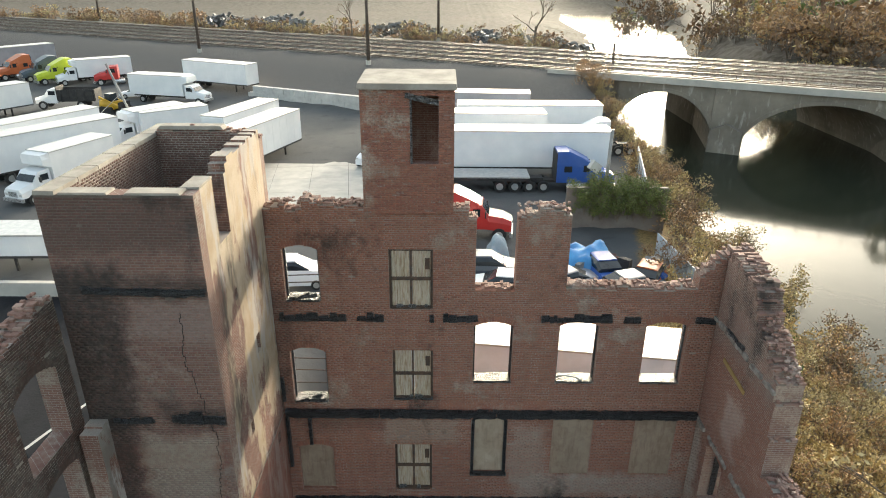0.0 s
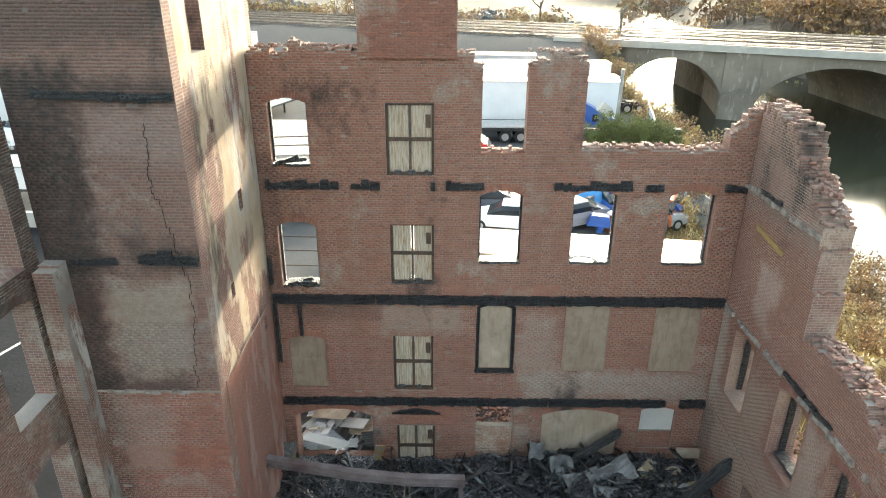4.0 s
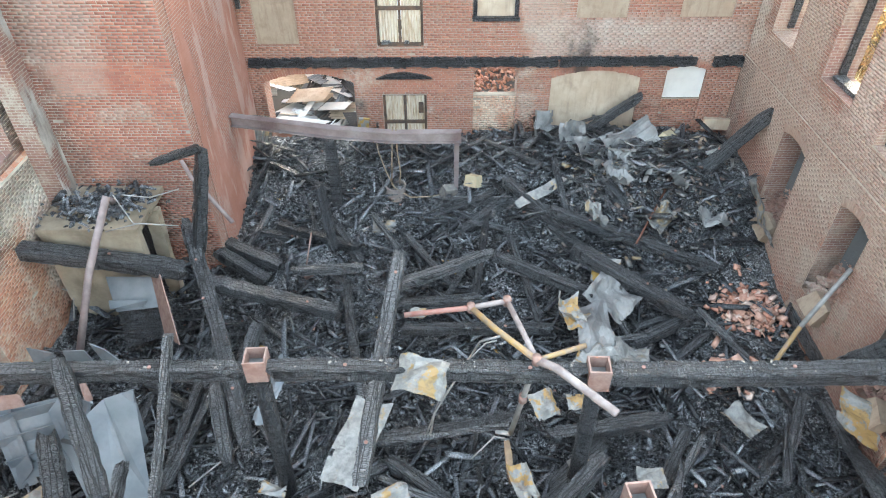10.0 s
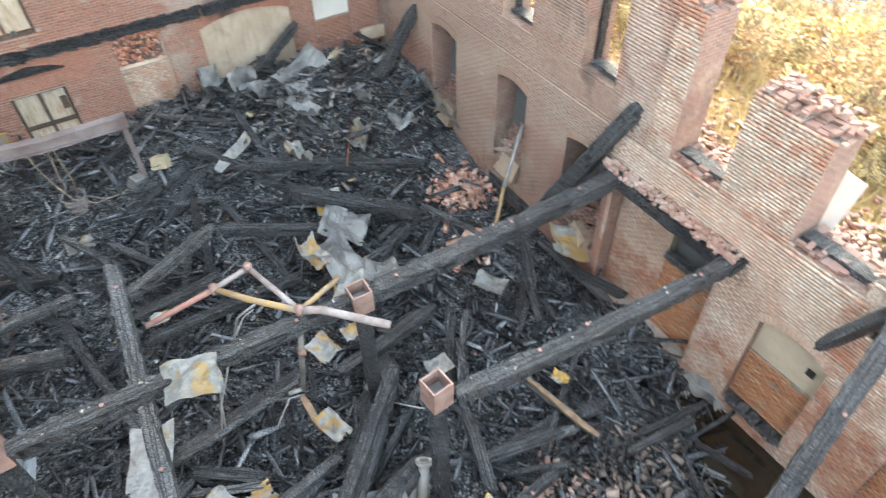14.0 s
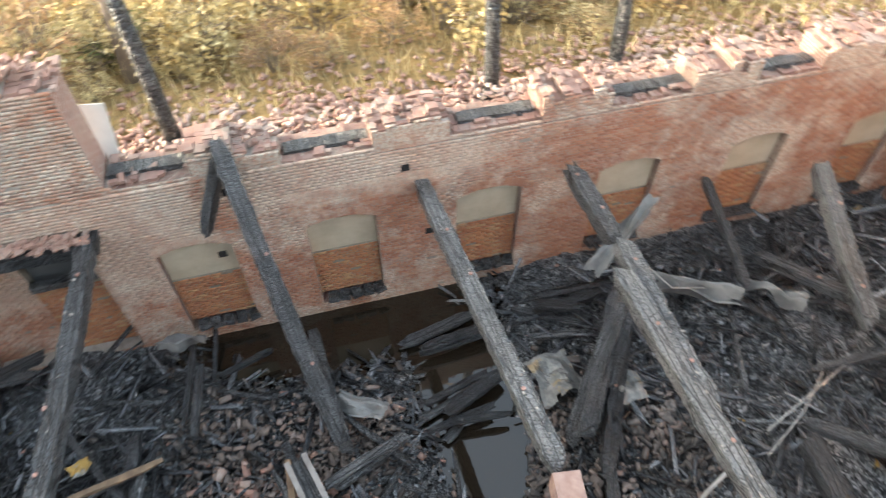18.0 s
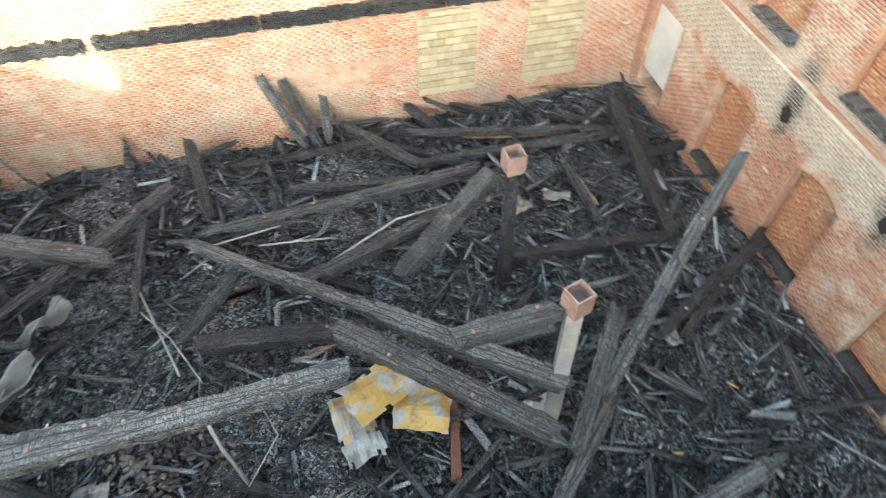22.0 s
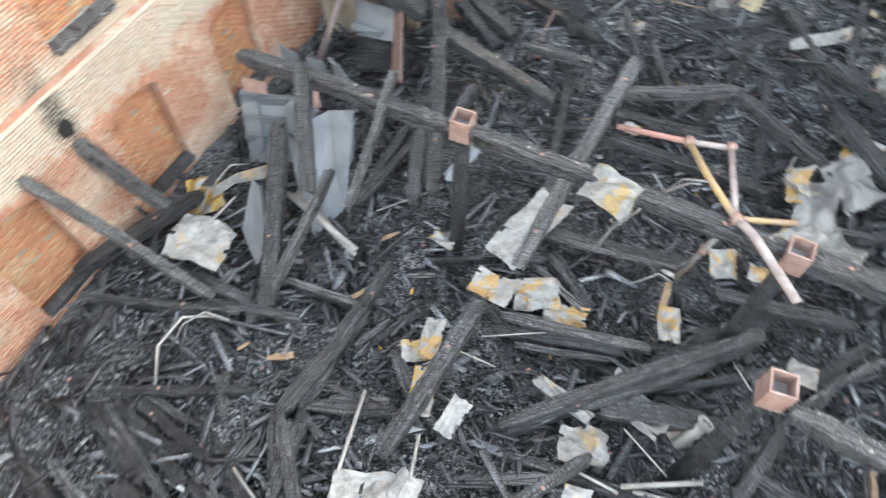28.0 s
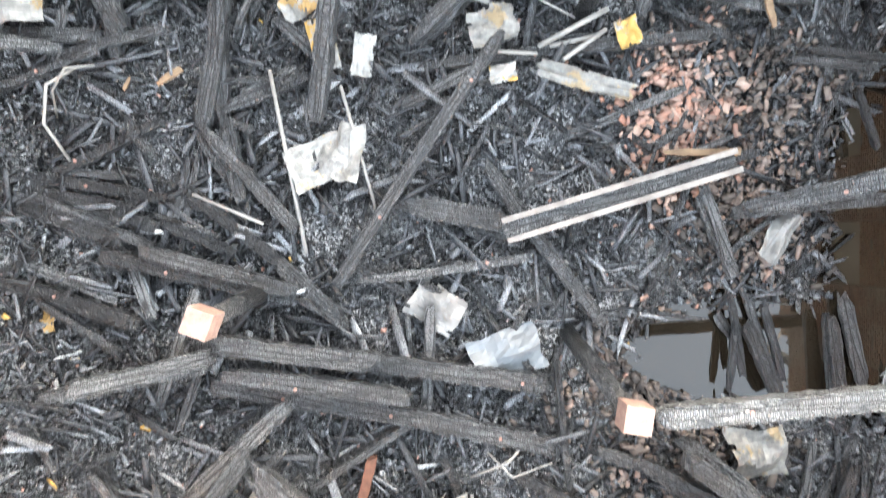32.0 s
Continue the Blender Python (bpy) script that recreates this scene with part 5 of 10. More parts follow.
wall("wall_pilaster", "brick pilaster with a strip of white plaster", "y", -8.45, 1, 11.95, 12.5, -0.6, ragged([(11.95, 10.85), (12.5, 11.0)], 0.1, 0.08, 45), [], 0.44, M_PILASTER, M_TOWERC, 35, laid=False, joint=M_PILASTER)
# socket holes of burnt joists: flat black plates stand for the shade inside
M_HOLE = plain("hole_shade", (0.008, 0.008, 0.008), (0.016, 0.015, 0.014), 4, 0.95)
for c, z in SOCKETS:
    n = 11
    rim = [(0.15 * math.cos(2 * math.pi * k / n) * rng.uniform(0.75, 1.15), 0.19 * math.sin(2 * math.pi * k / n) * rng.uniform(0.75, 1.15)) for k in range(n)]
    g = Geo().add([(-8.881, c + a, z + b) for a, b in rim] + [(-8.889, c + a, z + b) for a, b in rim], [tuple(range(n)), tuple(range(2 * n - 1, n - 1, -1))] + [((k + 1) % n, k, n + k, n + (k + 1) % n) for k in range(n)])
    single("joist_socket", g, M_HOLE, "flat black plate for the dark inside a burnt-out joist socket", "socket", "joist sockets")
# the long crack down the tower: black strips on the face paint its shade
g = Geo()
CR = [(-6.2, 13.9), (-6.25, 13.16), (-6.29, 12.57), (-6.16, 12.3), (-6.05, 11.66), (-5.8, 10.39), (-5.88, 9.18), (-6.02, 8.05), (-5.95, 7.6)]
for (x0, z0), (x1, z1) in zip(CR, CR[1:]):
    k = max(2, int(abs(z1 - z0) / 0.136))
    lx, lz = x0, z0
    for i in range(1, k + 1):
        nx0, nz0 = x0 + (x1 - x0) * i / k + rng.uniform(-0.05, 0.05), z0 + (z1 - z0) * i / k
        g.bar((lx, 12.487, lz), (lx, 12.487, nz0), 0.010, rng.uniform(0.006, 0.02))
        g.bar((lx, 12.487, nz0), (nx0, 12.487, nz0), 0.010, rng.uniform(0.006, 0.014))
        lx, lz = nx0, nz0
single("wall_crack", g, M_HOLE, "thin black strips for the dark of a long stepped crack in the tower brickwork", "crack", kind="structure")
# putlog holes: black plates on the face, painted as their dark inside
for y0, z0 in ((-1.9, 1.6), (2.0, 2.1), (1.55, 3.6), (-1.5, 3.4)):
    single("putlog_hole", Geo().box((8.335, y0, z0), (0.02, 0.16, 0.15), None, 0.9), M_HOLE, "small black plate for the dark of a hole in the brickwork", "hole", "putlog holes")


# ---- charred timbers ----
M_RUSTW = plain("rusted_bar", (0.085, 0.035, 0.022), (0.15, 0.065, 0.04), 5, 0.8, 0.1, 0.4, 40)
M_PALEPIPE = plain("greyed_pipe", (0.22, 0.213, 0.205), (0.34, 0.33, 0.31), 3, 0.6, 0.3, 0.2, 30)
M_WASHER = plain("rust_red_washer", (0.27, 0.15, 0.122), (0.36, 0.225, 0.185), 9, 0.8, 0.1, 0.2, 60)
M_PINK = plain("heat_pinked_steel", (0.21, 0.125, 0.10), (0.30, 0.21, 0.178), 6, 0.75, 0.1, 0.2, 40)
M_STEEL = plain("blue_grey_steel", (0.125, 0.143, 0.16), (0.205, 0.22, 0.233), 1.4, 0.55, 0.2, 0.15, 14)
M_ZINC = plain("scorched_sheet", (0.11, 0.11, 0.11), (0.255, 0.252, 0.243), 1.6, 0.6, 0.15, 0.25, 12)


M_RAW = plain("scorched_raw_wood", (0.13, 0.085, 0.055), (0.26, 0.18, 0.11), 3.5, 0.85, 0, 0.3, 40)


def beam_shape(p, q, w, h, material, name, label, group):
    """A timber in its own axes: x along it; its section uneven, its ends burnt narrower."""
    p, q = Vector(p), Vector(q)
    l = (q - p).length
    n = max(4, int(l / 0.12))
    g = Geo()
    e0, e1 = rng.uniform(0.55, 0.95), rng.uniform(0.55, 0.95)
    bow = rng.uniform(-0.012, 0.012) * l
    for i in range(n + 1):
        t = i / n
        k = min(1, e0 + t * l * 1.6, e1 + (1 - t) * l * 1.6)
        for a, b in ((-0.82, -1), (0.82, -1), (1, -0.8), (1, 0.82), (0.84, 1), (-0.84, 1), (-1, 0.82), (-1, -0.8)):
            f = k * (1 + rng.uniform(-0.14, 0.06))
            g.v.append((t * l + (rng.uniform(-0.4, 0.4) * w if i in (0, n) else 0), a * w / 2 * f + bow * math.sin(math.pi * t), b * h / 2 * f))
    g.f += [tuple(range(7, -1, -1)), tuple(8 * n + i for i in range(8))]
    for i in range(n):
        g.f += [(8 * i + k, 8 * i + (k + 1) % 8, 8 * i + 8 + (k + 1) % 8, 8 * i + 8 + k) for k in range(8)]
    ob = new(name, mesh(name, g.v, g.f, material))
    ob.matrix_basis = Matrix.Translation(p) @ (q - p).to_track_quat("X", "Z").to_matrix().to_4x4()
    tagged(ob, label, "timber", group)
    return ob, l


def washers(ob, l, w, h, n):
    """Rusty washer plates on a timber's upper face."""
    for i in range(n):
        c = Vector((l * (i + rng.uniform(0.2, 0.8)) / n, rng.uniform(-0.2, 0.2) * w, h * 0.5 - 0.005))
        part("washer", Geo().rod(c, c + Vector((0, 0, 0.02)), 0.032, 7), M_WASHER, ob)


def girder(p, q, w, h, material):
    ob, l = beam_shape(p, q, w * 1.15, h * 1.15, material, "charred_girder", "heavy charred timber girder, cracked into black scales", "floor girders")
    washers(ob, l, w * 1.15, h * 1.15, max(2, int(l / 1.5)))
    g = Geo()
    for _ in range(int(l * 3.5)):
        e = rng.choice([0.010, 0.013, 0.016, 0.022, 0.034])
        g.box((rng.uniform(0.1, l - 0.1), rng.uniform(-0.4, 0.4) * w, h * 0.575 + e * 0.2), (e * 1.6, e, e * 0.6), pose(0, 0, 0, rng.uniform(-20, 20), rng.uniform(-20, 20), rng.uniform(0, 180)).to_3x3(), 0.8)
    part("debris", g, M_PLASTER, ob, "pale plaster crumbs", kind="stuff")


def timber(p, q, w, h, material):
    grey = material is M_CHAR2
    ob, l = beam_shape(p, q, w, h, material, "charred_timber", "ash-grey burnt timber lying in the debris" if grey else "black charred timber lying in the debris", "charred timbers")
    if l > 2.6:
        washers(ob, l, w, h, max(1, int(l / 1.9)))


def plank(p, q, w, h, material):
    beam_shape(p, q, w, h, material, "charred_plank", "split charred plank lying in the debris", "charred planks")


def pole(p, q, w, h, material):
    single("burnt_pole", Geo().rod(p, q, w / 2, 8, w / 2.3), material, "thin scorched pole lying in the debris", "pole", "poles", smooth=True)


girder((-7.4, 6.72, 3.15), (-3.2, 6.78, 3.15), 0.24, 0.24, M_CHAR)
girder((-2.84, 6.80, 3.15), (2.26, 6.69, 3.15), 0.25, 0.25, M_CHAR)
timber((-0.87, 9.74, 3.10), (-1.33, 5.42, 2.00), 0.26, 0.28, M_CHAR2)
timber((-1.70, 4.69, 1.60), (-2.22, 2.05, 0.40), 0.31, 0.31, M_CHAR)
timber((-5.95, 11.94, 2.20), (-3.65, 6.87, 0.90), 0.33, 0.33, M_CHAR)
timber((-6.03, 14.04, 2.90), (-6.66, 13.59, 0.50), 0.38, 0.38, M_CHAR)
timber((-7.11, 13.67, 2.75), (-6.04, 14.04, 2.85), 0.22, 0.27, M_CHAR3)
timber((-8.95, 10.50, 2.60), (-5.56, 10.49, 2.00), 0.39, 0.35, M_CHAR)
timber((-5.41, 10.54, 1.70), (-2.37, 10.39, 0.80), 0.33, 0.30, M_CHAR)
timber((-6.03, 6.68, 3.50), (-5.33, 5.28, 1.90), 0.28, 0.25, M_CHAR)
timber((-6.68, 6.41, 2.00), (-5.45, 3.51, 0.40), 0.33, 0.30, M_CHAR)
plank((-4.43, 7.12, 3.60), (-4.53, 5.28, 1.90), 0.13, 0.20, M_CHAR2)
plank((-5.24, 5.91, 1.90), (-5.56, 3.40, 0.30), 0.16, 0.25, M_CHAR2)
timber((-3.88, 9.40, 1.50), (-4.25, 7.83, 0.70), 0.25, 0.23, M_CHAR)
timber((-4.71, 9.36, 1.20), (-4.61, 8.08, 1.20), 0.25, 0.23, M_CHAR)
timber((-4.89, 8.47, 0.90), (-5.17, 6.39, 0.30), 0.20, 0.20, M_CHAR)
timber((-4.32, 7.77, 1.60), (-3.99, 6.68, 0.70), 0.28, 0.28, M_CHAR)
timber((-0.99, 11.12, 1.00), (1.10, 11.65, 1.50), 0.25, 0.25, M_CHAR2)
timber((1.17, 11.66, 1.40), (3.42, 10.95, 0.80), 0.25, 0.25, M_CHAR)
timber((3.18, 12.04, 1.28), (5.59, 10.67, 0.50), 0.34, 0.34, M_CHAR)
timber((2.77, 13.50, 1.35), (6.79, 12.14, 0.51), 0.27, 0.27, M_CHAR)
timber((-3.67, 11.83, 0.80), (-2.01, 11.83, 0.90), 0.21, 0.21, M_CHAR2)
plank((-1.00, 10.87, 0.60), (0.81, 10.96, 0.70), 0.28, 0.17, M_CHAR)
timber((-0.97, 10.16, 0.50), (2.38, 10.16, 0.50), 0.23, 0.23, M_CHAR)
pole((-1.18, 7.12, 0.60), (1.24, 7.45, 0.70), 0.15, 0.15, M_CHAR2)
timber((-0.51, 3.38, 0.30), (2.85, 6.53, 0.90), 0.31, 0.28, M_CHAR)
timber((0.42, 4.14, 0.50), (2.25, 5.82, 0.80), 0.24, 0.22, M_CHAR)
plank((-1.50, 4.98, 0.30), (0.82, 5.49, 0.50), 0.21, 0.17, M_CHAR)
timber((0.78, 4.36, 0.40), (2.32, 4.71, 0.70), 0.36, 0.36, M_CHAR)
timber((-4.07, 2.05, 0.30), (-3.77, 4.23, 0.60), 0.27, 0.24, M_CHAR)
timber((-5.50, 4.22, 0.30), (-3.93, 4.25, 0.40), 0.13, 0.13, M_CHAR)
plank((-7.61, 2.89, 0.20), (-4.76, 3.54, 0.50), 0.17, 0.14, M_CHAR)
timber((-7.72, 3.51, 0.40), (-5.80, 3.46, 0.40), 0.25, 0.18, M_CHAR)
plank((3.58, 4.31, 0.20), (6.11, 4.12, 0.20), 0.24, 0.17, M_CHAR)
timber((-0.30, 3.01, 0.20), (4.41, 3.46, 0.40), 0.19, 0.19, M_CHAR)
timber((-1.92, -0.80, 0.30), (0.83, 3.28, 1.00), 0.22, 0.22, M_CHAR)
timber((-4.10, -1.74, 0.50), (1.66, -2.37, 0.50), 0.32, 0.26, M_CHAR)
timber((-3.98, -2.42, 0.40), (1.79, -3.44, 0.40), 0.32, 0.26, M_CHAR)
timber((-6.83, -2.63, 0.50), (-3.97, -2.10, 0.60), 0.23, 0.18, M_CHAR2)
timber((-4.41, -4.38, 0.30), (-2.63, -2.69, 0.70), 0.30, 0.24, M_CHAR2)
plank((-2.88, -0.35, 0.30), (-1.77, -1.37, 0.40), 0.31, 0.18, M_CHAR)
timber((-5.56, -0.26, 0.30), (-2.66, -0.98, 0.30), 0.25, 0.20, M_CHAR)
timber((-1.51, -0.66, 0.30), (1.40, -0.25, 0.40), 0.15, 0.15, M_CHAR2)
plank((-0.62, 0.61, 0.30), (1.03, 0.33, 0.30), 0.38, 0.19, M_CHAR)
timber((4.76, 0.49, 0.40), (7.33, 0.73, 0.40), 0.25, 0.20, M_CHAR)
timber((-4.19, 1.87, 0.40), (-3.39, 0.64, 0.20), 0.25, 0.20, M_CHAR)
timber((-7.63, 1.18, 0.30), (-3.27, 0.42, 0.20), 0.21, 0.17, M_CHAR3)
timber((-6.82, 0.13, 0.20), (-4.09, 1.24, 0.20), 0.19, 0.16, M_CHAR3)
plank((-0.55, 3.38, 0.30), (0.07, 3.78, 0.40), 0.29, 0.17, M_CHAR3)
timber((0.65, 1.34, 0.20), (2.64, -1.36, 0.20), 0.25, 0.18, M_CHAR)
plank((4.23, 0.81, 0.30), (4.90, -0.58, 0.20), 0.21, 0.15, M_CHAR2)
timber((2.60, -3.59, 0.20), (4.92, -4.38, 0.20), 0.23, 0.16, M_CHAR)
plank((5.19, -1.38, 0.00), (5.74, -2.66, 0.00), 0.26, 0.13, M_CHAR3)
plank((6.66, -1.28, 0.00), (6.86, -2.85, 0.00), 0.24, 0.12, M_CHAR3)
plank((4.99, -1.48, 0.00), (4.90, -2.56, 0.00), 0.14, 0.08, M_CHAR3)
timber((1.84, -2.01, 0.40), (2.12, -4.37, 0.20), 0.12, 0.12, M_CHAR3)
pole((-0.70, -0.69, 0.20), (-0.65, -1.95, 0.20), 0.11, 0.11, M_CHAR2)
girder((2.86, 4.27, 3.15), (8.18, 3.90, 3.20), 0.25, 0.25, M_CHAR)
timber((2.02, 7.27, 0.60), (4.39, 7.67, 0.60), 0.29, 0.24, M_CHAR)
timber((4.01, 6.04, 0.20), (4.98, 7.30, 0.30), 0.16, 0.16, M_CHAR)
plank((5.20, 5.21, 0.20), (5.65, 3.72, 0.10), 0.12, 0.12, M_CHAR2)
timber((5.77, 10.73, 0.30), (2.78, 13.29, 0.91), 0.28, 0.28, M_CHAR)
timber((-2.99, 14.01, 0.65), (-2.05, 12.54, 0.40), 0.23, 0.23, M_CHAR)
timber((-5.62, 12.42, 0.90), (-4.34, 11.94, 0.30), 0.30, 0.30, M_CHAR)
plank((-2.41, 11.76, 0.30), (-1.59, 8.01, 0.40), 0.23, 0.18, M_CHAR)
plank((-1.08, 6.96, 0.30), (0.06, 6.12, 0.20), 0.34, 0.17, M_CHAR)
timber((3.21, 3.81, 0.40), (3.62, 5.24, 0.60), 0.24, 0.19, M_CHAR)
timber((1.64, 5.13, 0.30), (3.47, 6.43, 0.40), 0.15, 0.15, M_CHAR)
timber((-4.23, 12.39, 0.50), (-5.61, 12.81, 0.90), 0.32, 0.32, M_CHAR)
timber((-2.19, 12.93, 0.60), (-4.31, 13.50, 0.91), 0.21, 0.21, M_CHAR3)
timber((-3.23, 14.02, 1.80), (-2.85, 12.94, 0.60), 0.26, 0.26, M_CHAR3)
timber((-5.18, 13.75, 0.52), (-2.08, 13.04, 0.42), 0.21, 0.21, M_CHAR)
timber((-0.30, 14.02, 0.69), (1.34, 14.12, 1.45), 0.26, 0.26, M_CHAR)
timber((1.64, 14.37, 1.73), (3.22, 13.17, 0.87), 0.25, 0.25, M_CHAR)
timber((0.45, 13.39, 0.70), (1.70, 13.95, 1.48), 0.28, 0.28, M_CHAR)
timber((4.29, 14.14, 1.70), (4.76, 13.65, 1.33), 0.26, 0.26, M_CHAR)
timber((4.08, 16.59, 1.90), (5.57, 16.82, 2.90), 0.23, 0.23, M_CHAR)
timber((6.75, 14.85, 1.35), (8.36, 14.90, 3.42), 0.30, 0.30, M_CHAR)
timber((6.19, 12.76, 0.73), (8.06, 13.09, 0.74), 0.15, 0.15, M_CHAR3)
timber((8.40, 11.06, 0.20), (8.30, 9.48, 0.20), 0.31, 0.25, M_CHAR)
timber((4.36, 9.98, 0.20), (5.91, 10.87, 0.20), 0.29, 0.23, M_CHAR)
timber((-8.95, 16.04, 1.80), (-8.95, 14.95, 0.90), 0.22, 0.22, M_CHAR2)
timber((-7.66, 14.92, 1.20), (-6.78, 11.80, 1.20), 0.15, 0.15, M_CHAR2)
timber((4.87, 7.72, 0.20), (3.88, 6.26, 0.20), 0.24, 0.19, M_CHAR)
timber((1.98, 6.38, 0.20), (3.04, 7.20, 0.40), 0.36, 0.22, M_CHAR)
girder((8.2, 6.68, 3.20), (2.64, 6.68, 3.15), 0.28, 0.28, M_CHAR)
timber((8.40, 6.74, 4.70), (8.03, 8.49, 1.20), 0.36, 0.36, M_CHAR)
timber((8.40, 1.46, 4.60), (4.69, 0.52, 1.20), 0.30, 0.30, M_CHAR)
timber((8.40, 1.49, 4.30), (7.61, 1.97, 3.40), 0.18, 0.24, M_CHAR3)
girder((8.25, -1.78, 2.95), (2.60, -2.20, 3.20), 0.26, 0.26, M_CHAR2)
girder((7.90, -4.49, 3.05), (6.33, -4.79, 2.60), 0.29, 0.29, M_CHAR)
girder((6.26, -4.83, 2.70), (3.05, -4.62, 2.90), 0.31, 0.31, M_CHAR2)
timber((4.03, -3.40, 0.20), (5.64, -4.79, 1.60), 0.33, 0.26, M_CHAR)
timber((4.59, -4.28, 0.30), (5.86, -5.09, 1.60), 0.26, 0.20, M_CHAR)
timber((5.28, 1.53, 0.20), (3.79, 1.21, 0.30), 0.18, 0.18, M_CHAR)
plank((4.84, 1.80, 0.20), (3.79, 1.40, 0.30), 0.12, 0.12, M_CHAR2)
plank((4.37, 0.97, 0.10), (4.63, -0.12, 0.20), 0.20, 0.12, M_CHAR)
timber((4.04, 4.43, 0.20), (5.12, 4.32, 0.30), 0.18, 0.14, M_CHAR)
timber((6.98, 7.68, 0.20), (5.98, 6.76, 0.20), 0.18, 0.14, M_CHAR3)
timber((7.10, 2.62, 0.00), (7.38, 1.60, 0.10), 0.12, 0.12, M_CHAR3)
plank((5.53, -1.09, -0.10), (5.83, -2.40, 0.00), 0.15, 0.08, M_CHAR3)
plank((4.97, -0.96, -0.10), (5.14, -2.31, 0.00), 0.15, 0.07, M_CHAR3)
plank((6.63, -1.27, -0.10), (6.76, -3.31, 0.00), 0.14, 0.08, M_CHAR3)
plank((6.89, -3.79, 0.00), (7.02, -5.27, 0.10), 0.25, 0.15, M_CHAR3)
plank((5.07, 5.28, 0.30), (5.41, 3.74, 0.40), 0.10, 0.10, M_CHAR2)
girder((5.49, -4.45, 2.90), (0.12, -4.68, 3.00), 0.29, 0.26, M_CHAR2)
girder((-1.54, -4.80, 3.00), (-3.08, -4.89, 3.05), 0.28, 0.25, M_CHAR)
girder((6.68, -8.95, 3.00), (4.08, -8.68, 1.80), 0.28, 0.25, M_CHAR)
timber((6.91, -8.84, 0.30), (3.04, -10.96, 1.30), 0.27, 0.25, M_CHAR)
timber((8.22, -7.93, 1.60), (5.97, -7.85, 0.80), 0.18, 0.18, M_CHAR)
timber((2.70, -9.79, 0.80), (-3.44, -9.98, 1.20), 0.27, 0.25, M_CHAR)
timber((0.74, -8.20, 0.60), (-2.45, -9.15, 0.90), 0.29, 0.23, M_CHAR)
timber((2.84, -9.35, 1.10), (-0.68, -6.43, 1.50), 0.24, 0.22, M_CHAR2)
timber((-0.57, -6.43, 1.60), (-3.43, -4.40, 1.40), 0.38, 0.31, M_CHAR2)
timber((0.28, -6.15, 1.90), (-2.92, -3.45, 1.60), 0.40, 0.32, M_CHAR)
timber((-1.20, -7.62, 1.00), (-3.01, -7.96, 3.00), 0.38, 0.34, M_CHAR)
timber((-4.46, -5.20, 2.20), (-3.30, -3.52, 0.60), 0.31, 0.28, M_CHAR)
timber((-7.51, -7.16, 3.20), (-4.13, -4.30, 0.80), 0.27, 0.24, M_CHAR2)
timber((-7.54, -11.87, 0.90), (-7.24, -7.35, 0.40), 0.33, 0.29, M_CHAR3)
timber((-3.54, -7.96, 0.50), (-7.32, -7.60, 0.50), 0.26, 0.23, M_CHAR3)
timber((-0.79, -12.99, 0.50), (-2.34, -11.12, 0.50), 0.25, 0.20, M_CHAR)
timber((-2.38, -11.05, 0.60), (-7.41, -10.97, 0.60), 0.19, 0.17, M_CHAR)
timber((-2.32, -12.32, 0.50), (-7.26, -11.06, 0.70), 0.16, 0.16, M_CHAR)
timber((2.71, -12.06, 1.50), (2.61, -10.84, 0.20), 0.27, 0.27, M_CHAR3)
plank((0.97, -13.40, 2.00), (0.18, -12.57, 0.30), 0.17, 0.25, M_CHAR2)
plank((0.48, -13.40, 1.80), (-0.16, -12.48, 0.30), 0.17, 0.25, M_CHAR)
plank((-0.42, -13.32, 1.20), (-0.38, -12.73, 0.20), 0.23, 0.16, M_CHAR2)
timber((3.80, -10.43, 0.90), (4.11, -8.27, 0.30), 0.17, 0.17, M_CHAR)
timber((1.99, -8.53, 0.90), (3.24, -7.55, 0.30), 0.26, 0.20, M_CHAR)
timber((2.79, -7.13, 0.70), (-0.28, -6.71, 0.80), 0.37, 0.30, M_CHAR3)
pole((7.63, -13.37, 2.00), (6.04, -12.14, 0.30), 0.10, 0.10, M_CHAR2)
timber((-5.63, -10.18, 0.70), (-5.95, -8.54, 0.30), 0.18, 0.14, M_CHAR)
plank((1.98, -12.20, 0.40), (-1.46, -12.16, 0.50), 0.17, 0.13, M_CHAR3)
timber((-2.50, -13.40, 0.50), (-3.19, -12.27, 0.30), 0.23, 0.19, M_CHAR)
timber((-3.72, -13.40, 0.30), (-4.77, -12.68, 0.30), 0.15, 0.12, M_CHAR3)
plank((0.83, -11.20, 0.30), (0.02, -11.28, 0.30), 0.14, 0.11, M_CHAR2)
timber((-1.17, -9.87, 0.80), (-0.81, -8.36, 0.40), 0.15, 0.12, M_CHAR)
timber((-2.64, -6.05, 0.40), (-3.77, -6.99, 0.50), 0.15, 0.14, M_CHAR3)
timber((6.79, -5.54, 0.50), (3.88, -3.53, 0.90), 0.34, 0.28, M_CHAR)
timber((6.07, -5.36, 0.40), (3.20, -3.66, 0.50), 0.29, 0.23, M_CHAR3)
timber((6.91, -3.78, 0.30), (6.63, -4.57, 0.30), 0.23, 0.16, M_CHAR3)
timber((2.46, -4.57, 0.40), (1.21, -3.99, 0.30), 0.21, 0.17, M_CHAR3)
timber((-1.57, -5.03, 0.40), (-1.27, -3.67, 0.30), 0.18, 0.14, M_RUSTW)
timber((-5.19, -5.03, 0.30), (-6.08, -3.79, 0.30), 0.16, 0.14, M_CHAR3)
timber((-8.77, -6.79, 0.90), (-5.84, -5.37, 0.50), 0.25, 0.23, M_CHAR3)
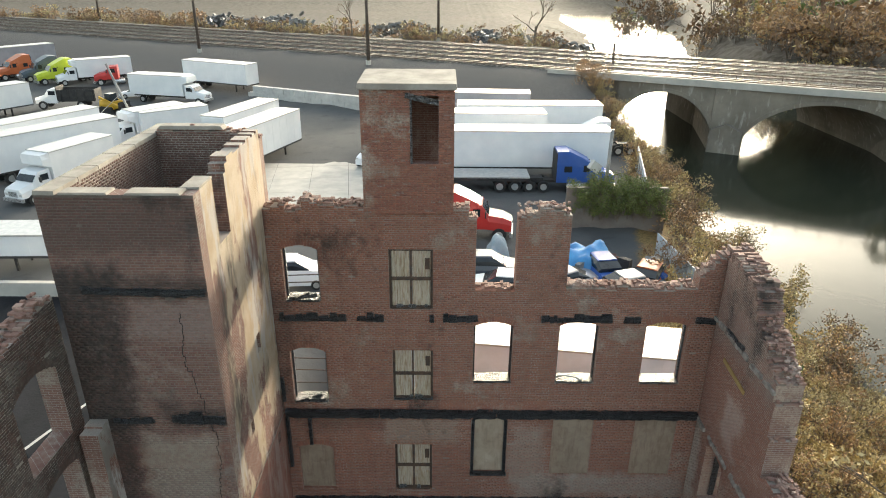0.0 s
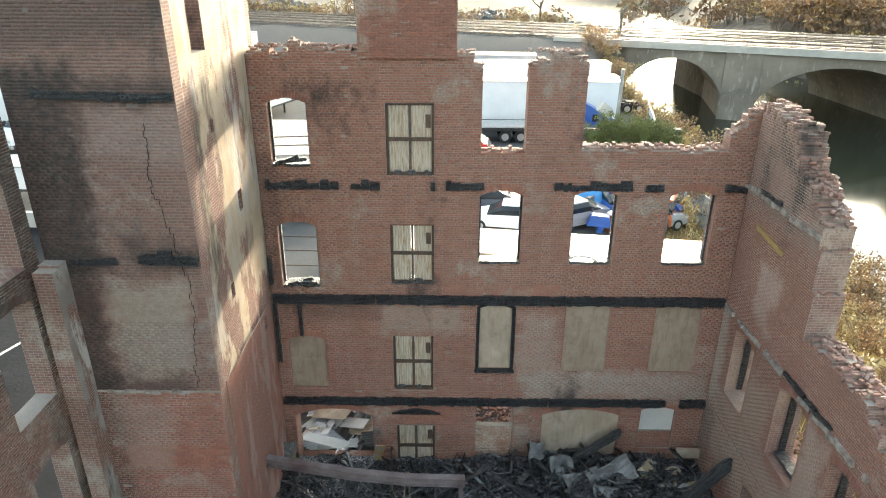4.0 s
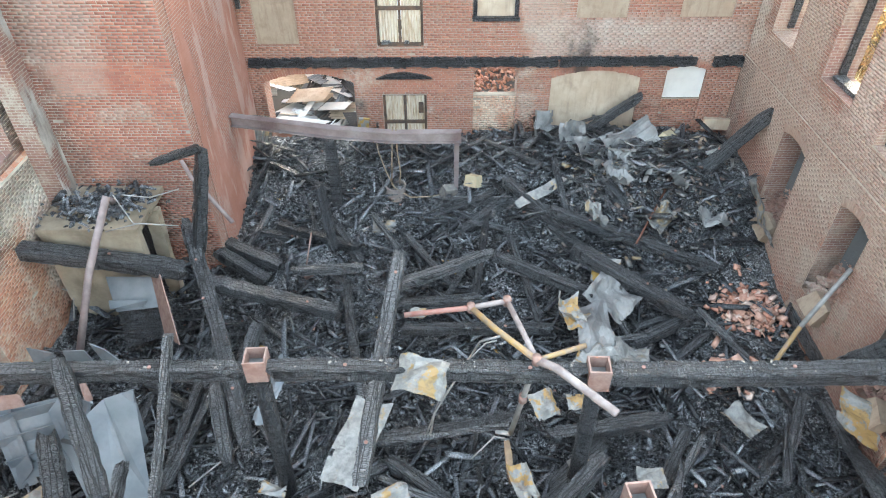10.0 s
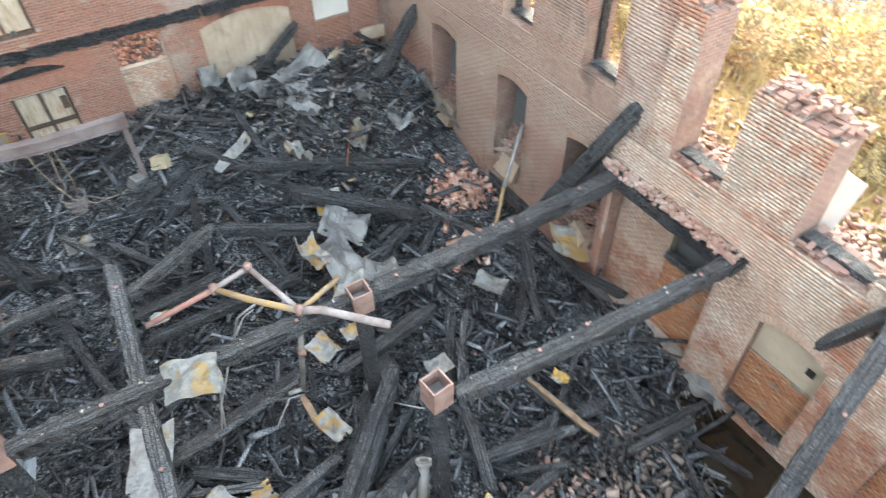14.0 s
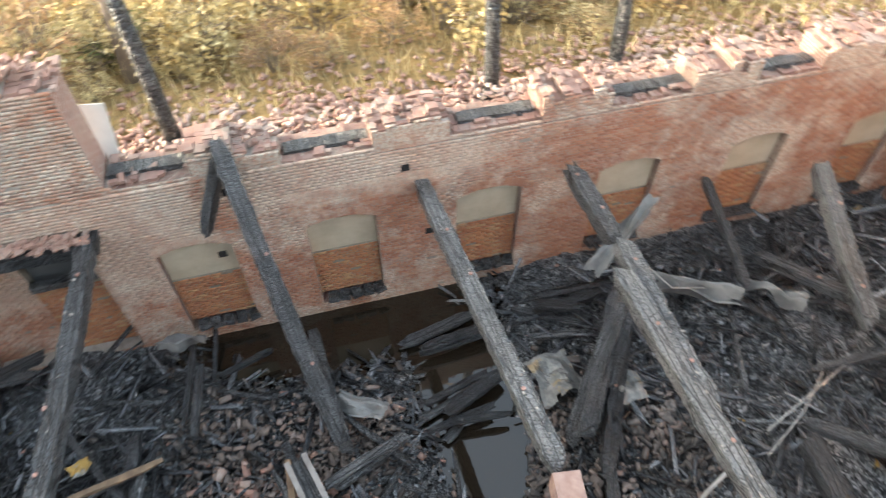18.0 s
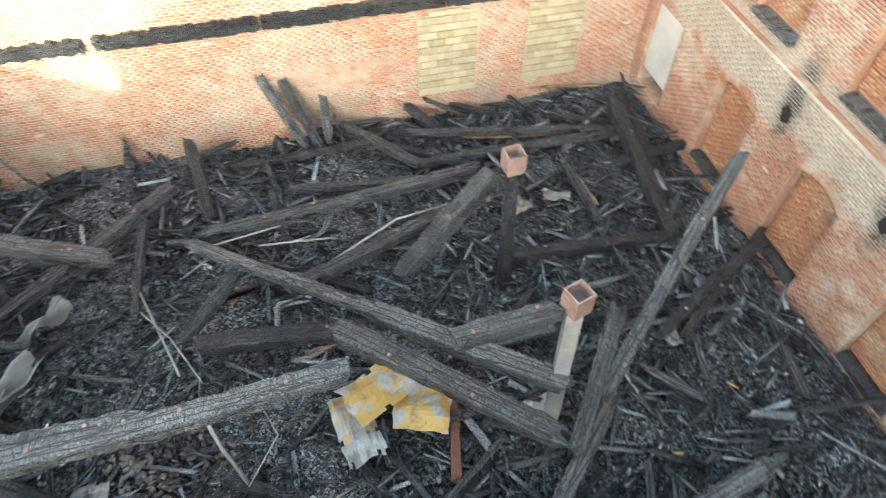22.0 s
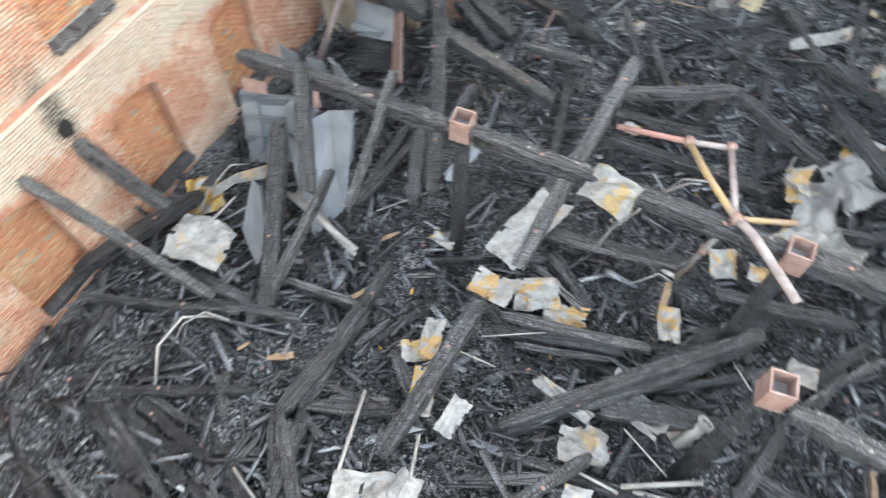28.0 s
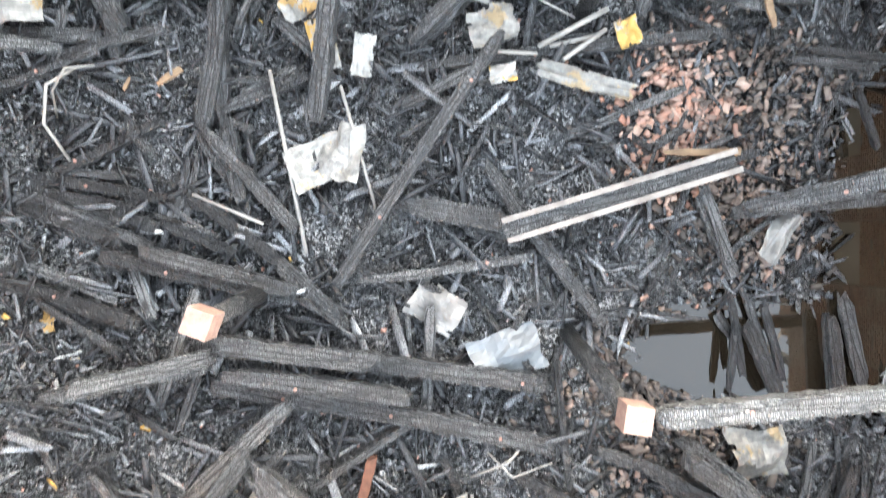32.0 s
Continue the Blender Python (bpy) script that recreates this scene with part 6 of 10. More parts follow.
pole((-4.64, -6.77, 0.40), (-5.19, -7.37, 0.60), 0.09, 0.09, M_CHAR)
timber((-5.73, -2.25, 1.60), (-3.93, -1.90, 0.60), 0.28, 0.25, M_CHAR2)
timber((-3.50, -2.17, 0.90), (-0.65, -2.54, 0.80), 0.31, 0.28, M_CHAR)
timber((-3.71, -1.64, 0.90), (-1.17, -1.95, 0.80), 0.33, 0.29, M_CHAR)
timber((-4.98, -0.17, 0.70), (-2.57, -0.82, 0.60), 0.26, 0.23, M_CHAR)
timber((-7.97, -0.52, 0.40), (-5.25, -1.37, 0.50), 0.28, 0.22, M_CHAR3)
timber((-8.68, 1.21, 0.40), (-5.48, -0.01, 0.30), 0.31, 0.22, M_CHAR3)
timber((-7.03, 0.86, 0.20), (-4.89, 0.24, 0.30), 0.24, 0.17, M_CHAR3)
timber((-8.88, -7.03, 0.90), (-6.30, -5.27, 0.50), 0.20, 0.18, M_CHAR3)
timber((-8.45, 2.15, 0.50), (-6.43, 3.03, 0.40), 0.18, 0.16, M_CHAR3)
timber((-2.89, -0.33, 0.30), (-4.42, 0.87, 0.30), 0.24, 0.17, M_CHAR3)
timber((-8.95, -10.31, 0.50), (-7.02, -10.03, 0.50), 0.25, 0.20, M_CHAR3)
timber((-8.15, -12.54, 0.50), (-7.59, -7.61, 0.40), 0.28, 0.22, M_CHAR3)
timber((0.49, -11.07, 0.40), (-3.03, -10.52, 0.50), 0.19, 0.17, M_CHAR)
timber((-0.54, -12.95, 0.40), (-3.75, -10.70, 0.50), 0.15, 0.13, M_CHAR3)
timber((-6.01, -12.20, 0.40), (-7.80, -11.29, 0.50), 0.14, 0.13, M_CHAR3)
plank((-3.62, -0.18, 0.30), (-4.80, 0.29, 0.30), 0.21, 0.13, M_CHAR3)
plank((-6.79, -0.80, 0.20), (-8.54, 0.42, 0.20), 0.20, 0.12, M_CHAR3)
timber((-5.91, -2.37, 1.60), (-4.16, -2.09, 0.50), 0.22, 0.20, M_CHAR2)
timber((-5.72, -0.22, 0.60), (-2.81, -0.92, 0.50), 0.25, 0.23, M_CHAR3)
timber((-8.95, 2.81, 3.20), (-6.55, 3.22, 0.50), 0.20, 0.18, M_CHAR2)
timber((-8.95, 3.93, 2.90), (-8.22, 4.31, 1.00), 0.27, 0.22, M_CHAR2)
timber((-8.80, 2.49, 0.90), (-7.82, 4.91, 0.90), 0.31, 0.25, M_CHAR3)
timber((-4.14, 1.87, 0.40), (-3.73, 4.13, 0.50), 0.31, 0.21, M_CHAR)
timber((-2.59, 0.24, 0.40), (-4.01, 1.81, 0.50), 0.25, 0.17, M_CHAR)
timber((-7.31, 0.95, 0.30), (-5.32, 0.54, 0.30), 0.22, 0.15, M_CHAR3)
timber((-8.62, 2.15, 0.60), (-5.91, 3.20, 0.40), 0.14, 0.14, M_CHAR)
timber((-5.61, 3.07, 0.30), (-5.92, 4.80, 0.50), 0.18, 0.18, M_CHAR)
pole((-6.19, 5.78, 0.80), (-4.56, 5.29, 0.30), 0.18, 0.18, M_PALEPIPE)
timber((-3.93, 2.22, 0.30), (-2.46, 2.96, 0.20), 0.16, 0.16, M_CHAR)
plank((-5.02, -1.28, 0.20), (-5.30, -0.34, 0.30), 0.16, 0.11, M_CHAR)
plank((-4.57, -0.14, 0.20), (-4.23, 1.47, 0.30), 0.12, 0.10, M_CHAR)
plank((-7.69, -2.67, 0.20), (-6.83, -4.36, 0.20), 0.15, 0.09, M_CHAR3)
plank((-5.89, -3.75, 0.20), (-5.33, -5.05, 0.20), 0.16, 0.09, M_CHAR3)
timber((-3.81, 5.31, 0.40), (-3.82, 2.21, 0.30), 0.27, 0.22, M_CHAR)
timber((-7.23, 0.91, 0.30), (-4.84, 2.02, 0.40), 0.18, 0.14, M_CHAR3)
timber((-3.51, 1.07, 0.40), (-4.03, 2.92, 0.30), 0.17, 0.14, M_CHAR3)
timber((-3.76, 2.13, 0.30), (-3.47, 0.68, 0.40), 0.28, 0.23, M_CHAR)
timber((1.41, 5.61, 0.40), (2.81, 6.67, 0.60), 0.26, 0.24, M_CHAR)


# ---- posts with steel caps ----
def capped_post(x, y, z, lean=(0.0, 0.0), pale=False, height=0.46, turn=0.0, closed=False):
    """A post with the pink-scorched steel box that carried a girder."""
    foot = float(floor_z(x + lean[0], y + lean[1])) - 0.15
    t = thing("capped_post", "pale steel post with a pink-scorched box cap" if pale else "charred round post under a pink-scorched steel box cap", "post", (x, y, foot), turn, "capped posts")
    top = z - foot
    m = pose(0, 0, 0, 0, 0, -turn).to_3x3()
    lo = m @ Vector((lean[0], lean[1], 0))
    if pale:
        part("shaft", Geo().bar(lo, (0, 0, top - height), 0.26, 0.2, 0.01, 2), M_PALEPIPE, t, "pale grey steel shaft")
    else:
        part("shaft", Geo().tube([lo, lo * 0.5 + Vector((0, 0, top * 0.45)), (0, 0, top - height + 0.02)], 0.15, 10, 0.14), M_CHAR3, t, smooth=True)
    s, w = 0.35, 0.03
    for sx_, sy_, lx, ly in ((-1, 0, w, s), (1, 0, w, s), (0, -1, s - 2 * w, w), (0, 1, s - 2 * w, w)):
        part("cap_side", Geo().box((sx_ * (s - w) / 2, sy_ * (s - w) / 2, top - height / 2), (lx, ly, height)), M_PINK, t)
    if closed:
        part("cap_lid", Geo().box((0, 0, top - 0.012), (s - 2 * w, s - 2 * w, 0.03)), M_PINK, t)
    part("cap_floor", Geo().box((0, 0, top - height * 0.55), (s - 2 * w, s - 2 * w, 0.03)), M_ZINC, t)


capped_post(-3.02, 6.87, 3.42, (0.15, -0.5), turn=3)
capped_post(2.45, 6.69, 3.38, (-0.1, -0.4), turn=-2)
capped_post(2.58, 4.48, 3.42, (-0.35, -0.7), height=0.52, turn=6)
capped_post(-3.45, -8.05, 3.4, (0.1, 0.5), height=0.42, turn=5)
capped_post(-3.12, -1.02, 3.3, (0.0, 0.2), height=0.42, turn=-20, closed=True)
capped_post(-3.4, -4.85, 3.5, (0.15, 0.45), True, turn=18)
capped_post(2.36, -2.2, 3.35, (-0.3, 0.7), height=0.42, turn=-8, closed=True)

M_FLANGE = plain("dirty_pale_steel", (0.15, 0.132, 0.12), (0.265, 0.24, 0.22), 2.5, 0.7, 0.1, 0.2, 30)

# ---- steel beam, posts and drum near the front wall ----
M_ROPE = plain("scorched_rope", (0.16, 0.12, 0.08), (0.30, 0.24, 0.17), 6, 0.85, 0, 0.3, 60)
t = thing("steel_beam", "rust-brown steel beam on a timber prop, warped by heat", "steel beam", (-2.5, 14.6, 0.2))
for dz, w, h in ((0.13, 0.22, 0.03), (-0.13, 0.22, 0.03), (0.0, 0.03, 0.23)):
    g = Geo()
    pts = [(-2.95, 0.35, 3.02 + dz), (-0.4, 0.0, 2.86 + dz), (1.2, -0.12, 2.78 + dz), (2.95, -0.25, 2.86 + dz)]
    for p, q in zip(pts, pts[1:]):
        g.bar(p, q, w, h)
    part("flange" if h < 0.1 else "web", g, plain("scaled_steel", (0.15, 0.105, 0.10), (0.30, 0.26, 0.255), 1.0, 0.7, 0.4, 0.2, 20) if dz == 0.13 else bpy.data.materials["scaled_steel"], t)
part("prop", Geo().bar((-0.42, 0, -0.4), (-0.42, 0, 2.7), 0.26, 0.26, 0.08, 8), M_CHAR, t, "charred timber prop")
part("prop", Geo().bar((2.84, 0.2, 0.6), (2.84, -0.2, 2.75), 0.12, 0.1), bpy.data.materials["scaled_steel"], t, "thin steel prop")
g = Geo().tube([(0.75, -0.05, 2.95), (0.8, 0.1, 2.2), (0.95, 0.25, 1.5), (1.15, 0.2, 1.0), (1.6, 0.0, 0.82), (2.2, 0.0, 0.85), (2.7, 0.1, 0.9)], 0.02, 6)
g.tube([(1.22, -0.1, 3.05), (1.16, 0.0, 2.2), (1.08, 0.22, 1.08)], 0.02, 6)
g.tube([(1.3, -0.1, 3.05), (1.3, 0.0, 2.3), (1.34, 0.2, 1.5), (1.3, 0.25, 1.08)], 0.02, 6)
part("hanging_cable", g, M_ROPE, t, smooth=True)
t = thing("drum", "scorched cut-down drum half full of char", "drum", (-1.32, 14.85, 0.86))
g = Geo()
n = 20
for r, z in ((0.27, 0), (0.28, 0.2), (0.27, 0.4), (0.245, 0.4), (0.245, 0.3)):
    g.v += [(r * math.cos(2 * math.pi * k / n), r * math.sin(2 * math.pi * k / n), z) for k in range(n)]
for j in range(4):
    g.f += [(j * n + k, j * n + (k + 1) % n, (j + 1) * n + (k + 1) % n, (j + 1) * n + k) for k in range(n)]
part("shell", g, plain("scorched_drum", (0.15, 0.125, 0.115), (0.30, 0.26, 0.24), 2.2, 0.7, 0.2, 0.3, 30), t)
for z in (0.12, 0.27, 0.4):
    part("hoop", Geo().tube([(0.285 * math.cos(2 * math.pi * k / 16), 0.285 * math.sin(2 * math.pi * k / 16), z) for k in range(17)], 0.016, 5), M_FLANGE, t)
part("char_fill", Geo().rod((0, 0, 0.0), (0, 0, 0.31), 0.245, 14), M_ASH, t)

# ---- sheet metal ----
def sheet_mat(name, a, b, stain, amount):
    """Heat-stained tin: two greys, rust-yellow stains with burnt rims, and soot smears."""
    m = Mat(name, 0.55, 0.15)
    n1, n2, n3 = m.noise(1.9, 5, 0.62), m.noise(8, 5, 0.65), m.noise(3.1, 5, 0.7)
    c = m.mix(m.step(n2, 0.38, 0.66), a, b)
    v = m.math("ADD", m.math("MULTIPLY", n1, 0.75), m.math("MULTIPLY", n2, 0.25))
    c = m.mix(m.math("MULTIPLY", m.step(v, 0.60 - amount * 0.2, 0.63 - amount * 0.2), 0.9), c, stain)
    c = m.mix(m.math("MULTIPLY", m.step(n3, 0.54, 0.70), 0.7), c, (0.055, 0.05, 0.045))
    m.color(c)
    m.bump(n2, 0.25, 0.015)
    return m.m


M_YELLOW = sheet_mat("yellowed_sheet", (0.26, 0.255, 0.245), (0.36, 0.35, 0.325), (0.40, 0.245, 0.045), 0.62)
M_YELLOWD = sheet_mat("brown_stained_sheet", (0.14, 0.14, 0.135), (0.24, 0.235, 0.215), (0.24, 0.155, 0.05), 0.42)
M_TIN = sheet_mat("half_yellowed_tin", (0.22, 0.22, 0.215), (0.34, 0.33, 0.30), (0.36, 0.22, 0.07), 0.45)
M_PALE = sheet_mat("pale_tin", (0.135, 0.135, 0.13), (0.25, 0.243, 0.225), (0.26, 0.195, 0.11), 0.28)
M_PALEW = sheet_mat("whitened_tin", (0.205, 0.205, 0.2), (0.325, 0.32, 0.30), (0.30, 0.22, 0.11), 0.12)


def tin(x, y, z, w, l, turn, material, label, tip=(0, 0), crush=0.12, curl=0.0, seed=0):
    """A crumpled metal sheet with a torn outline."""
    r = random.Random(seed + 100)
    nx_, ny_ = 12, 12
    off = Vector((r.uniform(0, 50), r.uniform(0, 50), 0))
    g = Geo()
    for j in range(ny_ + 1):
        for i in range(nx_ + 1):
            u, v = i / nx_ - 0.5, j / ny_ - 0.5
            edge = max(abs(u), abs(v)) * 2
            k = 1 + (0.14 * noise.noise(Vector((u * 3, v * 3, 7)) + off) if edge > 0.8 else 0)
            q = Vector((u * w * k, v * l * k, 0))
            n0 = noise.noise(Vector((u * 2.1, v * 2.1, 0)) + off)
            n1 = abs(noise.noise(Vector((u * 5, v * 5, 3)) + off))
            q.z = crush * (1.7 * n0 + 0.4 * n1) + curl * (u * u * w * 2 + v * v * l)
            g.v.append(tuple(q))
    for j in range(ny_):
        for i in range(nx_):
            a = j * (nx_ + 1) + i
            if not (r.random() < 0.05 and (i in (0, nx_ - 1) or j in (0, ny_ - 1))):
                g.f.append((a, a + 1, a + nx_ + 2, a + nx_ + 1))
    g.moved(pose(x, y, z, tip[0], tip[1], turn))
    ob = single("metal_sheet", g, material, label, "metal sheet", "metal sheets", smooth=False)
    md = ob.modifiers.new("thick", "SOLIDIFY")
    md.thickness = 0.008


L_PALE, L_YEL, L_GREY = "pale crumpled metal sheet lying on the debris", "yellow-scorched crumpled metal sheet", "grey crumpled roofing sheet on the debris"
tin(-1.65, 7.1, 0.75, 0.75, 1.75, -18, M_PALEW, L_PALE, (8, 0), 0.05, 0, 1)
tin(-1.75, 5.55, 0.75, 0.8, 0.55, -5, M_TIN, L_YEL, (5, 0), 0.05, 0.1, 2)
tin(-1.0, 5.9, 0.5, 0.9, 0.6, 30, M_TIN, L_YEL, (10, 8), 0.14, 0, 3)
tin(-0.35, 5.75, 0.4, 0.8, 0.5, 10, M_TIN, L_YEL, (12, 0), 0.14, 0, 4)
tin(-2.05, 3.25, 0.62, 0.45, 0.85, 12, M_YELLOW, L_YEL, (6, -10), 0.06, 0, 5)
tin(-1.4, 3.1, 0.55, 0.35, 0.7, -8, M_PALEW, L_PALE, (0, 15), 0.05, 0, 6)
tin(-0.36, 6.52, 3.38, 0.8, 0.6, -10, M_YELLOWD, "yellow-stained torn metal sheet hung over a girder", (22, 6), 0.1, -0.35, 7)
tin(-2.15, 1.35, 0.45, 1.0, 0.75, 25, M_PALEW, "white crumpled sheet pierced by rods", (0, 0), 0.16, 0.1, 8)
tin(-1.65, 1.5, 0.55, 0.5, 1.0, -10, M_PALEW, "white crumpled sheet pierced by rods", (0, -20), 0.08, 0, 9)
tin(2.75, 10.3, 0.75, 0.5, 0.8, 10, M_TIN, L_YEL, (0, 20), 0.1, 0.9, 10)
tin(3.9, 11.7, 0.9, 0.6, 0.7, -20, M_YELLOW, L_YEL, (25, 0), 0.06, 0.2, 11)
tin(3.3, 9.9, 0.8, 1.0, 1.3, 15, M_ZINC, L_GREY, (10, 10), 0.2, 0, 12)
tin(3.9, 10.9, 0.8, 0.9, 1.1, 50, M_ZINC, L_GREY, (20, -10), 0.2, 0, 13)
tin(3.2, 9.0, 0.8, 0.8, 1.0, -30, M_TIN, L_GREY, (-10, 10), 0.2, 0, 14)
tin(4.0, 9.3, 0.6, 0.8, 0.8, 70, M_PALE, L_GREY, (0, 15), 0.18, 0, 15)
tin(2.0, 8.0, 0.6, 0.5, 0.6, 20, M_TIN, L_YEL, (15, 0), 0.1, 0, 16)
tin(1.4, 6.3, 0.55, 0.4, 0.8, 12, M_TIN, L_YEL, (-10, 0), 0.08, 0.3, 17)
tin(1.3, 4.6, 0.5, 1.2, 0.5, -25, M_ZINC, "grey twisted trim strip in the debris", (10, 0), 0.12, 0.4, 18)
tin(0.75, 3.6, 0.5, 0.8, 0.6, 15, M_PALE, L_PALE, (0, 0), 0.14, 0, 19)
tin(5.9, 7.7, 0.4, 0.6, 0.7, 35, M_PALE, L_PALE, (0, 15), 0.08, 0.2, 20)
tin(8.0, 7.5, 0.8, 1.0, 0.9, -30, M_TIN, L_PALE, (10, 30), 0.12, 0, 21)
tin(7.7, 15.2, 1.4, 0.8, 1.0, 30, M_PALE, L_GREY, (60, 0), 0.1, 0, 29)
tin(8.0, 13.5, 1.7, 0.5, 1.5, 10, M_PALE, "pale bent sheet leaning on the wall", (20, 70), 0.1, 0, 30)
tin(8.05, 12.9, 1.3, 0.6, 1.0, 30, M_PALE, "pale bent sheet leaning on the wall", (30, 50), 0.1, 0, 31)
tin(-0.4, -5.5, 0.75, 1.5, 0.9, 25, M_YELLOW, "large yellow torn sheet lying on ash", (5, 0), 0.1, 0, 32)
tin(-1.0, -5.0, 0.7, 1.0, 1.0, -20, M_YELLOW, "large yellow torn sheet lying on ash", (-5, 5), 0.12, 0, 33)
tin(0.2, -4.9, 0.55, 0.7, 1.3, 10, M_TIN, "large yellow torn sheet lying on ash", (0, -6), 0.1, 0, 34)
tin(5.7, -8.4, 0.7, 1.1, 0.3, 40, M_ZINC, "shredded grey flashing hung over timbers", (0, 0), 0.26, 0, 35)
tin(6.2, -6.9, 0.6, 0.35, 1.8, -30, M_ZINC, "shredded grey flashing hung over timbers", (0, 0), 0.26, 0, 36)
tin(7.3, -5.6, 1.5, 0.35, 1.9, 25, M_ZINC, "shredded grey flashing hung over timbers", (-35, 0), 0.2, 0, 37)
tin(5.3, -3.6, 0.3, 0.9, 0.9, 10, M_PALE, L_GREY, (0, 0), 0.18, 0, 38)
tin(5.6, 0.1, 0.3, 0.9, 0.4, 60, M_ZINC, L_GREY, (0, 0), 0.16, 0, 39)
tin(7.7, 3.2, 0.5, 0.6, 0.9, 0, M_ZINC, L_GREY, (0, 50), 0.16, 0, 40)
tin(4.7, -4.7, 0.4, 0.7, 0.7, 0, M_PALE, L_GREY, (0, 10), 0.2, 0, 41)
tin(-4.2, -9.3, 0.5, 0.5, 0.5, 20, M_PALE, L_PALE, (0, 0), 0.1, 0, 42)
tin(-5.2, -9.4, 0.5, 0.6, 0.35, -20, M_PALE, L_PALE, (0, 0), 0.08, 0, 43)
tin(-7.2, 4.0, 0.85, 1.1, 1.0, 10, M_PALEW, "whitish crushed slab-like sheet", (0, 10), 0.12, 0, 44)
tin(-7.9, 5.0, 0.7, 0.7, 0.8, 40, M_YELLOW, L_YEL, (20, 0), 0.15, 0, 45)
tin(2.3, 2.7, 0.45, 1.6, 0.3, -15, M_PALE, "long pale crumpled flashing", (0, 0), 0.08, 0, 46)
tin(1.0, -1.9, 0.35, 1.2, 0.8, 20, M_STEEL, L_GREY, (0, 0), 0.14, 0, 47)
tin(-0.2, -1.1, 0.35, 0.7, 0.9, 60, M_ZINC, L_GREY, (0, 0), 0.14, 0, 48)
tin(-3.2, 7.6, 1.6, 0.3, 1.3, -25, M_STEEL, L_GREY, (35, 0), 0.05, 0, 49)
tin(-1.6, 13.8, 0.65, 0.6, 0.5, 0, M_PALE, L_GREY, (0, 0), 0.1, 0, 50)
g = corrugated(0.85, 1.7).moved(pose(-5.69, 16.35, 0.75, -12, 14, 20))
single("corrugated_sheet", g, M_PALE, "pale corrugated sheet leaning by the tower foot", "metal sheet")

# ---- pipes ----
def pipes(name, label, runs, category="pipe"):
    """A thing of pipe lengths: (points, radius, material)."""
    o = Vector(runs[0][0][0])
    t = thing(name, label, category, (o.x, o.y, o.z))
    for pts, r, mm in runs:
        part("pipe", Geo().tube([Vector(p) - o for p in pts], r, 10), mm, t, smooth=True)
    return t


M_REDPIPE = plain("red_oxide_pipe", (0.26, 0.11, 0.085), (0.30, 0.19, 0.16), 6, 0.65, 0.1, 0.2, 40)
M_MAUVED = plain("scorched_mauve_pipe", (0.19, 0.15, 0.14), (0.30, 0.26, 0.245), 5, 0.65, 0.1, 0.2, 30)
M_YPIPE = plain("yellowed_pipe", (0.34, 0.215, 0.07), (0.23, 0.18, 0.14), 7.0, 0.6, 0.1, 0.2, 40)
t = pipes("sprinkler_pipework", "fallen pipe cross, red and yellow from heat, with a grey main", [
    ([(1.46, 6.77, 3.40), (1.75, 6.58, 3.42), (2.54, 5.78, 3.35)], 0.068, M_MAUVED), ([(-0.70, 8.06, 3.10), (0.47, 8.09, 3.25)], 0.05, M_REDPIPE), ([(0.47, 8.09, 3.25), (1.11, 8.20, 3.30)], 0.05, M_MAUVED),
    ([(1.11, 8.20, 3.30), (1.31, 7.41, 3.35), (1.46, 6.77, 3.40)], 0.05, M_MAUVED), ([(0.47, 8.09, 3.25), (0.89, 7.50, 3.30), (1.46, 6.77, 3.40)], 0.055, M_YPIPE), ([(1.46, 6.77, 3.40), (1.70, 6.85, 3.40), (2.30, 7.11, 3.35)], 0.045, M_YPIPE),
    ([(1.46, 6.77, 3.40), (1.35, 6.94, 2.20), (1.23, 7.12, 0.90)], 0.05, M_PALEPIPE), ([(1.23, 7.12, 0.90), (0.96, 7.19, 0.85)], 0.045, M_PALEPIPE), ([(0.93, 7.37, 3.30), (0.62, 7.61, 2.90), (0.25, 7.68, 1.90), (-0.18, 7.46, 1.10), (-0.29, 7.24, 0.60)], 0.022, M_PALEPIPE)])
for p in ((0.47, 8.09, 3.25), (1.11, 8.20, 3.30), (1.46, 6.77, 3.40), (1.35, 6.94, 2.20)):
    q = Vector(p) - t.location
    part("coupling", Geo().rod(q - Vector((0, 0, 0.08)), q + Vector((0, 0, 0.08)), 0.075, 10), M_PINK, t, smooth=True)
pipes("leaning_pipe", "grey pipe with a yellowed end leaning on the wall", [([(8.3, 9.9, 2.5), (7.3, 9.2, 1.55)], 0.05, M_PALEPIPE), ([(7.3, 9.2, 1.55), (6.7, 8.7, 0.75)], 0.05, M_YPIPE)])
pipes("bent_pipe", "thin bent grey pipe arched over the debris", [([(-6.35, 1.2, 0.2), (-6.5, 1.9, 0.9), (-6.4, 2.5, 1.0), (-6.1, 2.9, 0.6)], 0.03, M_PALEPIPE)])
pipes("pipe_stub", "short thick grey pipe end poking from the debris", [([(2.0, 4.5, 0.25), (2.42, 4.82, 0.6)], 0.13, M_PALEPIPE)])
pipes("thin_rods", "thin pale rods crossing above the char", [([(2.9, -9.3, 0.9), (1.0, -9.5, 1.0)], 0.022, M_PALEPIPE), ([(1.5, -9.15, 0.9), (0.0, -9.0, 0.9)], 0.022, M_PALEPIPE), ([(0.0, -8.6, 0.7), (-1.4, -9.1, 1.0), (-2.6, -9.35, 0.9)], 0.028, M_PALEPIPE), ([(4.0, -8.9, 0.5), (3.2, -6.7, 0.5)], 0.024, M_PALEPIPE)], "rod")
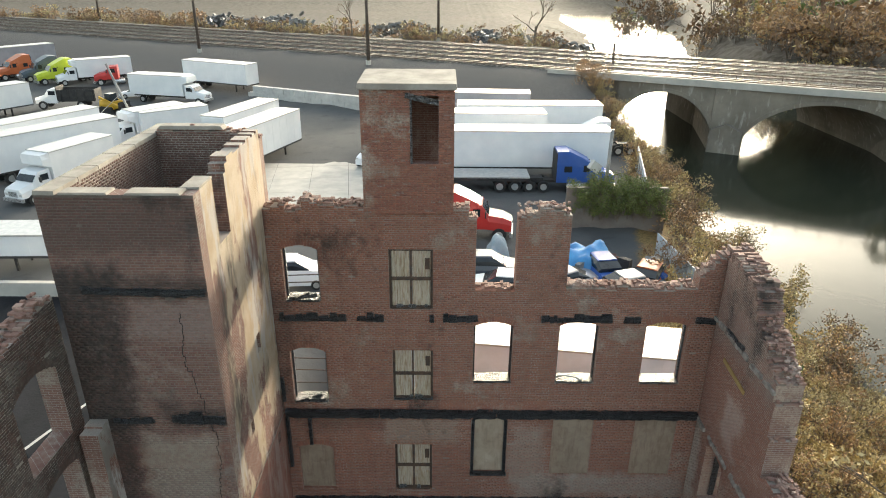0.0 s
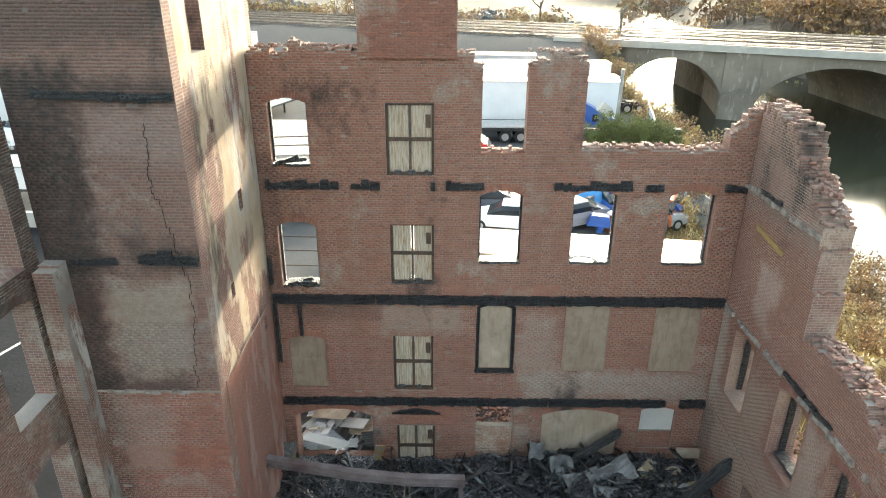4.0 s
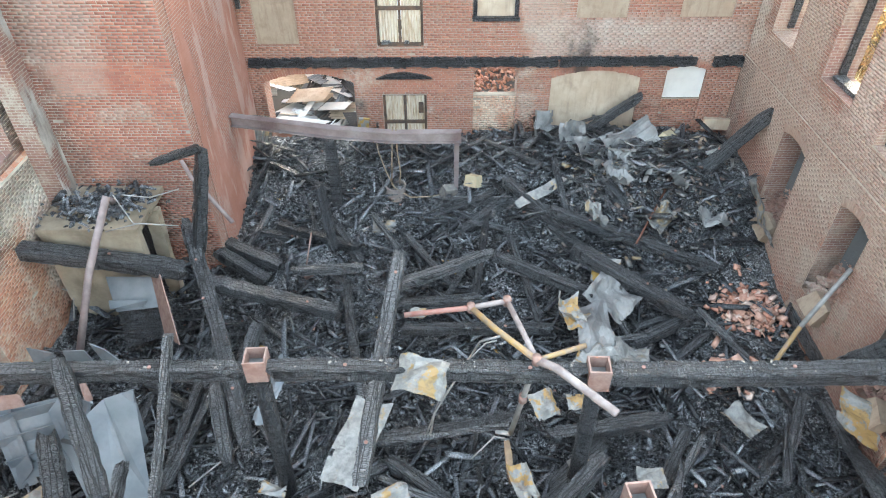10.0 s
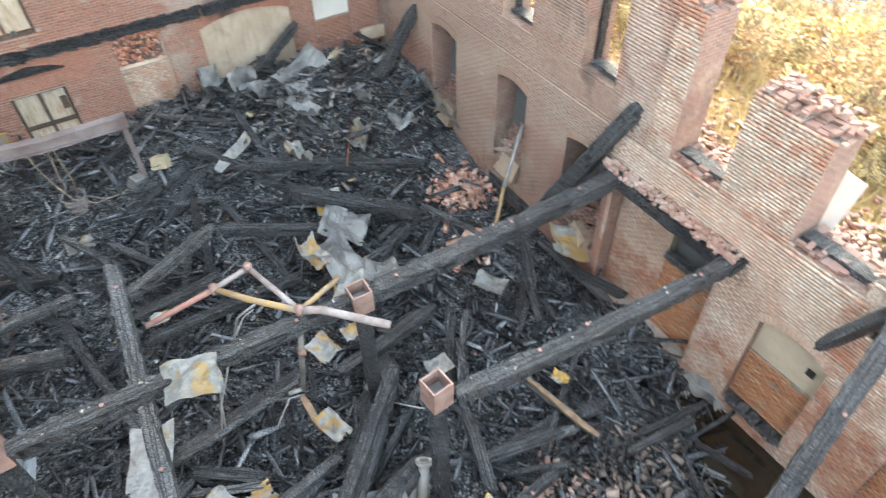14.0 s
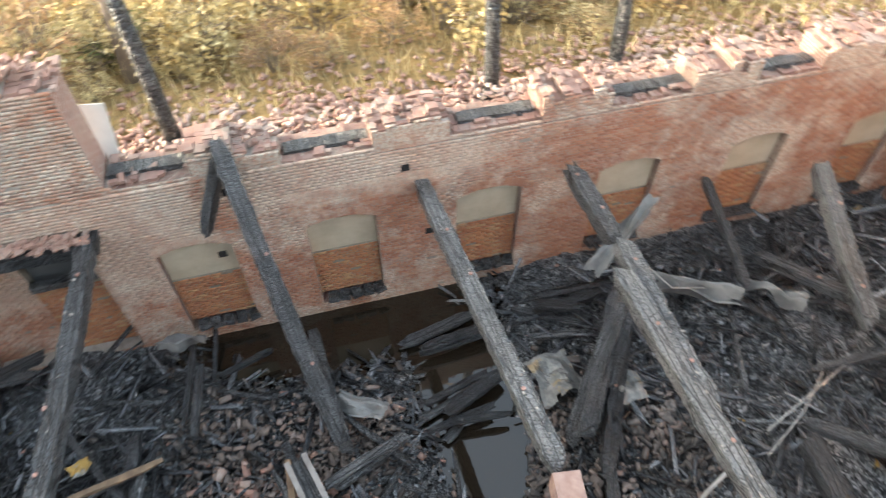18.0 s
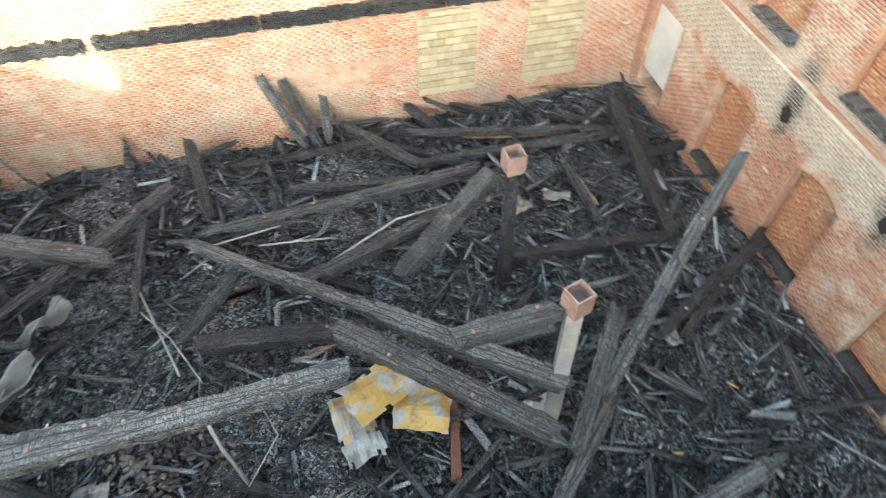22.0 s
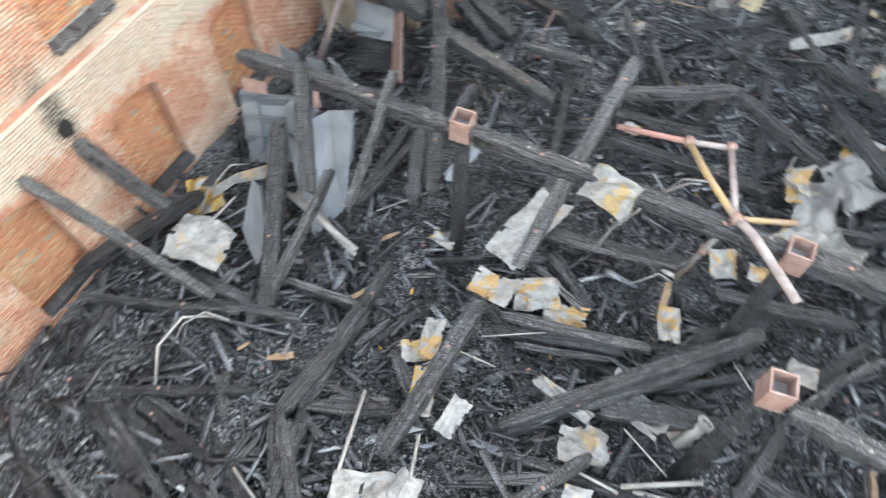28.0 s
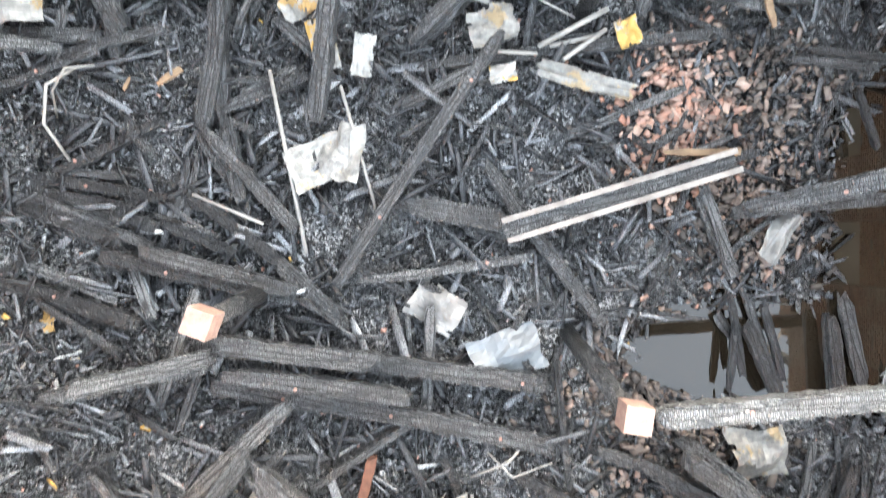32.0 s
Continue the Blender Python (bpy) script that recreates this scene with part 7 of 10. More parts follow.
pipes("bent_rods", "bent rods sticking out of the debris", [([(2.6, -5.4, 1.6), (2.4, -4.9, 1.0), (2.1, -4.4, 0.5)], 0.035, M_PALEPIPE), ([(0.4, -4.0, 0.3), (1.0, -3.7, 0.5), (1.5, -3.2, 0.35)], 0.025, M_PALEPIPE)], "rod")
pipes("rods", "pale rods lying in the char", [([(-2.9, 2.8, 0.75), (-2.4, -0.2, 0.3)], 0.035, M_PALEPIPE), ([(-1.75, 2.55, 0.7), (-1.2, 0.5, 0.3)], 0.03, M_PALEPIPE), ([(-4.3, 0.8, 0.4), (-3.1, 0.3, 0.4)], 0.03, M_PALEPIPE), ([(1.9, 3.0, 0.6), (2.6, 3.5, 0.6)], 0.04, M_PALEPIPE)], "rod")

# ---- steel channel ----
t = thing("steel_channel", "pale rusted steel channel lying on rubble", "steel channel", (2.8, 0.75, 0.55), 17)
for dy in (-0.17, 0.17):
    part("flange", Geo().bar((-1.95, dy, 0.12), (1.95, dy * 0.9, 0.3), 0.09, 0.18), M_FLANGE, t)
part("web", Geo().bar((-1.95, 0, 0.03), (1.95, 0, 0.21), 0.3, 0.03), M_CHAR2, t)


# ---- blue-grey hoppers ----
def plates(name, label, category, at, quads_, material):
    t = thing(name, label, category, at)
    o = Vector(at)
    for q in quads_:
        ps = [Vector(p) - o for p in q]
        n0 = (ps[1] - ps[0]).cross(ps[2] - ps[0]).normalized() * 0.012
        k = len(ps)
        g = Geo().add([p + n0 for p in ps] + [p - n0 for p in ps], [tuple(range(k)), tuple(range(2 * k - 1, k - 1, -1))] + [((i + 1) % k, i, k + i, k + (i + 1) % k) for i in range(k)])
        part("plate", g, material, t)
    return t


t = plates("steel_hopper", "blue-grey steel hopper with a folded ridge, tipped in the debris", "hopper", (-6.27, 7.41, 0.2), [[(-6.07, 7.19, 1.90), (-6.74, 6.59, 1.50), (-6.08, 5.76, 0.75), (-5.63, 5.39, 0.12), (-5.67, 6.47, 1.00)],
    [(-6.07, 7.19, 1.90), (-5.67, 6.47, 1.00), (-5.62, 5.38, 0.15), (-5.33, 6.20, 0.30), (-5.77, 7.60, 1.65)],
    [(-5.89, 7.42, 1.75), (-5.71, 7.52, 1.75), (-5.71, 7.27, 0.50), (-5.77, 6.92, 0.50)],
    [(-6.74, 6.59, 1.50), (-6.61, 6.58, 1.62), (-6.07, 6.48, 1.52), (-6.19, 6.48, 1.40)]], M_STEEL)
t = plates("steel_bin", "open blue-grey steel bin with ribs and a pink lip", "bin", (-8.40, 7.06, 0.2), [[(-8.14, 7.01, 1.70), (-6.93, 7.42, 1.70), (-6.87, 6.65, 0.50), (-7.76, 6.31, 0.40)],
    [(-8.14, 7.01, 1.70), (-7.82, 7.25, 2.00), (-7.43, 6.50, 0.80), (-7.76, 6.31, 0.40)],
    [(-7.11, 7.10, 1.65), (-6.79, 7.42, 2.00), (-6.70, 6.91, 0.90), (-6.94, 6.74, 0.55)],
    [(-6.84, 7.52, 1.50), (-6.48, 7.34, 1.60), (-6.55, 6.78, 0.70), (-6.87, 6.65, 0.50)]], M_STEEL)
o = t.location
lip = plates("steel_lip", "pink-scorched steel angle on the open bin", "steel angle", (-8.62, 7.47, 0.2), [[(-8.10, 7.17, 2.00), (-7.55, 7.22, 2.00), (-7.47, 7.11, 1.80), (-8.06, 7.04, 1.72)],
    [(-6.76, 7.70, 1.90), (-6.66, 7.70, 1.90), (-6.51, 7.48, 1.50), (-6.61, 7.39, 1.50)]], M_PINK)
TRAY = [Vector(p) - o for p in [(-8.14, 7.01, 1.70), (-6.93, 7.42, 1.70), (-6.87, 6.65, 0.50), (-7.76, 6.31, 0.40)]]
for k in (0.22, 0.5, 0.78):
    p, q = TRAY[0].lerp(TRAY[3], k), TRAY[1].lerp(TRAY[2], k)
    part("rib", Geo().bar(p + Vector((0, 0.05, 0.14)), q + Vector((0, 0.05, 0.14)), 0.02, 0.32), M_STEEL, t)
plates("steel_fins", "row of bent blue-grey steel fins behind a girder", "steel plate", (-8.41, 8.69, 0.2), [[(-8.03, 8.39, 1.90), (-7.48, 8.28, 1.90), (-7.53, 8.31, 1.50), (-7.97, 8.31, 1.50)],
    [(-7.31, 8.32, 1.90), (-6.90, 8.33, 1.90), (-6.80, 8.36, 1.40), (-7.36, 8.35, 1.40)],
    [(-6.79, 8.41, 2.00), (-6.53, 8.36, 1.90), (-6.27, 8.39, 1.40), (-6.63, 8.36, 1.40)]], M_STEEL)
t = plates("steel_chute", "blue-grey steel chute with a pink-scorched side", "chute", (-7.55, 10.86, 0.2), [[(-7.47, 10.65, 1.70), (-6.39, 10.54, 1.80), (-6.24, 10.12, 1.28), (-7.2, 10.1, 1.15)],
    [(-7.33, 10.20, 1.40), (-6.44, 10.11, 1.50), (-6.56, 10.11, 1.30), (-7.27, 10.05, 1.30)]], M_STEEL)
# added black sheet that paints the shade in the chute's open front
plates("steel_plate", "black plate standing in for the shaded open mouth of a steel chute", "steel plate", (-7.2, 10.1, 0.2), [[(-7.2, 10.16, 1.1), (-6.24, 10.18, 1.24), (-6.10, 9.72, 0.78), (-6.94, 9.57, 0.58)]], M_CHAR3)
side = plates("steel_plate", "pink-scorched side plate of a steel chute", "steel plate", (-6.45, 10.87, 0.2), [[(-6.39, 10.54, 1.80), (-6.08, 10.35, 2.10), (-5.59, 9.27, 1.00), (-6.10, 9.72, 0.80)]], M_PINK)
plates("steel_trough", "small curved grey steel trough in the debris", "trough", (-6.76, 5.17, 0.2), [[(-6.83, 5.42, 1.35), (-6.57, 5.33, 1.35), (-6.12, 4.58, 0.60), (-6.26, 4.25, 0.20), (-6.77, 4.68, 0.60)],
    [(-6.73, 5.50, 1.20), (-6.47, 5.33, 1.10), (-6.17, 4.77, 0.40), (-6.12, 4.58, 0.60)]], M_STEEL)
plates("paper_flap", "yellowed curled sheet hung over the trough", "metal sheet", (-7.38, 4.66, 0.2), [[(-7.66, 5.09, 1.00), (-7.21, 5.44, 1.30), (-6.64, 5.77, 1.50), (-6.63, 5.56, 1.30), (-7.23, 5.32, 1.10), (-7.62, 4.96, 0.80)]], M_PALE)
pipes("fallen_pipe", "pale grey pipe fallen across the hoppers", [([(-6.19, 5.56, 1.10), (-4.43, 5.17, 0.75)], 0.06, M_PALEPIPE)])
pipes("frame_bars", "grey steel bars under the trough", [([(-7.28, 4.67, 0.60), (-6.47, 5.50, 1.00)], 0.03, M_STEEL), ([(-7.10, 4.61, 0.50), (-6.18, 5.21, 0.90)], 0.03, M_STEEL), ([(-7.18, 4.44, 1.00), (-6.97, 5.00, 1.20)], 0.025, M_PALEPIPE)], "bar")
pipes("bent_wire", "bent grey wire looping up from the char", [([(-7.76, 4.61, 0.60), (-7.68, 4.92, 1.00), (-7.45, 5.55, 1.30), (-7.18, 5.79, 1.20)], 0.018, M_PALEPIPE)], "wire")
pipes("bent_wire", "bent grey wire looping up from the char", [([(-6.63, 2.04, 0.30), (-6.36, 2.43, 0.90), (-5.98, 2.71, 1.20), (-5.62, 2.81, 1.00)], 0.02, M_PALEPIPE)], "wire")

plates("bent_plate", "grey scorched plate bent among the debris", "metal sheet", (2.76, 18.54, 0.3), [[(2.62, 17.99, 1.50), (3.30, 17.97, 1.60), (3.43, 17.61, 1.20), (3.14, 17.47, 0.60), (2.74, 17.74, 0.90)]], M_ZINC)
plates("bent_plate", "long whitened plate torn at the end", "metal sheet", (1.9, 13.9, 1.0), [[(1.72, 13.70, 1.38), (2.10, 13.95, 1.56), (2.60, 14.16, 1.68), (2.72, 13.98, 1.52), (2.25, 13.76, 1.42), (1.95, 13.62, 1.34)], [(2.60, 14.16, 1.68), (3.0, 14.4, 1.82), (3.45, 14.5, 1.80), (3.5, 14.4, 1.66), (3.05, 14.2, 1.62), (2.72, 13.98, 1.52)]], M_PALE)
for k, (x, y, z, w, l, a, tip) in enumerate(((2.8, 16.6, 2.05, 0.6, 0.95, 25, (58, 20)), (3.65, 16.0, 2.05, 0.7, 0.9, -20, (62, -12)), (4.1, 15.3, 1.95, 1.3, 0.9, 30, (34, 12)), (5.05, 15.6, 2.1, 1.5, 0.75, 22, (30, -14)), (4.75, 14.85, 1.85, 0.7, 0.9, -10, (52, 0)), (4.2, 14.6, 1.75, 0.5, 0.7, 15, (48, 8)))):
    tin(x, y, z, w, l, a, M_ZINC, "grey scorched roofing sheet crumpled against the front wall", tip, 0.16, 0.35, 71 + k)
g = Geo()
for k in range(4):
    g.tube([Vector((0.17 * math.cos(i * math.pi / 7) * (1 + 0.06 * k), 0.15 * math.sin(i * math.pi / 7), 0.03 * k)) for i in range(15)], 0.014, 5)
single("wire_coil", g.moved(pose(2.35, 14.84, 1.42, 48, 0, 10)), M_PALEPIPE, "coil of grey wire on the debris", "wire coil", smooth=True)
pipes("leaning_rod", "thin rusted rod sticking out of the heap", [([(4.75, 12.4, 1.15), (6.2, 14.7, 1.7)], 0.025, M_RUSTW)], "rod")
single("pink_box", Geo().box((0, 0, 0), (0.28, 0.24, 0.2), None, 0.96).moved(pose(-3.38, 12.05, 0.55, 30, -20, 25)), M_PINK, "small pink-scorched steel box tipped in the char", "box")
pipes("thin_rod", "thin rod standing in the char", [([(-3.5, 12.3, 0.4), (-3.3, 12.7, 1.3)], 0.02, M_PINK)], "rod")
for x, y, z, e, r, mm, what in ((8.0, 16.95, 1.95, (0.85, 0.12, 0.34), (4, 0, -3), M_BOARD, "tan board leaning on the front wall"), (6.45, 16.6, 1.7, (0.12, 0.1, 0.75), (18, 22, 10), M_BOARD, "tan board leaning on the front wall"), (6.75, 16.5, 1.7, (0.14, 0.1, 0.6), (14, -10, 0), M_PALE, "pale board leaning on the front wall"),
                             (7.2, 16.4, 1.5, (0.8, 0.5, 0.14), (20, 6, 8), M_RAW, "scorched raw boards stacked by the front wall"), (7.25, 16.3, 1.68, (0.7, 0.4, 0.1), (24, -4, 14), M_BOARD, "scorched raw boards stacked by the front wall"), (7.1, 16.1, 1.42, (0.75, 0.35, 0.12), (30, 4, -6), M_RAW, "scorched raw boards stacked by the front wall")):
    single("board", Geo().box((0, 0, 0), e, None, 0.94).moved(pose(x, y, z, *r)), mm, what, "board", "boards by the front wall")
plates("bent_plate", "grey scorched plate bent among the debris", "metal sheet", (4.16, 18.22, 0.3), [[(4.03, 18.03, 1.30), (4.71, 18.07, 1.50), (5.06, 17.96, 1.00), (4.56, 17.79, 0.80)]], M_ZINC)

# ---- concrete bay by the tower ----
t = thing("concrete_bay", "cream concrete bay beside the tower, heaped with charred debris", "concrete bay", (-7.55, 11.6, -0.2))
M_BAY = plain("stained_cream_concrete", (0.19, 0.15, 0.105), (0.37, 0.31, 0.23), 1.2, 0.9, 0, 0.3, 22)
part("front_wall", Geo().span((-1.08, -0.75, 0.0), (1.02, -0.55, 2.92)), M_BAY, t)
part("top_slab", Geo().span((-1.1, -0.78, 2.92), (1.06, 0.86, 3.07)), M_BAY, t)
part("side_wall", Geo().span((-1.3, -0.5, 0.0), (-1.1, 0.86, 2.92)), M_BAY, t)
part("broken_pier", Geo().bar((0.95, 0.1, 0.0), (0.98, 0.2, 2.9), 0.3, 0.2, 0.12, 9), M_BAY, t)
part("dark_fill", Geo().span((-1.05, 0.0, 0.0), (0.55, 0.8, 2.9)), M_CHAR3, t)
g = Geo()
for k in range(420):
    e = rng.uniform(0.03, 0.13)
    g.box((rng.gauss(0, 0.48), rng.gauss(0.05, 0.36), 3.08 + rng.uniform(0, 0.22)), (e * rng.choice([1, 1, 3.5]), e * rng.uniform(0.4, 1), e * 0.5), pose(0, 0, 0, rng.uniform(-40, 40), rng.uniform(-40, 40), rng.uniform(0, 180)).to_3x3(), 0.7)
part("debris", g, M_LUMP, t, "charred debris heaped on top", kind="stuff")
M_MAUVE = plain("mauve_scorched_pipe", (0.19, 0.145, 0.14), (0.29, 0.235, 0.225), 3, 0.65, 0.1, 0.2, 30)
pipes("down_pipe", "mauve-grey scorched pipe bent over the concrete bay", [([(-6.81, 10.90, 3.56), (-6.80, 10.75, 3.79), (-7.26, 9.90, 2.48), (-7.59, 9.00, 1.02)], 0.078, M_MAUVE)])
for a, b in (((-8.70, 12.95, 3.22), (-8.20, 12.61, 2.43)), ((-8.70, 13.69, 3.24), (-8.10, 13.20, 2.63))):
    plank(a, b, 0.2, 0.07, M_CHAR2)
timber((-5.52, 11.20, 1.85), (-4.97, 11.60, 4.37), 0.26, 0.26, M_CHAR3)
timber((-6.02, 11.40, 4.15), (-5.04, 11.50, 4.44), 0.16, 0.16, M_CHAR3)
pipes("hanging_conduit", "mauve conduit sagging down the tower foot", [([(-5.80, 12.30, 3.66), (-5.60, 12.10, 3.34), (-5.27, 12.00, 2.88), (-4.82, 11.80, 2.31)], 0.05, M_MAUVE)], "conduit")
for pts in ([(-6.75, 10.90, 3.72), (-6.44, 10.70, 3.14), (-5.79, 11.00, 2.84)], [(-7.10, 10.70, 2.92), (-6.32, 10.70, 3.14), (-5.67, 11.00, 2.84)], [(-8.70, 10.81, 1.18), (-8.60, 10.97, 0.94), (-8.50, 10.43, 0.56)], [(-6.63, 11.00, 3.65), (-6.28, 11.40, 3.30), (-5.71, 11.60, 3.38)]):
    pipes("loose_wire", "loose grey wire trailing over the concrete bay", [(pts, 0.014, M_PALEPIPE)], "wire")

# ---- smaller pieces in the debris ----
plank((5.00, 5.04, 0.70), (5.40, 3.58, 0.50), 0.1, 0.06, M_RAW)
plank((4.12, 5.94, 0.50), (4.39, 6.70, 0.60), 0.12, 0.08, M_CHAR)
plank((-3.83, 4.78, 0.45), (-4.12, 4.36, 0.40), 0.1, 0.04, M_RAW)
plank((-4.26, 5.75, 0.40), (-4.02, 6.07, 0.40), 0.1, 0.05, M_RAW)
plank((-4.87, 2.66, 0.40), (-4.50, 2.90, 0.40), 0.14, 0.06, M_RAW)
plank((-5.45, 2.56, 0.40), (-5.35, 2.77, 0.40), 0.08, 0.04, M_RAW)
plank((1.18, 7.19, 0.60), (1.23, 6.46, 0.30), 0.14, 0.1, M_RAW)
plank((-1.39, 5.23, 0.50), (1.22, 5.68, 0.60), 0.2, 0.16, M_CHAR2)
plank((-0.59, 3.34, 0.50), (2.84, 6.50, 1.10), 0.24, 0.2, M_CHAR)
plank((-0.96, 4.81, 0.45), (0.69, 5.25, 0.50), 0.12, 0.08, M_CHAR)
plank((-2.00, 4.93, 0.40), (-0.82, 6.38, 0.40), 0.1, 0.06, M_CHAR)
plank((-1.15, 6.45, 0.50), (-0.05, 6.01, 0.40), 0.16, 0.06, M_CHAR2)
plank((-1.06, 6.84, 0.50), (-0.16, 6.14, 0.40), 0.12, 0.06, M_CHAR)
plank((3.52, 4.28, 0.40), (5.26, 3.92, 0.45), 0.18, 0.1, M_CHAR2)
plank((4.52, 3.95, 0.35), (6.56, 5.37, 0.40), 0.14, 0.08, M_CHAR)
plank((5.79, 3.09, 0.30), (7.21, 2.91, 0.35), 0.16, 0.08, M_CHAR)
plank((6.60, 7.05, 0.50), (7.34, 8.31, 0.50), 0.22, 0.12, M_CHAR)
plank((7.65, 7.06, 0.50), (8.19, 5.86, 0.40), 0.26, 0.1, M_CHAR3)
plank((3.94, 5.93, 0.40), (4.88, 7.16, 0.70), 0.12, 0.12, M_CHAR2)
plank((-5.07, 6.28, 0.50), (-4.62, 8.40, 0.80), 0.18, 0.14, M_CHAR)
plank((-3.40, 5.26, 0.40), (-2.91, 5.50, 0.40), 0.1, 0.06, M_CHAR2)
plank((-5.40, 4.14, 0.50), (-3.89, 4.23, 0.60), 0.14, 0.1, M_CHAR2)
plank((-3.43, 2.50, 0.40), (-2.56, 2.87, 0.40), 0.2, 0.1, M_CHAR2)
plank((-3.75, 2.23, 0.40), (-2.36, 2.78, 0.40), 0.22, 0.12, M_CHAR)
plank((-2.87, 3.74, 0.40), (-2.22, 3.18, 0.35), 0.24, 0.06, M_CHAR)
plank((-3.57, 3.54, 0.40), (-3.25, 4.26, 0.40), 0.12, 0.08, M_CHAR)
plank((-1.43, 2.81, 0.35), (-2.37, 3.17, 0.35), 0.14, 0.08, M_CHAR)
plank((-5.74, -10.46, 0.50), (-6.02, -8.96, 0.40), 0.14, 0.06, M_RAW)
plank((-3.69, -11.93, 0.40), (-5.82, -11.52, 0.40), 0.12, 0.05, M_RAW)
plank((0.91, -6.70, 0.40), (0.32, -6.67, 0.50), 0.06, 0.05, M_RAW)
plank((-0.57, -3.05, 0.40), (-2.29, -4.18, 0.40), 0.12, 0.06, M_CHAR)
plank((-5.20, -4.91, 0.40), (-6.00, -3.96, 0.45), 0.16, 0.06, M_CHAR2)
plank((-4.58, -3.20, 0.30), (-4.23, -2.23, 0.30), 0.16, 0.06, M_CHAR)
plank((-5.00, -1.29, 0.40), (-5.38, -0.22, 0.40), 0.2, 0.06, M_CHAR2)
plank((-6.66, -3.90, 0.40), (-7.43, -2.46, 0.35), 0.14, 0.05, M_CHAR2)
plank((-7.62, -4.03, 0.30), (-7.73, -2.38, 0.30), 0.12, 0.05, M_CHAR)
plank((-8.06, -3.31, 0.30), (-8.53, -2.34, 0.30), 0.1, 0.04, M_CHAR)
plank((-5.72, 0.42, 0.30), (-7.04, 0.93, 0.30), 0.2, 0.06, M_CHAR)
plank((-5.51, 1.10, 0.30), (-6.71, 1.22, 0.30), 0.14, 0.06, M_CHAR)
plank((-6.58, 2.92, 0.40), (-8.55, 2.16, 0.60), 0.16, 0.12, M_CHAR2)
plank((-2.00, -5.96, 0.50), (-3.90, -5.97, 0.60), 0.24, 0.1, M_CHAR2)
plank((6.13, -10.08, 0.50), (4.57, -10.17, 0.50), 0.16, 0.1, M_CHAR)
plank((-4.61, -5.70, 0.30), (-5.93, -5.92, 0.30), 0.2, 0.05, M_CHAR2)
plank((-0.12, -13.07, 0.40), (-2.02, -13.07, 0.40), 0.14, 0.06, M_CHAR)
plank((3.46, -12.48, 0.40), (1.84, -13.12, 0.40), 0.16, 0.08, M_CHAR)
plank((-4.47, -13.68, 0.40), (-7.84, -13.11, 0.40), 0.1, 0.05, M_RAW)
plank((-7.09, 0.78, 0.40), (-4.98, -0.11, 0.30), 0.18, 0.1, M_CHAR)
plank((-7.39, -0.27, 0.40), (-5.62, -1.01, 0.30), 0.2, 0.08, M_CHAR2)
plank((-6.71, -4.25, 0.30), (-6.94, -3.21, 0.30), 0.14, 0.06, M_CHAR2)
plank((-4.63, 0.37, 0.30), (-4.40, 1.41, 0.30), 0.14, 0.06, M_CHAR)
plank((-5.20, 4.15, 0.30), (-4.06, 4.24, 0.30), 0.12, 0.06, M_CHAR2)
plank((-1.48, 7.16, 0.60), (1.46, 7.75, 0.50), 0.26, 0.16, M_CHAR)
plank((5.03, 5.15, 0.60), (5.30, 3.70, 0.60), 0.12, 0.06, M_RAW)
plank((3.50, 4.33, 0.50), (4.98, 4.00, 0.50), 0.2, 0.1, M_CHAR)
plank((3.62, 1.49, 0.50), (4.81, 1.49, 0.50), 0.12, 0.1, M_RAW)
plank((4.29, 0.92, 0.40), (4.73, -0.32, 0.40), 0.18, 0.08, M_CHAR2)
plank((6.98, -0.91, -0.20), (7.35, -2.52, -0.20), 0.26, 0.1, M_CHAR)
plank((5.30, -0.96, -0.25), (5.73, -2.34, -0.25), 0.16, 0.08, M_CHAR2)
plank((4.79, -1.28, -0.25), (5.05, -1.69, -0.25), 0.2, 0.05, M_CHAR)
plank((6.22, 3.32, 0.10), (7.83, 3.08, 0.20), 0.14, 0.08, M_CHAR)
plank((7.75, 8.20, 0.40), (7.83, 5.98, 0.40), 0.24, 0.1, M_CHAR)
plank((6.90, 7.81, 0.40), (6.24, 6.34, 0.40), 0.18, 0.08, M_CHAR)
tin(0.17, 4.19, 0.55, 0.25, 1.1, 75, M_PALE, "long curled strip of pale flashing", (0, 0), 0.06, 0.1, 810)
tin(2.99, 3.48, 0.5, 0.4, 0.45, 20, M_YELLOW, "small yellow scrap of sheet metal", (0, 0), 0.06, 0.1, 1105)
tin(5.63, 4.91, 0.5, 0.25, 0.35, 30, M_YELLOW, "small yellow scrap of sheet metal", (0, 0), 0.06, 0.1, 1345)
tin(0.92, 2.81, 0.45, 0.45, 0.3, 10, M_YELLOW, "small yellow scrap of sheet metal", (0, 0), 0.06, 0.1, 890)
tin(3.74, 6.37, 0.6, 0.5, 0.4, 0, M_PALE, L_PALE, (0, 0), 0.06, 0.1, 1140)
tin(2.49, 6.74, 0.5, 0.35, 0.3, 40, M_TIN, L_YEL, (0, 0), 0.06, 0.1, 1020)
tin(-3.12, 6.29, 0.4, 0.5, 0.25, -10, M_TIN, L_YEL, (0, 0), 0.06, 0.1, 510)
tin(-2.37, 4.23, 0.5, 0.35, 0.8, 10, M_TIN, L_YEL, (0, 0), 0.06, 0.1, 555)
tin(2.66, 8.05, 0.6, 0.4, 0.4, 0, M_TIN, L_YEL, (0, 0), 0.06, 0.1, 1025)
tin(2.84, 10.03, 1.0, 0.45, 0.7, 10, M_TIN, L_YEL, (0, 0), 0.06, 0.1, 1030)
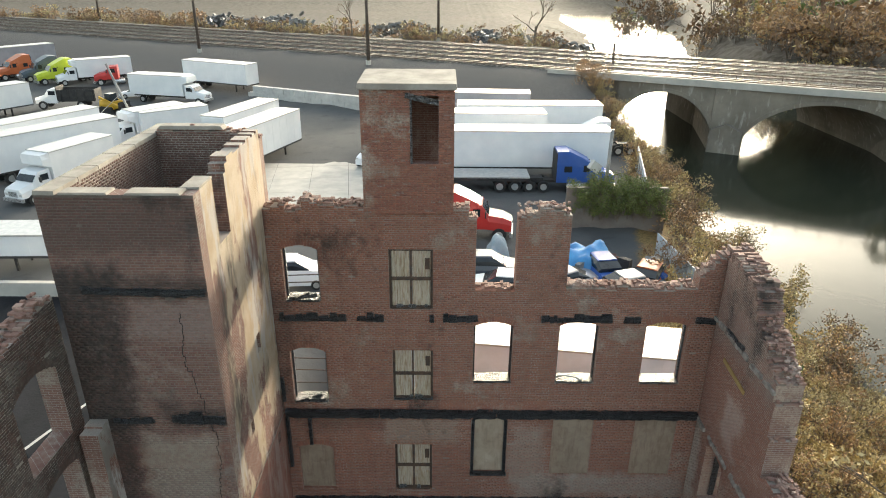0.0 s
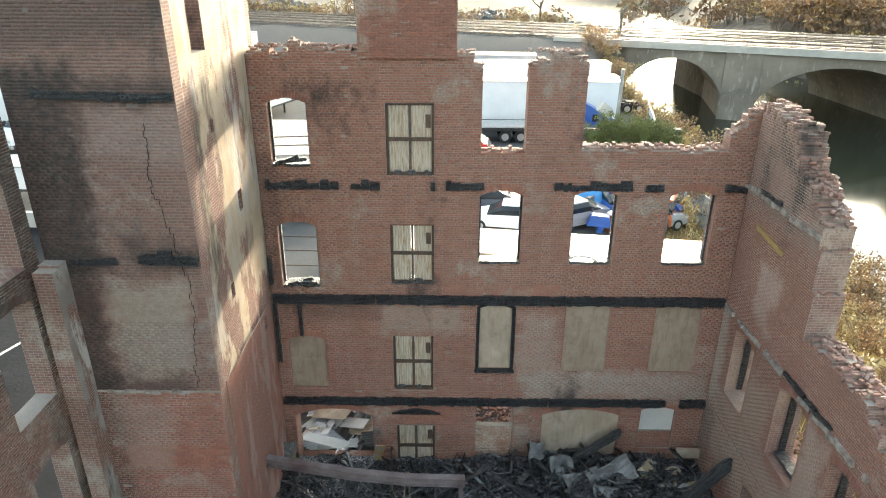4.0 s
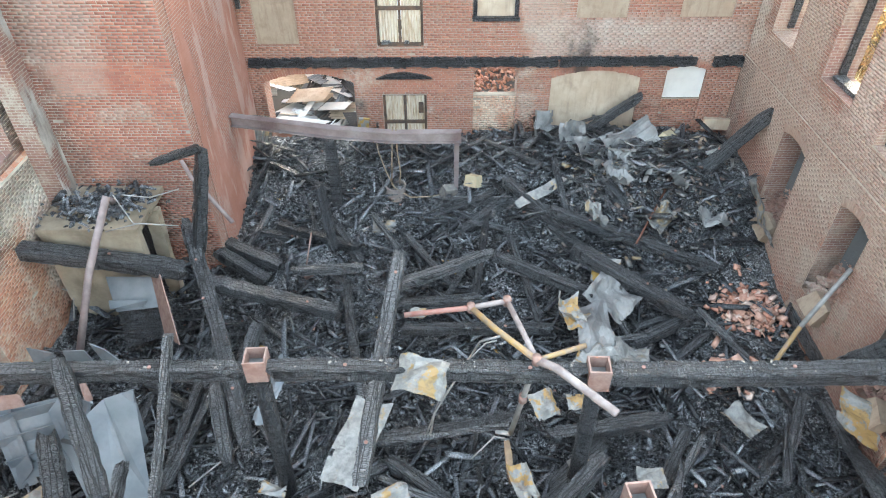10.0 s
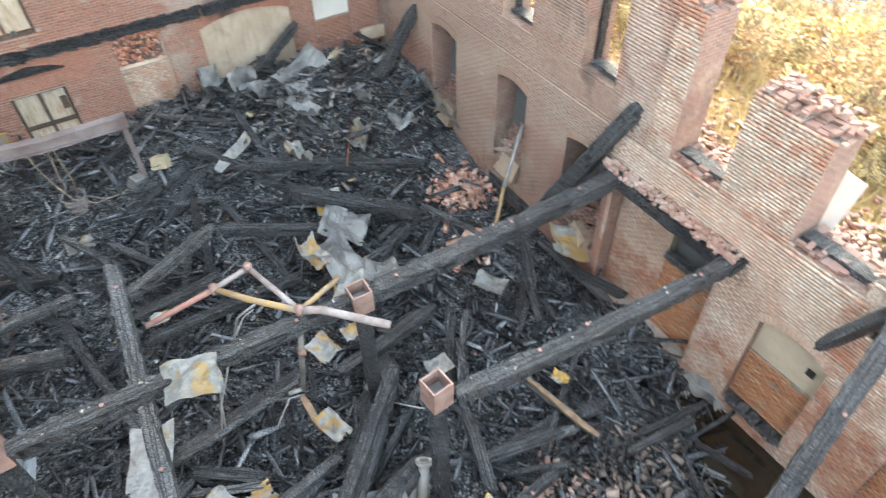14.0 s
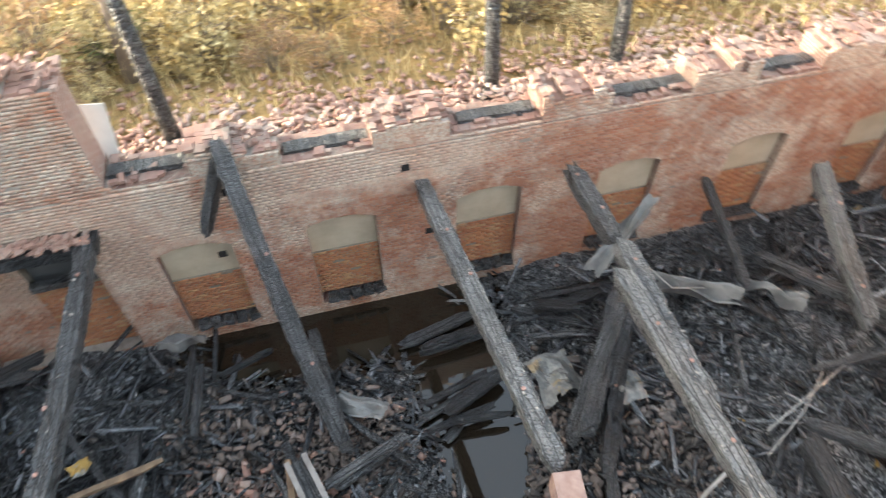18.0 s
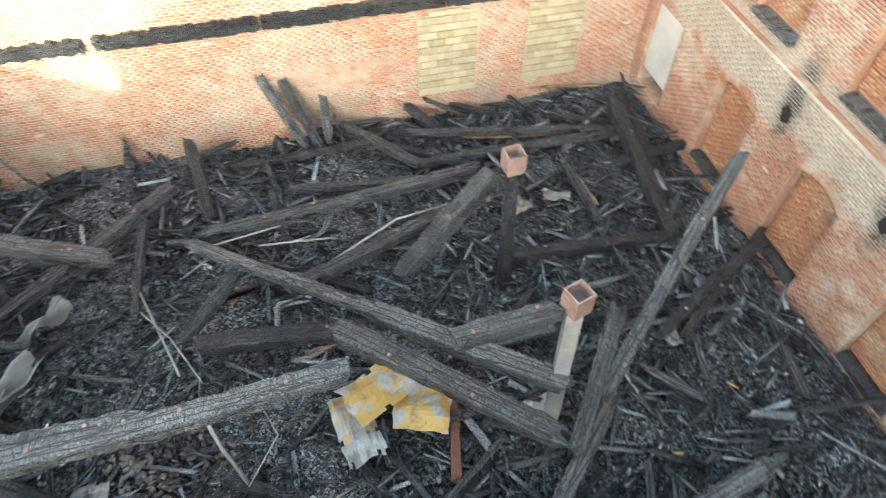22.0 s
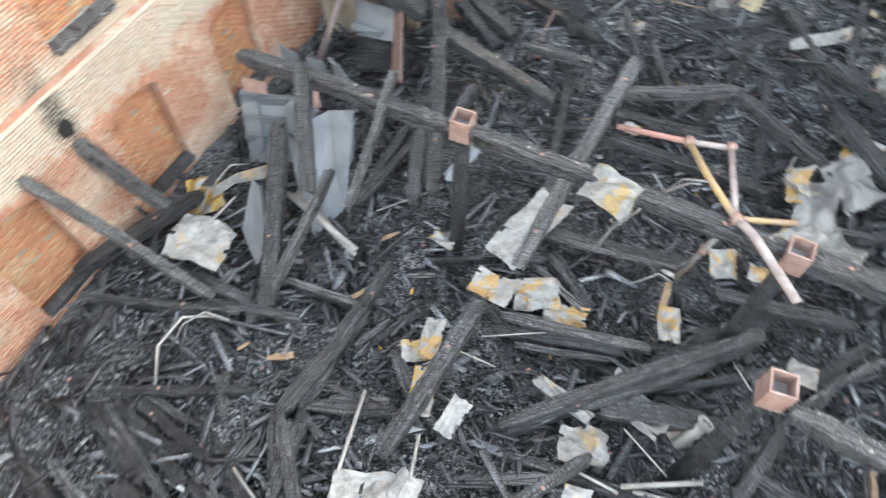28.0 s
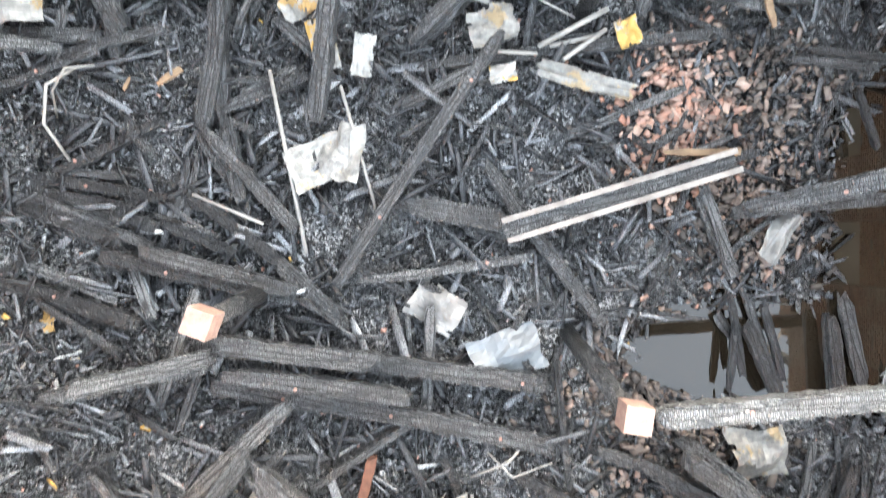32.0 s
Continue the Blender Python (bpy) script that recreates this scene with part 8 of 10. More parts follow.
tin(-0.59, 10.36, 0.8, 0.35, 0.3, 0, M_TIN, L_YEL, (0, 0), 0.06, 0.1, 750)
tin(-3.11, -4.59, 0.3, 0.7, 0.4, 10, M_TIN, "bent yellow-brown footplate below a steel post", (0, 0), 0.06, 0.1, 640)
tin(-6.70, -1.24, 0.35, 0.5, 0.15, 40, M_TIN, L_YEL, (0, 0), 0.06, 0.1, 1095)
tin(-7.73, 0.01, 0.35, 0.3, 0.3, 10, M_PALE, L_PALE, (0, 0), 0.06, 0.1, 1245)
tin(-6.13, -5.33, 0.3, 0.3, 0.3, 0, M_PALE, L_PALE, (0, 0), 0.06, 0.1, 1190)
tin(-6.79, -1.29, 0.35, 0.15, 0.5, 10, M_TIN, L_YEL, (0, 0), 0.06, 0.1, 315)
tin(-2.55, 3.93, 0.4, 0.5, 0.4, 30, M_TIN, L_YEL, (0, 0), 0.06, 0.1, 970)
t = pipes("pipe_flange", "short grey pipe with a flanged end ring", [([(2.13, 4.32, 0.40), (2.37, 4.64, 0.90)], 0.1, M_PALEPIPE)])
g = Geo()
for r, z in ((0.155, 0.0), (0.155, 0.05), (0.085, 0.05), (0.085, -0.12)):
    g.v += [(r * math.cos(2 * math.pi * k / 16), r * math.sin(2 * math.pi * k / 16), z) for k in range(16)]
for q in range(3):
    g.f += [(q * 16 + k, q * 16 + (k + 1) % 16, (q + 1) * 16 + (k + 1) % 16, (q + 1) * 16 + k) for k in range(16)]
a, b = (Vector(p) for p in ((2.13, 4.32, 0.40), (2.37, 4.64, 0.90)))
g.moved(Matrix.Translation(b - a) @ (b - a).to_track_quat("Z", "Y").to_matrix().to_4x4())
part("ring", g, M_PALEPIPE, t)
pipes("grey_rods", "grey rods lying across the debris", [([(1.50, 3.25, 0.50), (2.61, 3.80, 0.70)], 0.045, M_PALEPIPE), ([(1.70, 3.27, 0.45), (2.51, 3.43, 0.50)], 0.04, M_PALEPIPE), ([(0.79, 3.18, 0.45), (1.50, 3.16, 0.40)], 0.03, M_PALEPIPE), ([(1.26, 4.17, 0.50), (2.11, 3.72, 0.50)], 0.018, M_PALEPIPE)], "rod")
pipes("bent_wire", "thin bent wire sticking out of the char", [([(0.50, 6.79, 0.60), (0.93, 7.06, 0.90), (1.21, 7.06, 0.80)], 0.016, M_PALEPIPE)], "wire")
pipes("bent_wire", "thin bent wire sticking out of the char", [([(-0.39, 7.18, 0.60), (0.04, 7.81, 1.60), (0.79, 8.38, 2.00), (1.01, 8.45, 2.00)], 0.016, M_PALEPIPE)], "wire")
pipes("bent_wire", "thin bent wire sticking out of the char", [([(1.75, -3.69, 0.50), (1.05, -3.79, 0.90), (0.66, -3.45, 0.70)], 0.016, M_PALEPIPE)], "wire")
pipes("bent_wire", "thin bent wire sticking out of the char", [([(1.77, -5.70, 0.50), (1.51, -4.98, 0.80), (2.08, -4.30, 0.60)], 0.016, M_PALEPIPE)], "wire")
pipes("bent_wire", "thin bent wire sticking out of the char", [([(3.92, -8.27, 0.60), (3.34, -7.50, 0.60), (2.79, -6.45, 0.50)], 0.016, M_PALEPIPE)], "wire")
pipes("bent_wire", "thin bent wire sticking out of the char", [([(6.87, -5.68, 1.40), (6.14, -6.25, 1.00), (6.10, -7.00, 0.80)], 0.016, M_PALEPIPE)], "wire")
pipes("bent_wire", "thin bent wire sticking out of the char", [([(-6.52, 5.27, 0.30), (-5.50, 4.78, 0.40)], 0.016, M_PALEPIPE)], "wire")
pipes("bent_wire", "thin bent wire sticking out of the char", [([(-1.56, 4.67, 0.50), (-0.56, 5.24, 0.50)], 0.016, M_PALEPIPE)], "wire")
pipes("bent_wire", "thin bent wire sticking out of the char", [([(-2.26, 3.72, 0.50), (-1.90, 4.20, 0.60), (-1.12, 4.24, 0.50)], 0.016, M_PALEPIPE)], "wire")
pipes("bent_wire", "thin bent wire sticking out of the char", [([(2.55, 6.23, 0.50), (3.03, 5.75, 0.50)], 0.016, M_PALEPIPE)], "wire")
pipes("bent_wire", "thin bent wire sticking out of the char", [([(-4.68, 6.34, 0.40), (-3.61, 7.49, 0.50)], 0.016, M_PALEPIPE)], "wire")


# ---- scattered char, ash and rubble ----
def lumps(count, size, flat, material, name, label, where, lift=0.0, longness=1.0, category="debris", jag=0.3):
    """Many small broken pieces strewn on the floor, as one stuff."""
    x, y = where(count)
    ok = (x > -8.7) & (x < 8.2) & (y > -13.2) & (y < 17.0) & (pond(x, y) < 0.42)
    x, y = x[ok], y[ok]
    n = len(x)
    s = np.clip(nrg.lognormal(0, 0.42, n), 0.4, 1.9) * size
    hx, hy, hz = s * longness * nrg.uniform(0.5, 1.3, n), s * nrg.uniform(0.4, 1.0, n), s * flat * nrg.uniform(0.5, 1.2, n)
    c = np.array([(-1, -1, -1), (1, -1, -1), (1, 1, -1), (-1, 1, -1), (-1, -1, 1), (1, -1, 1), (1, 1, 1), (-1, 1, 1)], float)
    v = c[None] * np.stack([hx, hy, hz], 1)[:, None, :] * (1 + nrg.uniform(-jag, jag, (n, 8, 1)))
    a, b, e = nrg.uniform(0, 6.28, n), nrg.normal(0, 0.35, n), nrg.normal(0, 0.35, n)
    ca, sa, cb, sb, ce, se = np.cos(a), np.sin(a), np.cos(b), np.sin(b), np.cos(e), np.sin(e)
    o, l = np.zeros(n), np.ones(n)
    Rz = np.stack([ca, -sa, o, sa, ca, o, o, o, l], 1).reshape(n, 3, 3)
    Rx = np.stack([l, o, o, o, cb, -sb, o, sb, cb], 1).reshape(n, 3, 3)
    Ry = np.stack([ce, o, se, o, l, o, -se, o, ce], 1).reshape(n, 3, 3)
    v = np.einsum("nij,nkj->nki", Rz @ Rx @ Ry, v)
    z = floor_z(x, y) + hz * 0.6 + lift * nrg.uniform(0, 1, n) + 0.04
    v += np.stack([x, y, z], 1)[:, None, :]
    q = (np.arange(n) * 8)[:, None, None] + BOXQ[None]
    ob = new(name, raw_mesh(name, v.reshape(-1, 3), q.reshape(-1, 4), material))
    return tagged(ob, label, category, kind="stuff")


def room(n):
    return nrg.uniform(-8.7, 8.2, n), nrg.uniform(-13.2, 17.0, n)


def heap(cx, cy, rx, ry):
    return lambda n: (nrg.normal(cx, rx, n), nrg.normal(cy, ry, n))


lumps(36000, 0.032, 0.6, M_LUMP, "charcoal", "black charcoal lumps strewn over the floor", room, 0.07)
lumps(34000, 0.021, 0.6, M_LUMP, "charcoal", "fine black charcoal crumbs over the floor", room, 0.06)
lumps(4200, 0.030, 0.45, M_CHAR2, "ash", "grey ashy splinters and flakes on the floor", room, 0.10, 2.4)
lumps(2600, 0.034, 0.5, M_LUMP, "lath_litter", "short charred laths scattered over the floor", room, 0.16, 6.0)
lumps(2100, 0.036, 0.4, M_LUMP, "lath_litter", "short charred laths scattered over the floor", room, 0.26, 8.0)
lumps(800, 0.045, 0.4, M_LUMP, "lath_litter", "longer charred battens scattered over the floor", room, 0.30, 9.0)
lumps(620, 0.050, 0.35, M_CHAR, "lath_litter", "charred boards scattered over the floor", room, 0.34, 10.0)
lumps(220, 0.016, 0.6, M_CHAR2, "lath_litter", "thin ash-grey sticks scattered over the floor", room, 0.30, 22.0)
lumps(900, 0.018, 0.5, M_PALE, "plaster_crumbs", "small pale plaster flecks in the char", room, 0.14)
lumps(420, 0.024, 0.5, M_WASHER, "brick_crumbs", "small rust-red crumbs in the char", room, 0.14)
lumps(110, 0.03, 0.4, M_YELLOW, "paint_scraps", "small yellow scraps in the char", room, 0.15, 2.0)
for k, (cx, cy, rx_, ry_, n) in enumerate(((7.4, 11.1, 0.36, 0.32, 330), (6.25, 9.2, 0.33, 0.2, 120), (4.0, 2.0, 0.5, 0.8, 420), (4.9, 0.6, 0.6, 0.7, 420), (3.4, -2.6, 0.8, 0.5, 320), (5.2, 2.5, 1.0, 0.8, 420), (3.6, -5.2, 0.7, 0.5, 320), (5.8, 14.3, 1.0, 1.3, 150), (4.4, -3.6, 0.8, 0.6, 260))):
    mm = (M_BRIGHT, M_BRIGHT, M_RUBBLE, M_SOOTY, M_SOOTY, M_SOOTY, M_SOOTY, M_SOOTY, M_SOOTY)[k]
    lumps(int(n * (1.25 if k < 3 else 1.8)), 0.052 if k < 2 else (0.044 if k == 2 else 0.035), 0.6, mm, "brick_rubble", "heap of broken pinkish bricks" if k < 3 else "heap of sooty broken bricks", heap(cx, cy, rx_, ry_), 0.3 if k < 2 else 0.22, 1.5, "rubble", 0.1)
# planks strewn in the heap
prng = random.Random(77)
for k in range(95):
    px_, py_ = prng.uniform(-8.2, 7.6), (prng.uniform(9.5, 16.6) if k < 42 else prng.uniform(-12.6, 9.5))
    if 3.2 < px_ and -3.6 < py_ < 3.2:
        continue
    l, a = prng.uniform(0.45, 1.25), prng.choice((0.2, 0.5, 1.3, 2.0, 2.6, 2.9)) + prng.uniform(-0.3, 0.3)
    d = Vector((math.cos(a) * l, math.sin(a) * l, 0))
    p, q = Vector((px_, py_, 0)) - d, Vector((px_, py_, 0)) + d
    if not (-8.6 < p.x < 8.1 and -8.6 < q.x < 8.1 and p.y < 16.9 and q.y < 16.9):
        continue
    p.z, q.z = float(floor_z(p.x, p.y)) + 0.10, float(floor_z(q.x, q.y)) + prng.uniform(0.08, 0.5)
    plank(p, q, prng.uniform(0.09, 0.21), prng.uniform(0.05, 0.12), prng.choice((M_CHAR, M_CHAR3, M_CHAR, M_CHAR2)))
lumps(130, 0.04, 0.4, M_PALE, "ash", "pale flakes and scraps heaped in the corner", heap(5.3, 14.0, 1.3, 1.2), 0.35, 2.2)
lumps(260, 0.045, 0.4, M_CHAR2, "ash", "grey flakes and splinters heaped below the front wall", heap(4.0, 15.2, 1.8, 0.9), 0.35, 4.0)
for k, (x, y, w, l, a) in enumerate(((4.6, 14.3, 0.6, 0.8, 20), (5.5, 13.2, 0.5, 0.8, -40), (6.1, 14.2, 0.5, 0.6, 60), (3.9, 13.4, 0.4, 0.7, 10), (6.9, 13.3, 0.4, 0.8, 80), (7.4, 15.2, 0.6, 0.5, 35))):
    tin(x, y, float(floor_z(x, y)) + 0.3, w, l, a, (M_ZINC, M_PALE)[k % 2], L_GREY, (12 * (k % 3), 10), 0.2, 0.2, 60 + k)
# blocks and boards by the front wall
for x, y, sx_, sy_, tilt, mm, what in ((0.15, 14.6, 0.42, 0.3, 14, M_PALE, "broken pale block lying by the front wall"), (0.8, 14.6, 0.42, 0.3, -18, M_BLOCK, "broken tan block lying by the front wall"), (6.3, 16.0, 0.6, 0.4, 24, M_BLOCK, "tan broken slab in the corner debris")):
    g = Geo().box((0, 0, 0), (sx_, sy_, 0.3), pose(0, 0, 0, tilt, tilt * 0.6, tilt * 2).to_3x3(), 0.85)
    single("broken_block", g.moved(pose(x, y, float(floor_z(x, y)) + 0.2)), mm, what, "block", "broken blocks")
single("scorched_board", Geo().box((0, 0, 0), (0.34, 0.06, 0.8), None, 0.9).moved(pose(-2.35, 16.9, float(floor_z(-2.35, 16.9)) + 0.45, 14, 8, 10)), M_YELLOW, "yellow scorched board propped at the front wall", "board")
# standing water
g = Geo()
g.add([(2.9, -5.2, -0.36), (8.34, -5.2, -0.36), (8.34, 3.6, -0.36), (2.9, 3.6, -0.36)], [(0, 1, 2, 3)])
m = Mat("puddle_water", 0.03)
m.b.inputs["IOR"].default_value = 1.6
m.color(m.mix(m.noise(0.8, 3), (0.010, 0.008, 0.006), (0.022, 0.016, 0.010)))
single("water_puddle", g, m.m, "still brown water standing on the floor", "puddle", kind="structure")


def loose_on(points, material, name, label, n, spread, seed):
    """Bricks lying loose along a wall head between two points."""
    r = random.Random(seed)
    g = Geo()
    p, q = Vector(points[0]), Vector(points[1])
    for k in range(n):
        c = p.lerp(q, r.random()) + Vector((r.uniform(-spread, spread), r.uniform(-spread, spread), r.uniform(0.0, 0.09)))
        g.box(c, (0.15 * r.uniform(0.4, 1), 0.07, 0.045), pose(0, 0, 0, r.uniform(-25, 25), r.uniform(-25, 25), r.uniform(0, 180)).to_3x3(), 0.95)
    ob = single(name, g, material, label, "loose bricks", kind="stuff")


loose_on(((8.14, 3.9, 3.31), (8.14, 7.0, 3.33)), M_RUBBLE, "loose_bricks", "broken bricks lying on a charred lintel", 230, 0.14, 1)
loose_on(((8.8, -7.0, 4.3), (8.8, 1.8, 4.4)), M_RUBBLE, "loose_bricks", "broken bricks lying on the wall head", 120, 0.2, 2)
loose_on(((8.8, 3.3, 6.1), (8.8, 4.6, 6.15)), M_RUBBLE, "loose_bricks", "broken bricks lying on a wall pier", 50, 0.2, 3)
loose_on(((8.8, 5.9, 6.9), (8.8, 10.5, 8.7)), M_RUBBLE, "loose_bricks", "broken bricks lying on the wall head", 130, 0.2, 4)
loose_on(((8.8, 10.6, 8.8), (8.8, 13.0, 8.8)), M_RUBBLE, "loose_bricks", "broken bricks lying on the wall head", 60, 0.2, 5)
loose_on(((8.8, 13.4, 11.6), (8.8, 15.0, 12.6)), M_RUBBLE, "loose_bricks", "broken bricks lying on the wall head", 60, 0.2, 6)
loose_on(((3.7, 17.55, 12.2), (7.5, 17.55, 12.2)), M_RUBBLE, "loose_bricks", "broken bricks lying on the wall head", 80, 0.2, 7)
loose_on(((2.1, 17.55, 14.75), (3.5, 17.55, 14.75)), M_RUBBLE, "loose_bricks", "broken bricks lying on the wall head", 40, 0.2, 8)
loose_on(((-5.3, 17.55, 14.85), (-2.6, 17.55, 14.85)), M_RUBBLE, "loose_bricks", "broken bricks lying on the wall head", 60, 0.2, 9)


# ---- railway, bridge, poles ----
M_RAIL = plain("rail_steel", (0.10, 0.075, 0.06), (0.20, 0.17, 0.15), 2.0, 0.45, 0.7, 0.2, 20)
M_TIE = plain("sleepers", (0.16, 0.14, 0.12), (0.34, 0.31, 0.27), 1.0, 0.9, 0, 0.3, 12)
M_STONE = Mat("bridge_stone", 0.92)
n1, n2, n3 = M_STONE.noise(0.25, 5), M_STONE.noise(2.0, 5, stretch=(1, 1, 0.25)), M_STONE.noise(9, 4)
c = M_STONE.mix(M_STONE.step(n1, 0.35, 0.65), (0.17, 0.145, 0.115), (0.27, 0.235, 0.19))
c = M_STONE.mix(M_STONE.math("MULTIPLY", M_STONE.step(n2, 0.56, 0.68), 0.7), c, (0.42, 0.39, 0.34))
M_STONE.color(c)
M_STONE.bump(n3, 0.4, 0.05)
M_STONE = M_STONE.m
RA = math.atan2(-0.5, 1.0)  # the line's direction in plan


def rail_at(s, d, z):
    """A place s metres along the line and d metres beyond its near edge."""
    c, n0 = math.cos(RA), math.sin(RA)
    return Vector((s * c - d * n0, 100.5 + s * n0 + d * c, z))


for k in range(5):
    d = 2.4 + k * 5.2
    t = thing("railway_track", "steel rails on pale sleepers in grey gravel", "railway track", tuple(rail_at(0, d, 8.0)), math.degrees(RA), "railway tracks")
    for w in (-0.72, 0.72):
        part("rail", Geo().span((-230, w - 0.09, 0.14), (210, w + 0.09, 0.36)), M_RAIL, t)
    g = Geo()
    s = -150.0
    while s < 110:
        g.span((s, -1.3, 0.0), (s + 0.32, 1.3, 0.14))
        s += 0.95
    part("sleeper_row", g, M_TIE, t, kind="stuff")
wall_t = thing("trim_parapet", "pale concrete edge with iron posts along the railway bridge", "parapet", tuple(rail_at(0, 0.2, 8.0)), math.degrees(RA), kind="structure")
part("kerb", Geo().span((16, -0.3, -0.5), (70, 0.25, 0.35)), M_CONCRETE, wall_t)
for k in range(20):
    s = 17 + k * 2.6
    part("post", Geo().span((s, -0.06, 0.35), (s + 0.1, 0.04, 1.5)), M_RAIL, wall_t)
part("handrail", Geo().span((17, -0.03, 1.4), (69, 0.02, 1.48)), M_RAIL, wall_t)


def bridge_outline(s0, s1, crown, top):
    """One span's spandrel: solid above a round arch."""
    n = 20
    c, r = (s0 + s1) / 2, (s1 - s0) / 2
    pts = [(s0, top)] + [(c - r * math.cos(math.pi * i / n), -1.5 + (crown + 1.5) * math.sin(math.pi * i / n) ** 0.9) for i in range(n + 1)] + [(s1, top)]
    return pts


br = thing("railway_bridge", "old stone railway bridge with round arches over the river", "bridge", tuple(rail_at(0, 0.35, 0.0)), math.degrees(RA))
k = 1 / math.cos(RA)
spans = [(22.6 * k, 34.9 * k), (37.4 * k, 55.5 * k)]


def skewed(g, lean=0.25):
    """The vaults follow the river, aslant under the tracks."""
    g.v = [(x - lean * max(0.0, y), y, z) for x, y, z in g.v]
    return g



for a, b in spans:
    o = bridge_outline(a, b, 6.4, 7.55)
    part("arch", skewed(Geo().prism(o, 0, 26), 0.25 if a < 30 else 0.5), M_STONE, br)
    inner = o[1:-1]
    c = (a + b) / 2
    outer = [(c + (x - c) * (1 + 1.0 / (b - a)), z + 0.5 * max(0.0, (z + 1.5) / 7.9)) for x, z in inner]
    g = Geo()
    n = len(inner)
    g.v = [(x, -0.12, z) for x, z in inner] + [(x, -0.12, z) for x, z in outer] + [(x, 0.1, z) for x, z in inner] + [(x, 0.1, z) for x, z in outer]
    for i in range(n - 1):
        g.f += [(i, i + 1, n + i + 1, n + i), (i + 1, i, 2 * n + i, 2 * n + i + 1), (n + i, n + i + 1, 3 * n + i + 1, 3 * n + i)]
    part("arch_ring", g, M_STONE, br)
for a, b, out in ((19.0 * k, 23.3 * k, 0.0), (34.3 * k, 38.0 * k, 0.25), (53.5 * k, 60 * k, 0.0)):
    part("pier", skewed(Geo().span((a, -out, -2.5), (b, 26, 7.55))), M_STONE, br)
c0 = (spans[0][1] + spans[1][0]) / 2
g = Geo().prism([(c0 - 2.2, -2.5), (c0 + 2.2, -2.5), (c0 + 1.8, 2.4), (c0, 3.2), (c0 - 1.8, 2.4)], -1.6, -0.26)
part("cutwater", g, M_STONE, br)
part("deck", Geo().span((19 * k, -0.05, 7.55), (60 * k, 26, 7.98)), M_STONE, br)
part("wing_wall", Geo().prism([(14.5 * k, 3.5), (19 * k, 0.0), (19 * k, 7.7), (16 * k, 6.2)], -0.4, 0.6), M_STONE, br)

M_POLE = plain("weathered_pole", (0.07, 0.055, 0.045), (0.13, 0.10, 0.08), 3, 0.85, 0, 0.3, 20)
for x, y, h in ((-43.5, 118.5, 17), (-12.0, 103.3, 17), (-1.5, 136, 17), (-105, 158, 17), (-92, 182, 17), (25, 100, 12)):
    t = thing("catenary_pole", "dark steel pole beside the railway tracks", "pole", (x, y, float(ground_z(x, y)) - 0.2), 0, "railway poles")
    part("shaft", Geo().rod((0, 0, 0), (0, 0, h), 0.28, 8, 0.2), M_POLE, t, smooth=True)
    part("footing", Geo().rod((0, 0, 0), (0, 0, 0.8), 0.42, 8), M_CONCRETE, t)
    part("arm", Geo().bar((0, 0, h * 0.82), (3.5, 6.0, h * 0.85), 0.12, 0.12), M_POLE, t)
t = thing("utility_pole", "leaning grey wooden utility pole with a guy wire", "pole", (-32.3, 68.0, 3.6))
part("shaft", Geo().rod((0, 0, 0), (-3.4, 1.5, 8.2), 0.16, 8, 0.12), M_PALEPIPE, t, smooth=True)
part("guy_wire", Geo().rod((-2.2, 1.0, 5.2), (-6.5, -6.0, 0.1), 0.04, 5), M_PALEPIPE, t)
t = thing("utility_pole", "short grey pole with a pale box beside the yard", "pole", (12.2, 47.2, 3.5))
part("shaft", Geo().rod((0, 0, 0), (0.1, 0, 6.8), 0.16, 8, 0.13), M_PALEPIPE, t, smooth=True)
part("box", Geo().box((-1.0, -0.2, 4.0), (0.9, 0.4, 0.7), pose(0, 0, 0, 0, 35, 20).to_3x3()), M_WHITEB, t)
blocks = thing("block_barrier", "low wall of white concrete blocks by the railway bank", "barrier", (-28.0, 93.5, 4.0), math.degrees(math.atan2(-8.5, 17.5)))
for row in range(2):
    for k in range(11):
        part("block", Geo().box((0.9 + k * 1.82 + (0.9 if row else 0), 0, 0.45 + row * 0.9), (1.78, 0.8, 0.88), pose(0, 0, 0, 0, 0, rng.uniform(-2, 2)).to_3x3(), 0.98), M_WHITEB, blocks)

# ---- vehicles ----
M_WHITE = plain("white_truck_paint", (0.72, 0.73, 0.74), (0.80, 0.80, 0.80), 0.6, 0.45, 0, 0.05, 6)
M_TYRE = plain("tyre_rubber", (0.018, 0.018, 0.018), (0.03, 0.03, 0.03), 4, 0.85)
M_RIM = plain("wheel_rim", (0.45, 0.45, 0.45), (0.58, 0.57, 0.55), 3, 0.4, 0.6)
M_CHASSIS = plain("dark_chassis", (0.025, 0.024, 0.024), (0.05, 0.045, 0.042), 2, 0.8)
M_GLASS = plain("dark_vehicle_glass", (0.015, 0.02, 0.025), (0.03, 0.035, 0.04), 1, 0.08)
M_CHROME = plain("dull_chrome", (0.5, 0.5, 0.5), (0.62, 0.62, 0.62), 2, 0.3, 0.8)
PAINT = {}


def paint(name, c):
    if name not in PAINT:
        PAINT[name] = plain(name + "_paint", tuple(a * 0.85 for a in c), c, 0.8, 0.4, 0, 0.05, 8)
    return PAINT[name]


